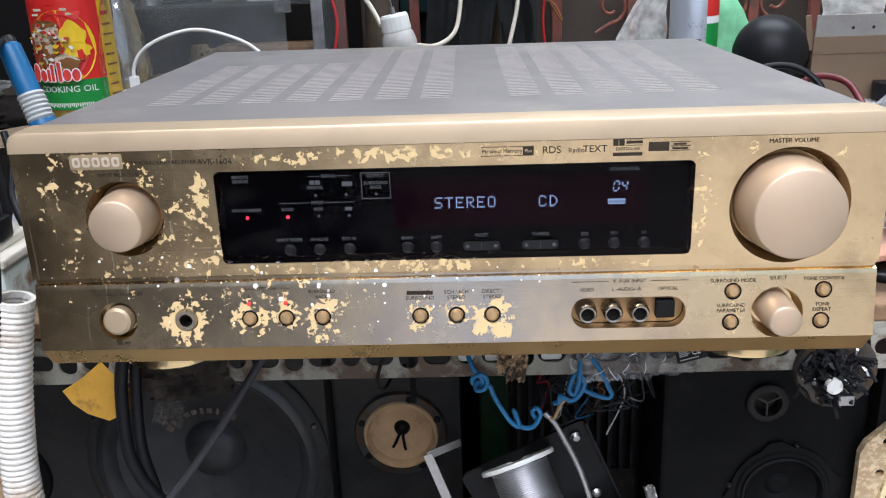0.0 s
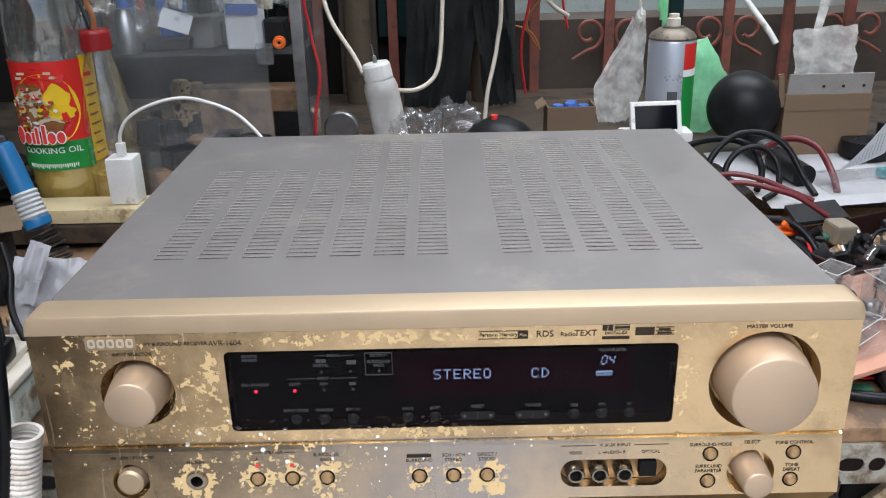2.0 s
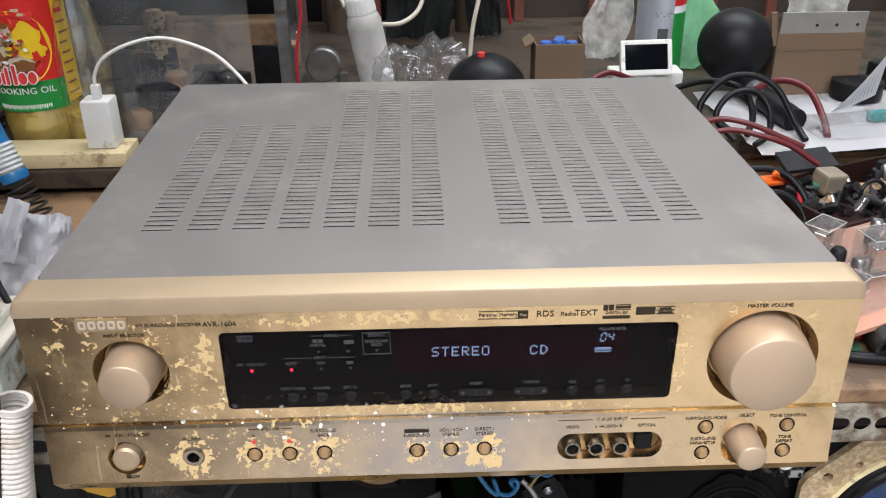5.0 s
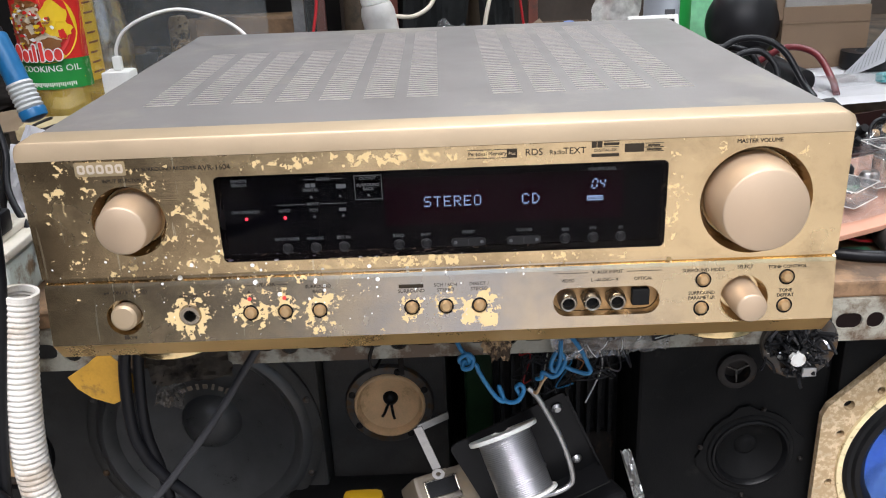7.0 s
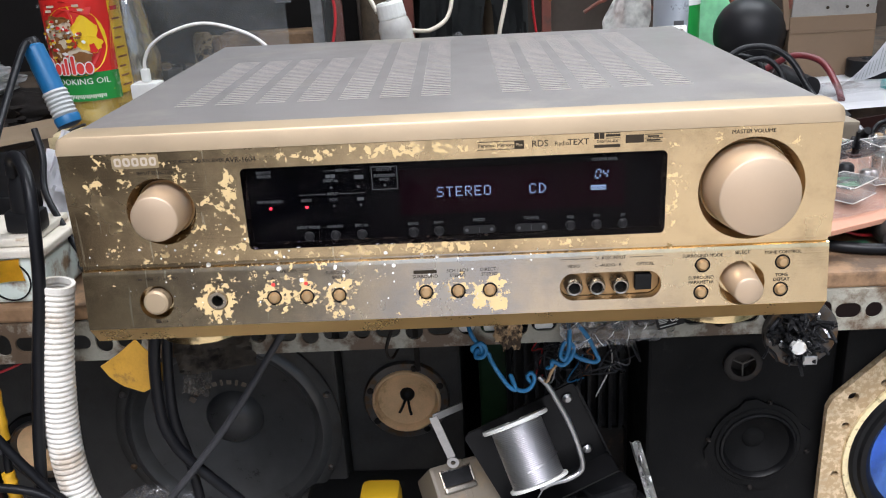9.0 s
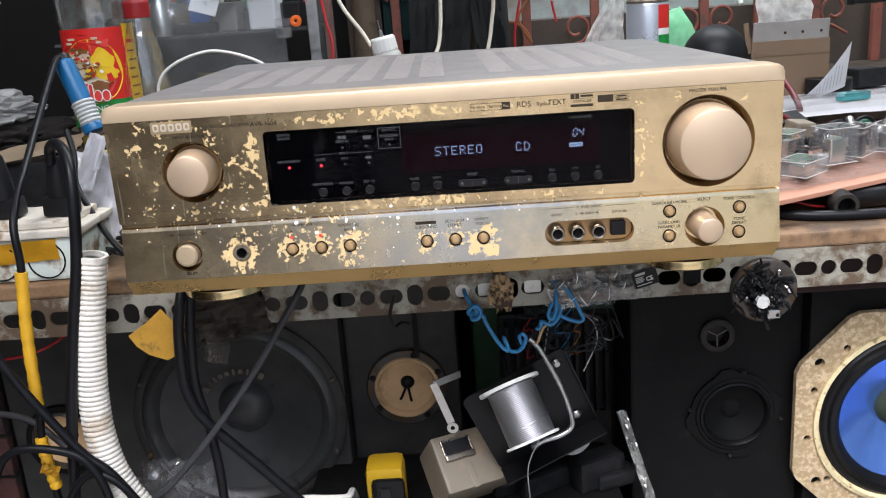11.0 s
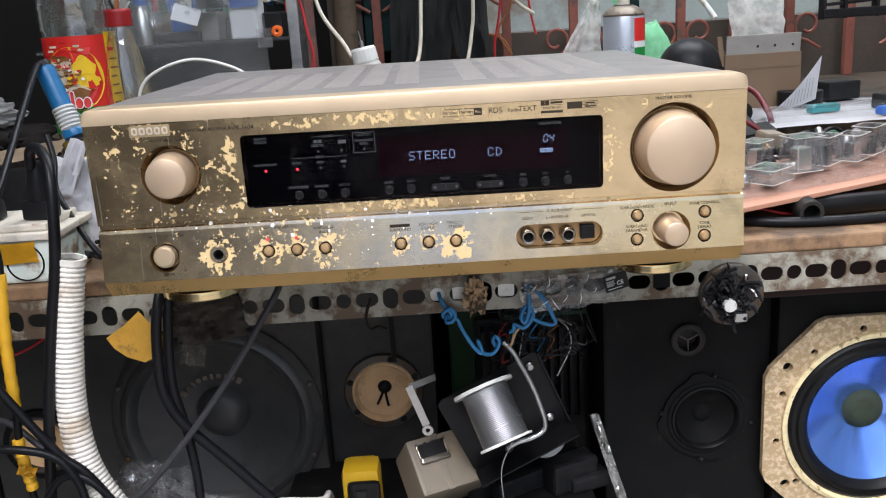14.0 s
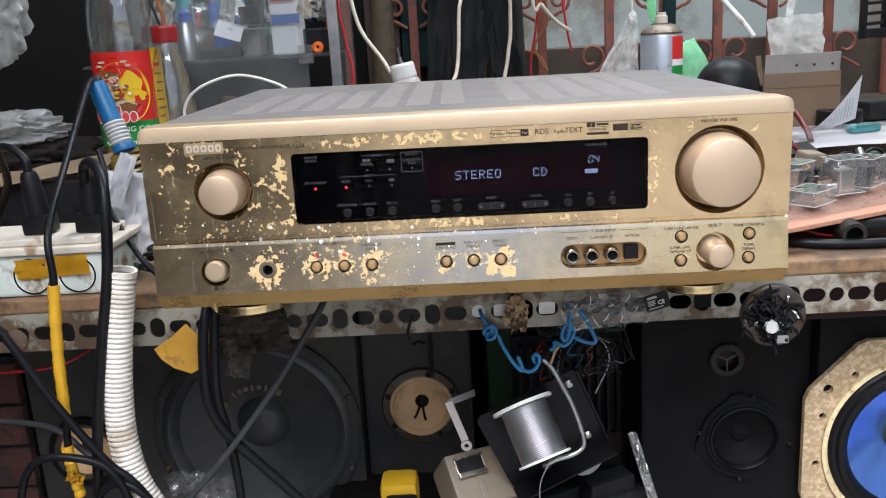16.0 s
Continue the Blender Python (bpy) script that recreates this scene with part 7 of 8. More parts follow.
def left_back():
    t = thing("power_bank", (-0.355, 0.425, SH), "pale yellow plastic power strip on the shelf", "power strip")
    part("case", box(-0.420, -0.290, 0.403, 0.447, SH, 0.8605, 0.003), M["pale_yellow"], t, "", True)
    t = thing("phone_charger", (-0.315, 0.425, 0.8607), "white phone charger standing upright with its cable plugged in", "charger")
    part("charger_body", box(-0.3290, -0.3010, 0.414, 0.440, 0.8607, 0.9075, 0.003), M["white_plastic"], t, "", True)
    part("connector", box(-0.3185, -0.3105, 0.422, 0.430, 0.9076, 0.921, 0.0015), M["white_plastic"], t)
    cable("charging_cable", [(-0.3145, 0.426, 0.918), (-0.313, 0.426, 0.930), (-0.304, 0.427, 0.944), (-0.285, 0.428, 0.955), (-0.258, 0.430, 0.962), (-0.235, 0.432, 0.960), (-0.205, 0.428, 0.950), (-0.185, 0.42, 0.937), (-0.165, 0.41, 0.915), (-0.14, 0.40, 0.87)], 0.0017, "cable_white", "white charging cable arching over to the receiver", "cable")
    # clear-fronted parts cabinet behind
    t = thing("parts_cabinet", (-0.28, 0.66, SH), "clear acrylic-fronted parts cabinet full of bits", "cabinet")
    part("front_sheet", box(-0.42, -0.196, 0.588, 0.591, SH, 1.35), M["acrylic"], t, "slightly milky clear acrylic front")
    part("corner_post", box(-0.1680, -0.1540, 0.597, 0.606, SH, 1.35, 0.001), M["steel"], t, "aluminium corner post")
    part("inner_shelf", box(-0.50, -0.158, 0.607, 0.80, 0.9735, 0.9775, 0.001), M["acrylic"], t)
    part("side_sheet", box(-0.1600, -0.1580, 0.607, 0.80, SH, 1.35), M["acrylic"], t)
    part("tape_patch", box(-0.207, -0.188, 0.586, 0.5878, 0.966, 0.990), M["film"], t)
    z = 0.9777
    bits = [("medicine_box", -0.245, -0.207, 0.62, 0.65, 1.07, "paper", "white cardboard pill box with a blue band"), ("blue_packet", -0.335, -0.300, 0.66, 0.70, 1.035, "blue_plastic", "blue plastic packet"), ("white_packet", -0.300, -0.262, 0.64, 0.68, 1.015, "cardboard_grey", "folded white packet"),
            ("green_packet", -0.275, -0.235, 0.71, 0.74, 1.06, "green_bag", "pale green packet"), ("black_part", -0.205, -0.178, 0.63, 0.66, 1.01, "dark_parts", "black plastic part"), ("black_part", -0.345, -0.29, 0.62, 0.65, 0.992, "dark_parts", "black plastic part"),
            ("silver_part", -0.262, -0.246, 0.66, 0.69, 1.005, "steel", "silver metal part"), ("black_case", -0.200, -0.165, 0.68, 0.72, 1.05, "dark_parts", "dark plastic case"), ("black_case", -0.235, -0.17, 0.73, 0.78, 1.03, "dark_parts", "black plastic case"), ("brown_box", -0.42, -0.34, 0.70, 0.76, 1.02, "cardboard", "brown cardboard box")]
    for k, (nm, x0, x1, y0, y1, z1, c, lb) in enumerate(bits):
        b = solo(nm, box(x0, x1, y0, y1, z, z1, 0.003, pose(0, 0, 0, 0, 0, (k * 37) % 24 - 12)), M[c], lb + " on the cabinet shelf", nm.split("_")[1])
    mb = [o for o in bpy.data.objects if o.name == "medicine_box"][0]
    mb["base_at"] = (0, 0, 0)
    for z0, z1, c in ((1.018, 1.030, "blue_plastic"), (1.047, 1.053, "label_red")):
        part("print_band", box(-0.2445, -0.2055, 0.6150, 0.6160, z0, z1, 0, pose(0, 0, 0, 0, 0, -12)), M[c], mb)
    for k, (x, y, z, sx, sz, s) in enumerate(((-0.315, 0.63, 1.03, 0.07, 0.05, 1.0), (-0.26, 0.64, 1.045, 0.05, 0.06, 4.0), (-0.365, 0.64, 1.02, 0.06, 0.07, 6.0))):
        solo("clear_packet", crumple(14, 12, sx, sz, 0.012, pose(x, y - 0.012, z, 78, 10 * k - 8, 0), s, 8), M["film"], "crumpled clear plastic packet on the cabinet shelf", "packet", "clear packets", smooth=True)
    rnd = random.Random(41)
    hues = ("white_plastic", "teal", "blue_plastic", "cardboard_grey", "green_bag", "red_paint", "paper", "dark_parts", "clear", "lid_cream", "dark_green", "steel")
    for k in range(46):
        x, y, w = rnd.uniform(-0.40, -0.165), rnd.uniform(0.62, 0.79), rnd.uniform(0.008, 0.022)
        h = rnd.uniform(0.015, 0.045) * (1.6 if y > 0.7 else 1.0)
        if k % 3 == 0:
            bm = crumple(10, 12, w * 2, h, 0.008, pose(x, y, z + h * 0.55, rnd.uniform(60, 88), rnd.uniform(-25, 25), rnd.uniform(-20, 20)), k * 0.7, 8)
        elif k % 3 == 1:
            bm = box(x - w * 0.6, x + w * 0.6, y - 0.008, y + 0.008, z, z + h, 0.002, pose(0, 0, 0, 0, 0, rnd.uniform(-40, 40)))
        else:
            bm = lathe([(0, z), (w * 0.45, z), (w * 0.5, z + 0.002), (w * 0.5, z + h * 0.8), (w * 0.3, z + h), (0, z + h)], Matrix.Translation((x, y, 0)), 18)
        solo("small_oddment", bm, M[hues[k % len(hues)]], "small coloured plastic oddment on the cabinet shelf", "oddment", "oddments in the cabinet", smooth=True)
    solo("white_card", box(-0.318, -0.283, 0.612, 0.614, 1.002, 1.024, 0, pose(0, 0, 0, -20, 18, 0)), M["paper"], "white card leaning in the cabinet", "card")
    solo("lime_clip", blob((-0.281, 0.625, 0.986), (0.014, 0.008, 0.0082), 0.5, 2.0, 1.0, 3, z), M["lime"], "lime green plastic clip on the cabinet shelf", "clip", smooth=True)
    t = thing("toothed_pulley", (-0.186, 0.620, 0.985), "small toothed orange wheel on a black spindle", "wheel")
    part("wheel", lathe([(0.002, 0.003), (0.0045, 0.004), (0.006, 0.003), (0.0072, 0.003), (0.0075, -0.003), (0.002, -0.003)], facing(-0.186, 0.620, 0.9853), 14, True), M["orange"], t)
    part("spindle", lathe([(0, 0.002), (0.0025, 0.002), (0.0025, -0.012), (0, -0.012)], facing(-0.186, 0.620, 0.9853), 12), M["black"], t)
    solo("red_button", lathe([(0, 0.014), (0.005, 0.014), (0.006, 0), (0, 0)], Matrix.Translation((-0.168, 0.625, 1.008)), 14), M["red_paint"], "red plastic button cap", "button", smooth=True)
    for k, (x, y, h, r, c) in enumerate(((-0.375, 0.70, 0.07, 0.018, "clear"), (-0.325, 0.74, 0.09, 0.02, "white_plastic"), (-0.265, 0.735, 0.06, 0.014, "clear"), (-0.225, 0.69, 0.05, 0.016, "clear"), (-0.36, 0.62, 0.05, 0.013, "steel"), (-0.19, 0.73, 0.06, 0.013, "dark_green"))):
        solo("small_jar", lathe([(0, 0.9777), (r, 0.9777), (r, 0.9777 + h * 0.8), (r * 0.7, 0.9777 + h * 0.9), (r * 0.7, 0.9777 + h), (0, 0.9777 + h)], Matrix.Translation((x, y, 0)), 20), M[c], "small plastic jar on the cabinet shelf", "jar", "jars in the cabinet", smooth=True)
    # junk behind the acrylic, below its shelf
    rnd = random.Random(11)
    cols = ("dark_parts", "dark_parts", "steel", "clear", "wood", "dark_parts", "dark_basket", "wood", "clear", "blue_plastic", "dark_parts", "rag", "dark_parts")
    for k in range(64):
        x, y, s = rnd.uniform(-0.40, -0.17), rnd.uniform(0.52 if k % 3 else 0.61, 0.78), rnd.uniform(0.008, 0.020)
        x = x if y > 0.6 else rnd.uniform(-0.31, -0.20)
        zz = SH + 0.0002
        h = s * rnd.uniform(0.8, 3.4)
        if k % 2:
            bm = lathe([(0, zz), (s * 0.7, zz), (s * 0.7, zz + h), (s * 0.5, zz + h * 1.1), (0, zz + h * 1.1)], Matrix.Translation((x, y, 0)), 14)
        else:
            bm = box(x - s, x + s, y - s, y + s, zz, zz + h, 0.0012, pose(0, 0, 0, 0, 0, rnd.uniform(0, 90)))
        solo("component", bm, M[cols[k % len(cols)]], "small salvaged electronic part on the shelf", "component", "salvaged parts on the shelf", smooth=True)
    solo("clear_tub", carve(box(-0.31, -0.235, 0.47, 0.55, SH, 0.900, 0.006), [box(-0.308, -0.237, 0.472, 0.548, SH + 0.002, 0.91, 0.005)]), M["clear"], "clear plastic tub of small parts", "tub")
    solo("wooden_block", box(-0.30, -0.175, 0.66, 0.70, SH, 0.925, 0.004), M["wood"], "worn wooden block inside the cabinet", "block")
    # left: bags and rags in the dark
    for nm, c, sz, s, mt, lb in (("plastic_bag", (-0.560, 0.50, 1.045), (0.045, 0.02, 0.055), 2.0, "grey_bag", "grey plastic bag hanging in the dark corner"), ("plastic_bag", (-0.545, 0.46, 0.912), (0.075, 0.05, 0.022), 6.0, "grey_bag", "crumpled grey plastic bag on the heap"),
                             ("dark_rag", (-0.52, 0.47, 0.872), (0.08, 0.05, 0.03), 9.0, "dark_cloth", "dark grimy rag heaped on the shelf")):
        solo(nm, blob(c, sz, 0.36, 2.0, s, 5, SH if c[2] < 1 else None), M[mt], lb, nm.split("_")[1] if "bag" in nm else "rag", smooth=True)
    cable("bag_string", [(-0.545, 0.50, 1.10), (-0.55, 0.52, 1.3), (-0.56, 0.55, 1.8), (-0.57, 0.6, 2.75)], 0.002, "cable_cream", "string from which the bag hangs", "string")
    solo("cardboard_sheet", crumple(16, 8, 0.16, 0.05, 0.004, pose(-0.455, 0.33, 0.868, 10, -6, 10), 2.0, 5), M["light_board"], "bent brown cardboard sheet", "cardboard", smooth=True)
    solo("cardboard_prop", box(-0.53, -0.40, 0.315, 0.355, 0.7995, 0.862, 0.003), M["dark_parts"], "dark plastic housing under the cardboard", "housing")
    for k in range(22):
        x, y, s = rnd.uniform(-0.50, -0.25), rnd.uniform(0.21, 0.36), rnd.uniform(0.004, 0.011)
        solo("component", box(x - s, x + s, y - s, y + s, 0.7993, 0.7995 + s * rnd.uniform(1, 3.2), 0.001, pose(0, 0, 0, 0, 0, rnd.uniform(0, 90))), M[("dark_parts", "steel", "dark_parts", "rag")[k % 4]], "small dark salvaged part on the bench", "component", "salvaged parts on the bench")
    solo("computer_mouse", blob((-0.262, 0.345, 0.812), (0.018, 0.03, 0.0125), 0.05, 1.0, 1.0, 3, 0.7995), M["black"], "black oval plastic case on the bench", "case", smooth=True)


left_back()


def middle_back():
    t = thing("flux_bottle", (-0.072, 0.635, SH), "milky squeeze bottle with a white cap and needle", "bottle")
    m = pose(-0.058, 0.635, SH, 0, -10, 0)
    part("bottle_body", lathe([(0, 0), (0.019, 0), (0.0205, 0.003), (0.0205, 0.082), (0.0185, 0.090), (0.0155, 0.094), (0, 0.094)], m, 32), M["translucent"], t, "", True)
    part("cap", lathe([(0, 0.093), (0.0170, 0.093), (0.0175, 0.095), (0.0168, 0.110), (0.0150, 0.113), (0, 0.113)], m, 18), M["white_plastic"], t, "white cap", False)
    part("needle", lathe([(0, 0.112), (0.003, 0.112), (0.0025, 0.121), (0.0008, 0.122), (0.0008, 0.135), (0, 0.135)], m, 10), M["steel"], t, "", True)
    t = thing("relay_part", (-0.125, 0.61, SH), "round metal pot on a small green circuit board", "component")
    part("board", box(-0.145, -0.085, 0.585, 0.635, SH, SH + 0.012, 0.002), M["pcb"], t)
    part("pot", lathe([(0, 0.012), (0.018, 0.012), (0.020, 0.010), (0.020, 0), (0, 0)], facing(-0.118, 0.602, 0.889), 28), M["steel"], t, "cream metal disc", True)
    part("pot_stem", box(-0.132, -0.124, 0.604, 0.612, SH + 0.0122, 0.889), M["steel"], t)
    part("coil", lathe([(0, 0.0125), (0.007, 0.0125), (0.007, 0.032), (0, 0.032)], Matrix.Translation((-0.098, 0.6, SH)), 14), M["steel"], t, "", True)
    solo("yellow_case", box(-0.052, -0.012, 0.50, 0.53, SH, 0.884, 0.004), M["yellow"], "yellow plastic case behind the receiver", "case")
    solo("plastic_crumple", blob((-0.035, 0.60, 0.878), (0.024, 0.02, 0.028), 0.4, 2.2, 2.0, 4, SH), M["film"], "crumpled clear plastic wrapper", "wrapper", smooth=True)
    solo("plastic_crumple", blob((0.012, 0.62, 0.880), (0.032, 0.02, 0.030), 0.4, 2.2, 5.0, 4, SH), M["film"], "crumpled clear plastic wrapper", "wrapper", smooth=True)
    t = thing("black_dome", (0.066, 0.585, SH), "black dome-shaped loudspeaker magnet on the shelf", "magnet")
    part("dome", lathe([(0, 0.054), (0.014, 0.053), (0.030, 0.045), (0.042, 0.031), (0.047, 0.014), (0.047, 0), (0, 0)], Matrix.Translation((0.066, 0.585, SH)), 40), M["black"], t, "", True)
    part("red_stub", lathe([(0, 0.058), (0.004, 0.058), (0.004, 0.052), (0, 0.052)], Matrix.Translation((0.060, 0.580, SH)), 12), M["red_paint"], t)
    solo("dark_block", box(0.118, 0.186, 0.588, 0.632, SH, 0.8575, 0.002), M["dark_parts"], "dark metal block under the small box", "block")
    t = thing("cardboard_box", (0.150, 0.61, 0.8578), "small open cardboard box holding blue-capped cells", "box")
    part("box_body", carve(box(0.122, 0.178, 0.590, 0.632, 0.8578, 0.908, 0.0005), [box(0.1235, 0.1765, 0.5915, 0.6305, 0.86, 0.92)]), M["cardboard"], t)
    part("flap", box(0.110, 0.1215, 0.592, 0.630, 0.9075, 0.9090, 0, pose(0, 0, 0, 0, -35, 0)), M["cardboard"], t)
    for x, y in ((0.136, 0.605), (0.151, 0.612), (0.165, 0.603), (0.154, 0.622)):
        part("battery_cell", lathe([(0, 0.0), (0.007, 0.0), (0.007, 0.046), (0.006, 0.048), (0, 0.048)], Matrix.Translation((x, y, 0.8602)), 16), M["blue_plastic"], t, "blue-capped cell", True)
    t = thing("white_meter", (0.24, 0.56, SH), "white plastic panel meter with a dark screen", "meter")
    m = pose(0.239, 0.556, 0.900, -22, 0, 3)
    fr = carve(box(-0.029, 0.029, -0.004, 0.004, -0.0195, 0.0195, 0.002, None), [box(-0.024, 0.024, -0.01, -0.0015, -0.013, 0.0145, 0.001, None)])
    bmesh.ops.transform(fr, matrix=m, verts=fr.verts)
    part("frame", fr, M["white_plastic"], t)
    sc = box(-0.0238, 0.0238, -0.0014, 0.000, -0.0128, 0.0143, 0, None)
    bmesh.ops.transform(sc, matrix=m @ Matrix.Translation((0, -0.0005, 0)), verts=sc.verts)
    part("screen", sc, M["window"], t, "dark glass screen")
    part("base", join(box(0.205, 0.285, 0.562, 0.595, SH, 0.882, 0.003), box(0.225, 0.250, 0.545, 0.562, SH, 0.880, 0.003)), M["white_plastic"], t, "white plastic base")
    solo("barrel_plug", join(lathe([(0, 0), (0.006, 0), (0.006, 0.004), (0.008, 0.005), (0.008, 0.022), (0.006, 0.024), (0.006, 0.034), (0, 0.034)], pose(0.222, 0.500, 0.874, 0, 90, -12), 18), box(0.238, 0.252, 0.488, 0.508, SH, 0.867, 0.001)), M["black"], "black barrel plug with a ribbed sleeve", "plug", smooth=True)


middle_back()


def right_back():
    cx, cy, r = 0.2735, 0.640, 0.0275
    t = thing("spray_can", (cx, cy, SH), "silver spray can with a red, white and green stripe", "spray can")
    part("can_body", lathe([(0, SH), (0.026, SH), (r, SH + 0.003), (r, 0.9735), (0.0265, 0.9755), (0, 0.9755)], Matrix.Translation((cx, cy, 0)), 40), M["can_silver"], t, "", True)
    part("shoulder", lathe([(0.0272, 0.9757), (0.0275, 0.978), (0.024, 0.983), (0.016, 0.988), (0.013, 0.9885), (0.013, 0.990), (0, 0.990)], Matrix.Translation((cx, cy, 0)), 40), M["grimy_metal"], t, "dull grimy shoulder", True)
    part("nozzle", lathe([(0, 0.9902), (0.008, 0.9902), (0.008, 0.999), (0.006, 1.000), (0.006, 1.004), (0, 1.004)], Matrix.Translation((cx, cy, 0)), 20), M["lid_cream"], t, "cream spray nozzle", True)
    bm = curved_label(cx, cy, r + 0.0002, 288, 348, 0.943, 0.9725, 14)
    part("red_field", bm, M["label_red"], t)
    part("green_field", curved_label(cx, cy, r + 0.0002, 288, 348, SH + 0.006, 0.9345, 14), M["label_green"], t)
    part("white_stripe", curved_label(cx, cy, r + 0.0003, 287, 349, 0.9348, 0.9427, 14), M["white_ink"], t)
    part("price_patch", curved_label(cx, cy, r + 0.0003, 252, 276, 0.905, 0.918, 8), M["cable_grey"], t, "dark blurred print")
    solo("green_straw", join(*[tube([(0.262 + 0.003 * k, 0.66, 1.005 - 0.01 * k), (0.259 + 0.003 * k, 0.66, 1.06), (0.252, 0.67, 1.13)], 0.0035, 8) for k in range(3)]), M["green_bag"], "green plastic strip above the spray can", "strip", smooth=True)
    bm = blob((0.330, 0.705, 0.905), (0.044, 0.014, 0.062), 0.16, 1.6, 3.0, 4, SH)
    for v in bm.verts:
        k = (v.co.z - SH) / 0.16
        v.co.x = 0.332 + (v.co.x - 0.330) * (1.15 - 0.75 * min(1, max(0, k))) - 0.01 * k
    solo("green_bag", bm, M["green_bag"], "pale green plastic bag with a knotted top", "plastic bag", smooth=True)
    # black bulb on its stem
    t = thing("rubber_bulb", (0.350, 0.595, SH), "large matte black rubber ball on a metal tube", "rubber bulb")
    bm = bmesh.new()
    bmesh.ops.create_uvsphere(bm, u_segments=48, v_segments=28, radius=0.0415)
    bmesh.ops.scale(bm, vec=(1, 1, 1.02), verts=bm.verts)
    bmesh.ops.translate(bm, verts=bm.verts, vec=(0.350, 0.595, 0.9015))
    part("ball", bm, M["ball"], t, "", True)
    part("stem", tube([(0.352, 0.585, 0.872), (0.358, 0.545, 0.866), (0.366, 0.49, 0.862), (0.372, 0.455, 0.860)], 0.0125, 18), M["black"], t, "black tube", True)
    part("metal_band", tube([(0.359, 0.540, 0.8655), (0.363, 0.512, 0.8635)], 0.0131, 18), M["steel"], t, "bright metal band", True)
    # carton
    t = thing("carton", (0.437, 0.61, SH), "open brown cardboard carton with a grey printed flap", "carton")
    part("carton_body", carve(box(0.3885, 0.4870, 0.572, 0.66, SH, 0.9195, 0.001), [box(0.3905, 0.485, 0.574, 0.658, SH + 0.003, 0.93)]), M["cardboard"], t)
    m = pose(0.4378, 0.5735, 0.9305, 6, 0, 0)
    f = box(-0.0475, 0.0475, -0.001, 0.001, -0.0125, 0.0125, 0.0004, None)
    bmesh.ops.transform(f, matrix=m, verts=f.verts)
    part("flap", f, M["cardboard_grey"], t, "grey printed flap")
    part("side_flap", box(0.381, 0.3875, 0.574, 0.577, 0.905, 0.943, 0.0004, pose(0, 0, 0, 0, -8, 0)), M["cardboard"], t)
    part("seam", box(0.389, 0.4865, 0.5708, 0.5716, 0.9010, 0.9022), M["cardboard"], t, "creased fold")
    for x in (0.430, 0.452, 0.475):
        part("flap_notch", lathe([(0, 0.0004), (0.0018, 0.0004), (0.0018, 0)], facing(x, 0.5722, 0.9285, 6), 10), M["print_dark"], t)
    solo("zip_bag", crumple(20, 20, 0.070, 0.060, 0.006, pose(0.4380, 0.60, 0.960, 84, -3, 0), 4.0, 6), M["bag"], "milky zip bag standing in the carton", "plastic bag", smooth=True)
    solo("plastic_strip", prism([(0.428, 0.98), (0.436, 0.98), (0.452, 1.06), (0.438, 1.06)], 0.002, Matrix.Translation((0, 0.615, 0))), M["bag"], "milky plastic strip rising out of the bag", "strip")
    bm = crumple(18, 30, 0.064, 0.125, 0.012, pose(0.219, 0.665, 0.934, 88, 0, 0), 8.0, 6)
    for v in bm.verts:
        up, down = min(1.0, max(0.0, (v.co.z - 0.915) / 0.08)), min(1.0, max(0.0, (0.915 - v.co.z) / 0.045))
        v.co.x = 0.217 + 0.022 * up - 0.006 * down + (v.co.x - 0.219) * (1 - 0.78 * up) * (1 - 0.5 * down)
    t = thing("hanging_bag", (0.207, 0.665, 0.965), "white plastic bag hanging from the grille", "plastic bag")
    part("bag_body", bm, M["bag"], t, "", True)
    part("knot", blob((0.2395, 0.664, 0.999), (0.006, 0.006, 0.009), 0.4, 2.0, 4.0, 3), M["bag"], t, "twisted knotted neck", True)
    # paper on the shelf, tape roll, curled sheet
    solo("paper_sheet", crumple(20, 12, 0.30, 0.20, 0.003, pose(0.46, 0.50, SH + 0.004, 0, 0, 4), 1.5, 3), M["paper"], "white paper sheet lying on the shelf", "paper", smooth=True)
    t = thing("tape_roll", (0.480, 0.555, SH + 0.006), "roll of black insulating tape with a dark core", "tape roll")
    part("tape", lathe([(0.014, 0), (0.027, 0), (0.0275, 0.001), (0.0275, 0.018), (0.027, 0.019), (0.014, 0.019)], Matrix.Translation((0.480, 0.555, SH + 0.0065)), 36, True), M["black"], t, "", True)
    part("core", lathe([(0.012, 0), (0.0138, 0), (0.0138, 0.0185), (0.012, 0.0185)], Matrix.Translation((0.480, 0.555, SH + 0.0065)), 30, True), M["cable_slate"], t, "", True)
    def curl(u, v, off=0.0):
        return (0.413 + 0.074 * u, 0.490 + 0.035 * u - 0.012 * v - off, 0.8530 + 0.010 * u * u + v * (0.004 + 0.050 * u ** 1.3))

    def strip_of(v0, v1, off, u0=0.0, u1=1.0, nv=3):
        bm = bmesh.new()
        rows = [[bm.verts.new(curl(u0 + (u1 - u0) * i / 16, v0 + (v1 - v0) * j / nv, off)) for j in range(nv + 1)] for i in range(17)]
        for a, b in zip(rows, rows[1:]):
            for k in range(nv):
                bm.faces.new((a[k], b[k], b[k + 1], a[k + 1]))
        bmesh.ops.solidify(bm, geom=bm.faces[:], thickness=0.0004)
        return bm
    t = thing("curled_sheet", (0.45, 0.50, 0.853), "curled white printed sheet lifting off the shelf", "paper")
    part("sheet", strip_of(0, 1, 0, nv=6), M["paper"], t, "", True)
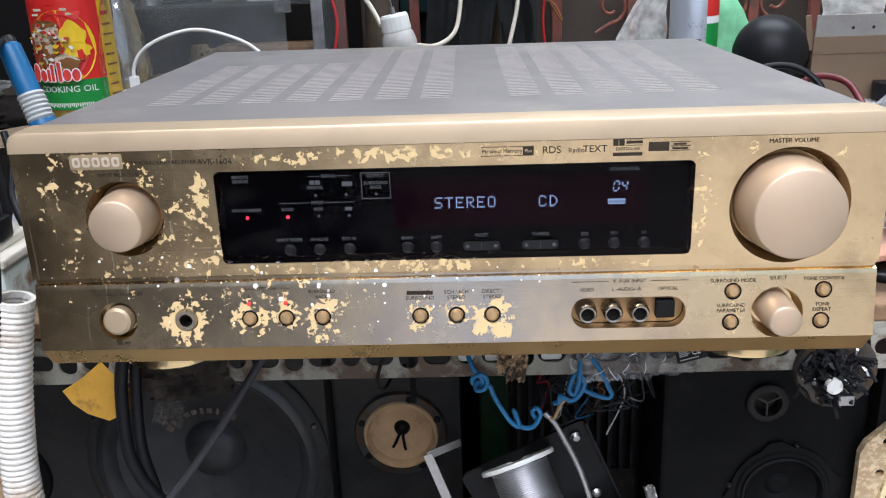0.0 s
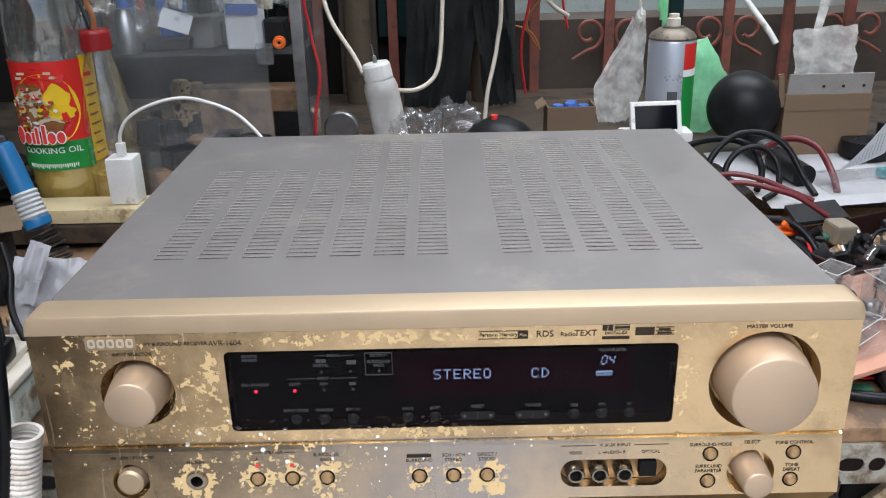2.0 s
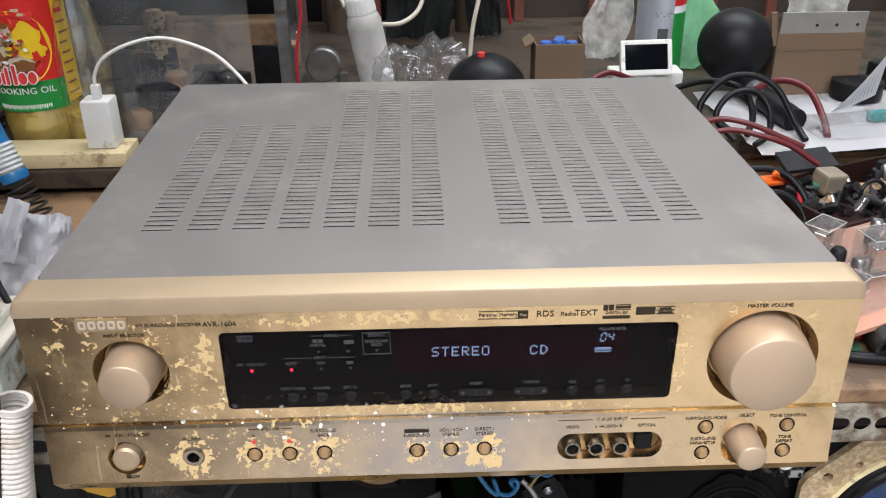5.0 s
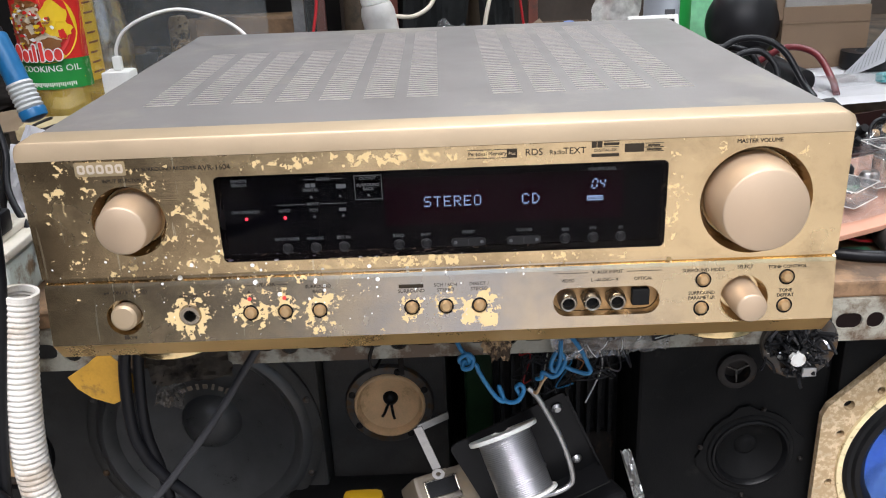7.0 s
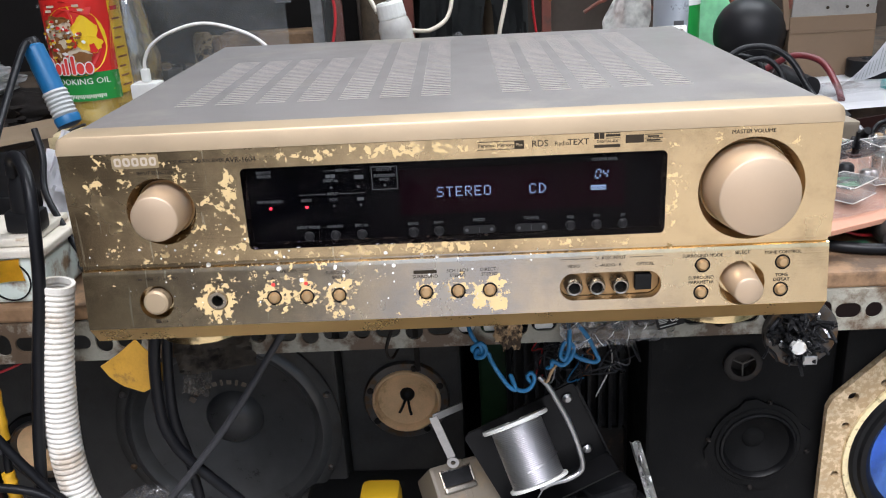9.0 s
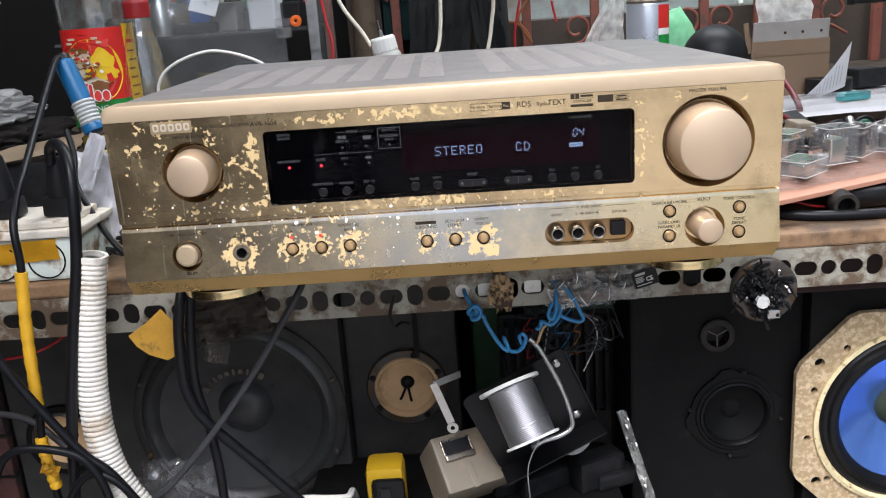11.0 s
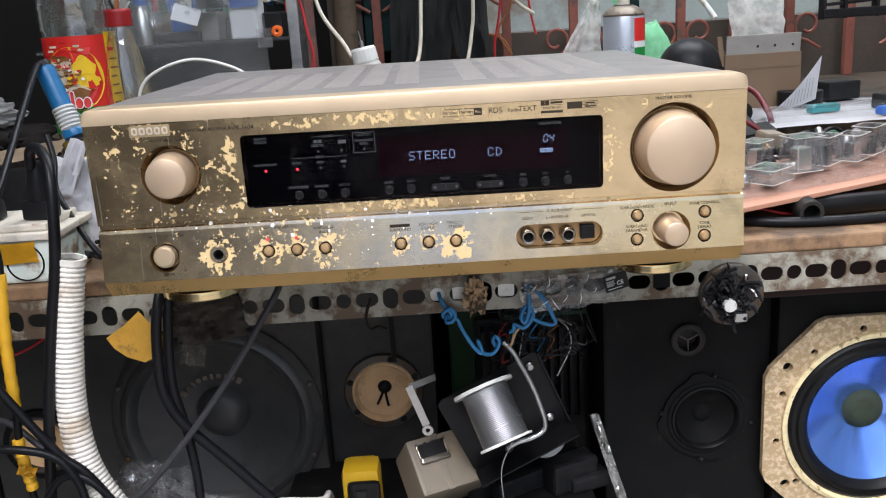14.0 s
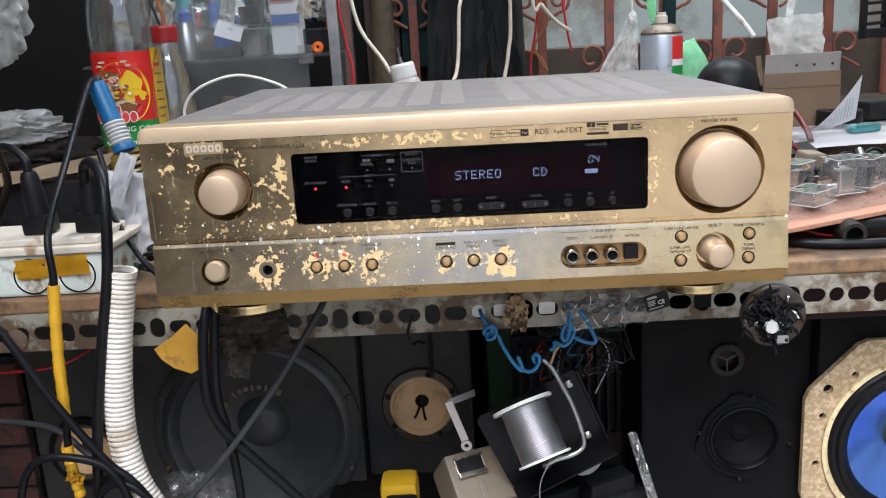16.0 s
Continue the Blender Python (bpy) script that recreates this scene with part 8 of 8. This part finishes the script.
    for k in range(9):
        part("print_bar", strip_of(0.15, 0.85 - 0.1 * (k % 3), 0.0012, 0.30 + 0.07 * k, 0.315 + 0.07 * k), M["grip"], t)
    for nm, x, y, w, d, h, c, lb in (("adapter", 0.545, 0.60, 0.024, 0.02, 0.024, "dark_parts", "dark green power adapter"), ("teal_marker", 0.475, 0.475, 0.020, 0.006, 0.010, "teal", "teal plastic marker"), ("blue_marker", 0.535, 0.43, 0.020, 0.006, 0.010, "blue_plastic", "blue plastic marker"), ("black_box", 0.560, 0.47, 0.020, 0.02, 0.018, "dark_parts", "small black plastic box")):
        zz = SH + 0.007
        solo(nm, box(x - w, x + w, y - d, y + d, zz, zz + h, 0.003, pose(0, 0, 0, 0, 0, 14)), M[c], lb + " on the bench", nm.split("_")[-1])
    # cable loops beside the receiver
    for k, (pts, rr, c, lb) in enumerate((
            ([(0.238, 0.50, 0.874), (0.262, 0.50, 0.884), (0.290, 0.49, 0.893), (0.318, 0.47, 0.890), (0.325, 0.45, 0.870), (0.315, 0.43, 0.855)], 0.0034, "cable_black", "black cable looping behind the receiver"),
            ([(0.272, 0.45, 0.856), (0.275, 0.46, 0.880), (0.300, 0.47, 0.901), (0.330, 0.47, 0.903), (0.352, 0.46, 0.890), (0.366, 0.44, 0.862), (0.370, 0.42, 0.852)], 0.0034, "cable_black", "black cable looping behind the receiver"),
            ([(0.300, 0.42, 0.853), (0.285, 0.44, 0.870), (0.298, 0.45, 0.889), (0.322, 0.45, 0.894), (0.336, 0.44, 0.880), (0.332, 0.42, 0.860), (0.316, 0.41, 0.852)], 0.0032, "cable_black", "black cable looping behind the receiver"),
            ([(0.262, 0.425, 0.870), (0.285, 0.42, 0.876), (0.312, 0.412, 0.872), (0.338, 0.405, 0.862), (0.360, 0.40, 0.853)], 0.0028, "cable_maroon", "maroon cable lying over the loops"),
            ([(0.268, 0.415, 0.866), (0.292, 0.41, 0.870), (0.318, 0.402, 0.866), (0.345, 0.398, 0.857), (0.372, 0.39, 0.840)], 0.0028, "cable_maroon", "maroon cable lying over the loops"),
            ([(0.345, 0.52, 0.870), (0.372, 0.51, 0.886), (0.395, 0.49, 0.882), (0.402, 0.46, 0.862), (0.396, 0.43, 0.852)], 0.0036, "cable_maroon", "thick maroon cable in an arch"),
            ([(0.250, 0.35, 0.812), (0.27, 0.36, 0.838), (0.300, 0.365, 0.848), (0.330, 0.36, 0.842), (0.345, 0.34, 0.82), (0.330, 0.32, 0.806), (0.29, 0.31, 0.804)], 0.0036, "cable_black", "black cable coiled on the bench"),
            ([(0.26, 0.33, 0.806), (0.29, 0.335, 0.832), (0.32, 0.335, 0.834), (0.335, 0.32, 0.815), (0.31, 0.30, 0.804), (0.27, 0.30, 0.804)], 0.0036, "cable_black", "black cable coiled on the bench"),
            ([(0.205, 0.47, 0.862), (0.175, 0.47, 0.880), (0.165, 0.49, 0.892), (0.19, 0.51, 0.898), (0.22, 0.52, 0.886)], 0.0030, "cable_maroon", "maroon cable behind the receiver"))):
        cable("looped_cable", pts, rr, c, lb, "cable", group="looped cables")
    t = thing("orange_clip", (0.325, 0.36, 0.825), "bright orange spring clip on a red lead", "clip")
    m = pose(0.322, 0.368, 0.838, 20, 18, 25)
    for a, b, k in ((-0.011, 0.011, 9), (-0.011, 0.011, -9)):
        jaw = box(a, b, -0.006, 0.006, -0.0022, 0.0022, 0.0012, pose(0, 0, 0, 0, k * 1.6, 0))
        bmesh.ops.transform(jaw, matrix=m @ Matrix.Translation((0, 0, 0.0042 if k > 0 else -0.0042)), verts=jaw.verts)
        part("jaw", jaw, M["orange"], t)
    part("lead", tube([(0.330, 0.365, 0.836), (0.338, 0.355, 0.834), (0.338, 0.34, 0.818), (0.326, 0.325, 0.808), (0.312, 0.31, 0.803)], 0.0022, 8), M["cable_red"], t, "red lead", True)
    # tray of parts
    t = thing("parts_tray", (0.40, 0.31, 0.80), "shallow tray heaped with small dark electronic parts", "tray")
    tm = pose(0.415, 0.365, 0.8137, 0, 0, 23)
    tray = carve(box(-0.092, 0.092, -0.052, 0.052, -0.0144, 0.0144, 0.002, None), [box(-0.089, 0.089, -0.049, 0.049, -0.0115, 0.03, 0, None)])
    bmesh.ops.transform(tray, matrix=tm, verts=tray.verts)
    part("tray_body", tray, M["maroon"], t, "dark red shallow tray")
    rnd = random.Random(21)
    for k in range(110):
        x, y, s = rnd.uniform(-0.082, 0.082), rnd.uniform(-0.042, 0.042), rnd.uniform(0.0035, 0.009)
        x, y, _ = tm @ Vector((x, y, 0))
        z = rnd.uniform(0.808, 0.828)
        c = ("dark_parts", "dark_parts", "dark_parts", "steel", "black", "dark_parts", "pcb", "steel", "clear", "dark_parts", "rag")[k % 11]
        mm = pose(x, y, z, rnd.uniform(0, 180), rnd.uniform(0, 180), rnd.uniform(0, 180))
        if k % 3:
            bm = lathe([(0, 0), (s * 0.6, 0), (s * 0.6, s * 2), (0, s * 2)], mm, 12)
        else:
            bm = box(-s, s, -s * 0.6, s * 0.6, -s * 0.5, s * 0.5, 0.0008, None)
            bmesh.ops.transform(bm, matrix=mm, verts=bm.verts)
        solo("loose_part", bm, M[c], "small dark electronic part in the tray", "component", "parts in the tray", smooth=True)
    solo("cream_transformer", box(0.365, 0.390, 0.365, 0.386, 0.820, 0.840, 0.003, pose(0, 0, 0, 8, 6, 20)), M["beige"], "cream wrapped transformer on the heap", "transformer")
    for k, (x, y) in enumerate(((0.44, 0.36), (0.405, 0.345))):
        solo("wire_ring", tube([(x + 0.012 * math.cos(a * 0.7), y + 0.003 * math.sin(a), 0.831 + 0.010 * math.sin(a * 0.7)) for a in range(10)], 0.002, 8), M["cable_black"], "black ring of wire in the tray", "wire", smooth=True)
    solo("blister_pack", join(box(0.385, 0.57, 0.430, 0.475, 0.8495, 0.864, 0.004, pose(0, 0, 0, 0, 0, 6))), M["film"], "clear plastic blister pack lying on the shelf edge", "package")
    solo("circuit_board", box(0.345, 0.395, 0.395, 0.43, 0.834, 0.838, 0, pose(0, 0, 0, 10, -6, 0)), M["dark_parts"], "dark circuit board propped on the tray", "circuit board")


right_back()


def right_front():
    # copper-clad board with small clear boxes
    m = pose(0.402, 0.243, 0.8225, 1.0, -1.0, 23)
    b = box(-0.20, 0.20, -0.0635, 0.0605, -0.002, 0.002, 0.0006, None)
    bmesh.ops.transform(b, matrix=m, verts=b.verts)
    solo("copper_board", b, M["pink_board"], "large salmon copper-clad board bridging the bench", "board")
    f = crumple(44, 14, 0.38, 0.105, 0.0016, m @ pose(0.005, 0.0, 0.0046), 3.0, 9)
    solo("film_sheet", f, M["film"], "wrinkled clear film over the copper board", "plastic film", smooth=True)
    for k, (x, y, s, h) in enumerate(((-0.072, -0.012, 0.0150, 0.032), (-0.036, -0.004, 0.0135, 0.027), (-0.004, -0.008, 0.013, 0.025), (0.030, 0.004, 0.0135, 0.027), (-0.122, -0.026, 0.017, 0.013), (0.065, 0.0, 0.013, 0.025), (-0.085, 0.03, 0.013, 0.024))):
        t = thing("clear_box", m @ Vector((x, y, 0.008)), "small clear plastic box with a metal part inside", "box", "clear boxes on the board")
        mm = m @ pose(x, y, 0.0085, 0, 0, (k * 29) % 30 - 10)
        shell = carve(box(-s, s, -s * 0.8, s * 0.8, 0, h, 0.001, None), [box(-s + 0.001, s - 0.001, -s * 0.8 + 0.001, s * 0.8 - 0.001, 0.001, h - 0.001, 0, None)])
        bmesh.ops.transform(shell, matrix=mm, verts=shell.verts)
        part("case", shell, M["clear"], t, "clear plastic case")
        q = s * 0.8
        # milky lines added along the edges as their highlights
        for z in (0.0006, h - 0.0004):
            rim = tube([(-s, -q, z), (s, -q, z), (s, q, z), (-s, q, z), (-s, -q, z)], 0.00035, 6, 1, curve=False)
            bmesh.ops.transform(rim, matrix=mm, verts=rim.verts)
            part("rim", rim, M["translucent"], t, "thin milky line standing in for the edge's highlight")
        inner = box(-s * 0.5, s * 0.5, -s * 0.4, s * 0.4, 0, h * 0.65, 0.001, None)
        bmesh.ops.transform(inner, matrix=mm, verts=inner.verts)
        part("contents", inner, M["chrome" if k % 2 == 0 else "dark_parts"], t, "metal part inside")
    rnd = random.Random(31)
    for k in range(34):
        x, y, s = rnd.uniform(-0.14, 0.14), rnd.uniform(-0.02, 0.052), rnd.uniform(0.003, 0.007)
        p = m @ Vector((x, y, 0.0055))
        solo("component", lathe([(0, 0), (s, 0), (s, s * 1.6), (s * 0.7, s * 2), (0, s * 2)], Matrix.Translation(p), 12), M[("steel", "dark_parts", "clear", "dark_parts")[k % 4]], "small salvaged part in the film", "component", "parts on the copper board", smooth=True)
    # below the board
    t = thing("socket_ring", (0.318, 0.13, 0.7995), "round dark socket ring lying under the board", "socket")
    part("ring", lathe([(0.0068, 0.012), (0.0098, 0.012), (0.0104, 0.010), (0.0104, -0.012), (0.0068, -0.012)], facing(0.318, 0.133, 0.8100, 0, -6), 28, True), M["dark_basket"], t, "grimy dark outer ring", True)
    part("bore", lathe([(0, 0.002), (0.0067, 0.002), (0.0067, -0.010), (0, -0.010)], facing(0.318, 0.133, 0.8100, 0, -6), 24), M["slot"], t, "dark bore", True)
    solo("black_rod", tube([(0.328, 0.150, 0.8085), (0.40, 0.158, 0.8085), (0.47, 0.165, 0.8085)], 0.0085, 16), M["rubber"], "glossy black rod lying under the board", "rod", smooth=True)
    cable("bench_cable", [(0.235, 0.16, 0.8035), (0.27, 0.135, 0.8035), (0.30, 0.122, 0.8035), (0.35, 0.118, 0.8035), (0.42, 0.122, 0.8035), (0.52, 0.14, 0.8035), (0.65, 0.2, 0.8035)], 0.0042, "cable_black", "thick black cable lying along the bench edge", seg=12)
    solo("green_strip", box(0.262, 0.305, 0.135, 0.143, 0.7995, 0.8025, 0.001), M["pcb"], "pale green strip of circuit board on the bench", "circuit board")
    cable("small_red_wire", [(0.25, 0.16, 0.806), (0.28, 0.150, 0.810), (0.30, 0.145, 0.806), (0.315, 0.15, 0.803)], 0.0012, "cable_red", "thin red wire under the board", "wire")
    for x in (0.30, 0.40, 0.50):
        solo("spacer_block", box(x - 0.010, x + 0.010, 0.200 + 0.42 * (x - 0.30), 0.222 + 0.42 * (x - 0.30), 0.7995, 0.8188 + 0.016 * (x - 0.30), 0.002), M["dark_parts"], "dark block carrying the copper board", "block", "blocks under the board")


right_front()


# ---- grille and what hangs behind ----
def grille():
    t = thing("window_grille", (0.3, 0.985, 0.845), "rust-red painted iron window grille with scrollwork", "grille")
    Y = 0.985
    xs = [-0.19, -0.075, 0.030, 0.146, 0.262, 0.355, 0.447, 0.540, 0.635, 0.74, 0.85]
    for x in xs:
        part("bar", box(x - 0.0075, x + 0.0075, Y - 0.006, Y + 0.006, 0.8455, 2.2, 0.001), M["fence"], t)
    for z in (1.32, 2.0):
        part("rail", box(-0.35, 1.3, Y + 0.007, Y + 0.013, z - 0.012, z + 0.012, 0.001), M["fence"], t)

    def scroll(x, z, s, flip, n=26):
        pts = []
        for k in range(n):
            a = radians(-90 + 400 * k / (n - 1))
            r = s * (1.0 - 0.62 * k / (n - 1))
            pts.append((x + flip * (r * math.cos(a) * 0.95), Y - 0.002, z + r * math.sin(a)))
        return tube([(x - flip * 0.9 * s, Y - 0.002, z - s * 1.55)] + pts, 0.0030, 8, 2)
    for i, x in enumerate(xs[1:]):
        for flip in (-1, 1):
            if i % 2 == 0:
                part("scroll", scroll(x + flip * 0.030, 1.035, 0.021, flip), M["fence"], t, "", True)
            else:
                part("scroll", scroll(x + flip * 0.032, 0.935, 0.026, -flip), M["fence"], t, "", True)


grille()


def hanging():
    # poles, boards and cloth leaning on the grille
    for x0, x1, r, c, lb, y in ((-0.128, -0.118, 0.020, "bamboo", "weathered brown wooden pole", 0.94), (0.062, 0.040, 0.017, "bamboo", "weathered bamboo pole", 0.93), (0.100, 0.092, 0.013, "tarp", "dark rolled cloth", 0.93)):
        solo("pole", tube([(x0, y, SH), (x0 * 0.6 + x1 * 0.4, y, 1.1), (x1, y, 1.6)], r, 16, 6, lambda u, i: r * (1 + 0.06 * math.sin(i * 0.9))), M[c], lb + " leaning at the back", "pole", "poles leaning at the back", smooth=True)
    solo("teal_board", box(-0.098, 0.012, 0.9955, 1.012, 0.935, 1.6, 0.002), M["teal_board"], "dark teal board behind the grille", "board")
    solo("brown_board", box(-0.16, -0.101, 0.9955, 1.012, SH, 1.6, 0.002), M["brown_wall"], "brown stained board behind the grille", "board")
    for x, w, s, tilt in ((0.022, 0.07, 2.0, 8), (0.075, 0.05, 5.0, -6), (-0.02, 0.06, 8.0, 4)):
        solo("dark_cloth", crumple(14, 26, w, 0.30, 0.014, pose(x, 0.945, 0.985, 90, tilt, 0), s, 7), M["tarp"], "folded dark umbrella cloth leaning at the back", "cloth", "dark cloths at the back", smooth=True)
    cable("cream_cable", [(-0.092, 0.63, 0.945), (-0.105, 0.65, 0.965), (-0.135, 0.69, 1.005), (-0.150, 0.72, 1.06), (-0.155, 0.74, 1.15), (-0.15, 0.8, 1.5), (-0.15, 0.9, 2.74)], 0.0028, "cable_cream", "cream cable hanging down to the squeeze bottle", group="hanging cables")
    cable("cream_cable", [(-0.055, 0.66, 0.918), (-0.030, 0.68, 0.915), (-0.008, 0.70, 0.928), (0.000, 0.72, 0.96), (0.004, 0.74, 1.02), (0.012, 0.76, 1.10), (0.02, 0.8, 1.5), (0.02, 0.9, 2.74)], 0.0028, "cable_cream", "cream cable hanging in a bend", group="hanging cables")
    cable("cream_cable", [(0.055, 0.72, 0.86), (0.060, 0.73, 0.90), (0.074, 0.75, 0.96), (0.080, 0.76, 1.05), (0.082, 0.8, 1.5), (0.08, 0.9, 2.74)], 0.0028, "cable_cream", "cream cable hanging straight down", group="hanging cables")
    cable("cream_cable", [(0.172, 0.80, 0.985), (0.150, 0.79, 1.00), (0.128, 0.78, 1.025), (0.112, 0.78, 1.06), (0.10, 0.8, 1.5), (0.10, 0.9, 2.74)], 0.0028, "cable_cream", "cut cream cable end", group="hanging cables")
    cable("red_wire", [(-0.150, 0.60, SH + 0.002), (-0.148, 0.60, 0.90), (-0.140, 0.605, 0.95), (-0.148, 0.61, 1.0), (-0.155, 0.62, 1.10), (-0.16, 0.7, 1.6), (-0.16, 0.8, 2.74)], 0.0018, "cable_red", "thin red wire hanging by the cabinet", "wire", group="hanging cables")
    cable("red_wire", [(0.125, 0.90, 0.86), (0.118, 0.90, 0.93), (0.130, 0.90, 1.0), (0.138, 0.9, 1.10), (0.14, 0.9, 1.6), (0.14, 0.9, 2.74)], 0.0020, "cable_red", "thin red wire hanging at the grille", "wire", group="hanging cables")
    cable("red_wire", [(0.190, 0.93, 0.95), (0.182, 0.93, 0.99), (0.175, 0.93, 1.06), (0.180, 0.93, 1.16), (0.18, 0.93, 2.74)], 0.0020, "cable_red", "thin red wire hanging at the grille", "wire", group="hanging cables")
    cable("orange_wire", [(0.075, 0.93, 0.875), (0.080, 0.93, 0.93), (0.105, 0.93, 0.955), (0.135, 0.93, 0.945), (0.148, 0.93, 0.92), (0.128, 0.93, 0.96), (0.150, 0.93, 1.0), (0.145, 0.93, 1.06), (0.13, 0.93, 1.15), (0.12, 0.93, 2.74)], 0.0022, "cable_orange", "orange wire looping before the grille", "wire", group="hanging cables")
    solo("transformer_scrap", blob((0.118, 0.83, 1.062), (0.03, 0.018, 0.018), 0.5, 2.5, 4.0, 3), M["dark_parts"], "dark electronic scrap hanging among the cables", "scrap", smooth=True)
    cable("scrap_string", [(0.118, 0.83, 1.07), (0.118, 0.84, 1.3), (0.118, 0.86, 2.74)], 0.0016, "cable_black", "black string holding the scrap", "string")
    # black louvred housing and a green bag at the right
    t = thing("louvred_housing", (0.575, 0.62, 1.02), "black plastic louvred fan housing hanging at the back", "fan housing")
    for k in range(9):
        part("louvre", box(0.530, 0.640, 0.612, 0.620, 0.974 + 0.013 * k, 0.9785 + 0.013 * k, 0.001, pose(0, 0, 0, 0, -3, 0)), M["black"], t)
    for x in (0.530, 0.558, 0.60, 0.638):
        part("upright", box(x - 0.0022, x + 0.0022, 0.608, 0.624, 0.955, 1.10, 0.001), M["black"], t)
    part("bottom_rail", box(0.528, 0.642, 0.606, 0.626, 0.956, 0.968, 0.002), M["black"], t)
    cable("housing_cord", [(0.56, 0.625, 1.09), (0.56, 0.63, 1.4), (0.56, 0.65, 2.74)], 0.003, "cable_black", "black cord from which the housing hangs", "cord")
    solo("green_bag", blob((0.545, 0.80, 1.065), (0.05, 0.02, 0.035), 0.35, 2.0, 7.0, 4), M["green_bag"], "bright green plastic bag hanging at the grille", "plastic bag", smooth=True)
    cable("bag_string", [(0.545, 0.80, 1.09), (0.545, 0.82, 1.4), (0.545, 0.85, 2.74)], 0.0015, "cable_cream", "thin string of the green bag", "string")
    solo("fallen_rod", tube([(0.315, 0.72, 1.12), (0.345, 0.70, 1.05), (0.388, 0.66, 0.985), (0.40, 0.65, 0.965)], 0.0036, 10), M["white_plastic"], "white plastic rod sticking out behind the carton", "rod", smooth=True)
    solo("blue_pipe", box(0.350, 0.372, 0.965, 0.976, SH, 1.6, 0.003), M["teal_board"], "dark blue strip beside the grille bar", "strip")
    cable("bag_tether", [(0.2395, 0.665, 1.002), (0.242, 0.70, 1.12), (0.25, 0.8, 1.4), (0.26, 0.97, 2.0)], 0.0015, "cable_cream", "thin string of the white bag", "string")


hanging()
# the pivot is the camera's eye at two seconds
fit_back_to_view(1.06, (0.004, -0.402, 1.133))
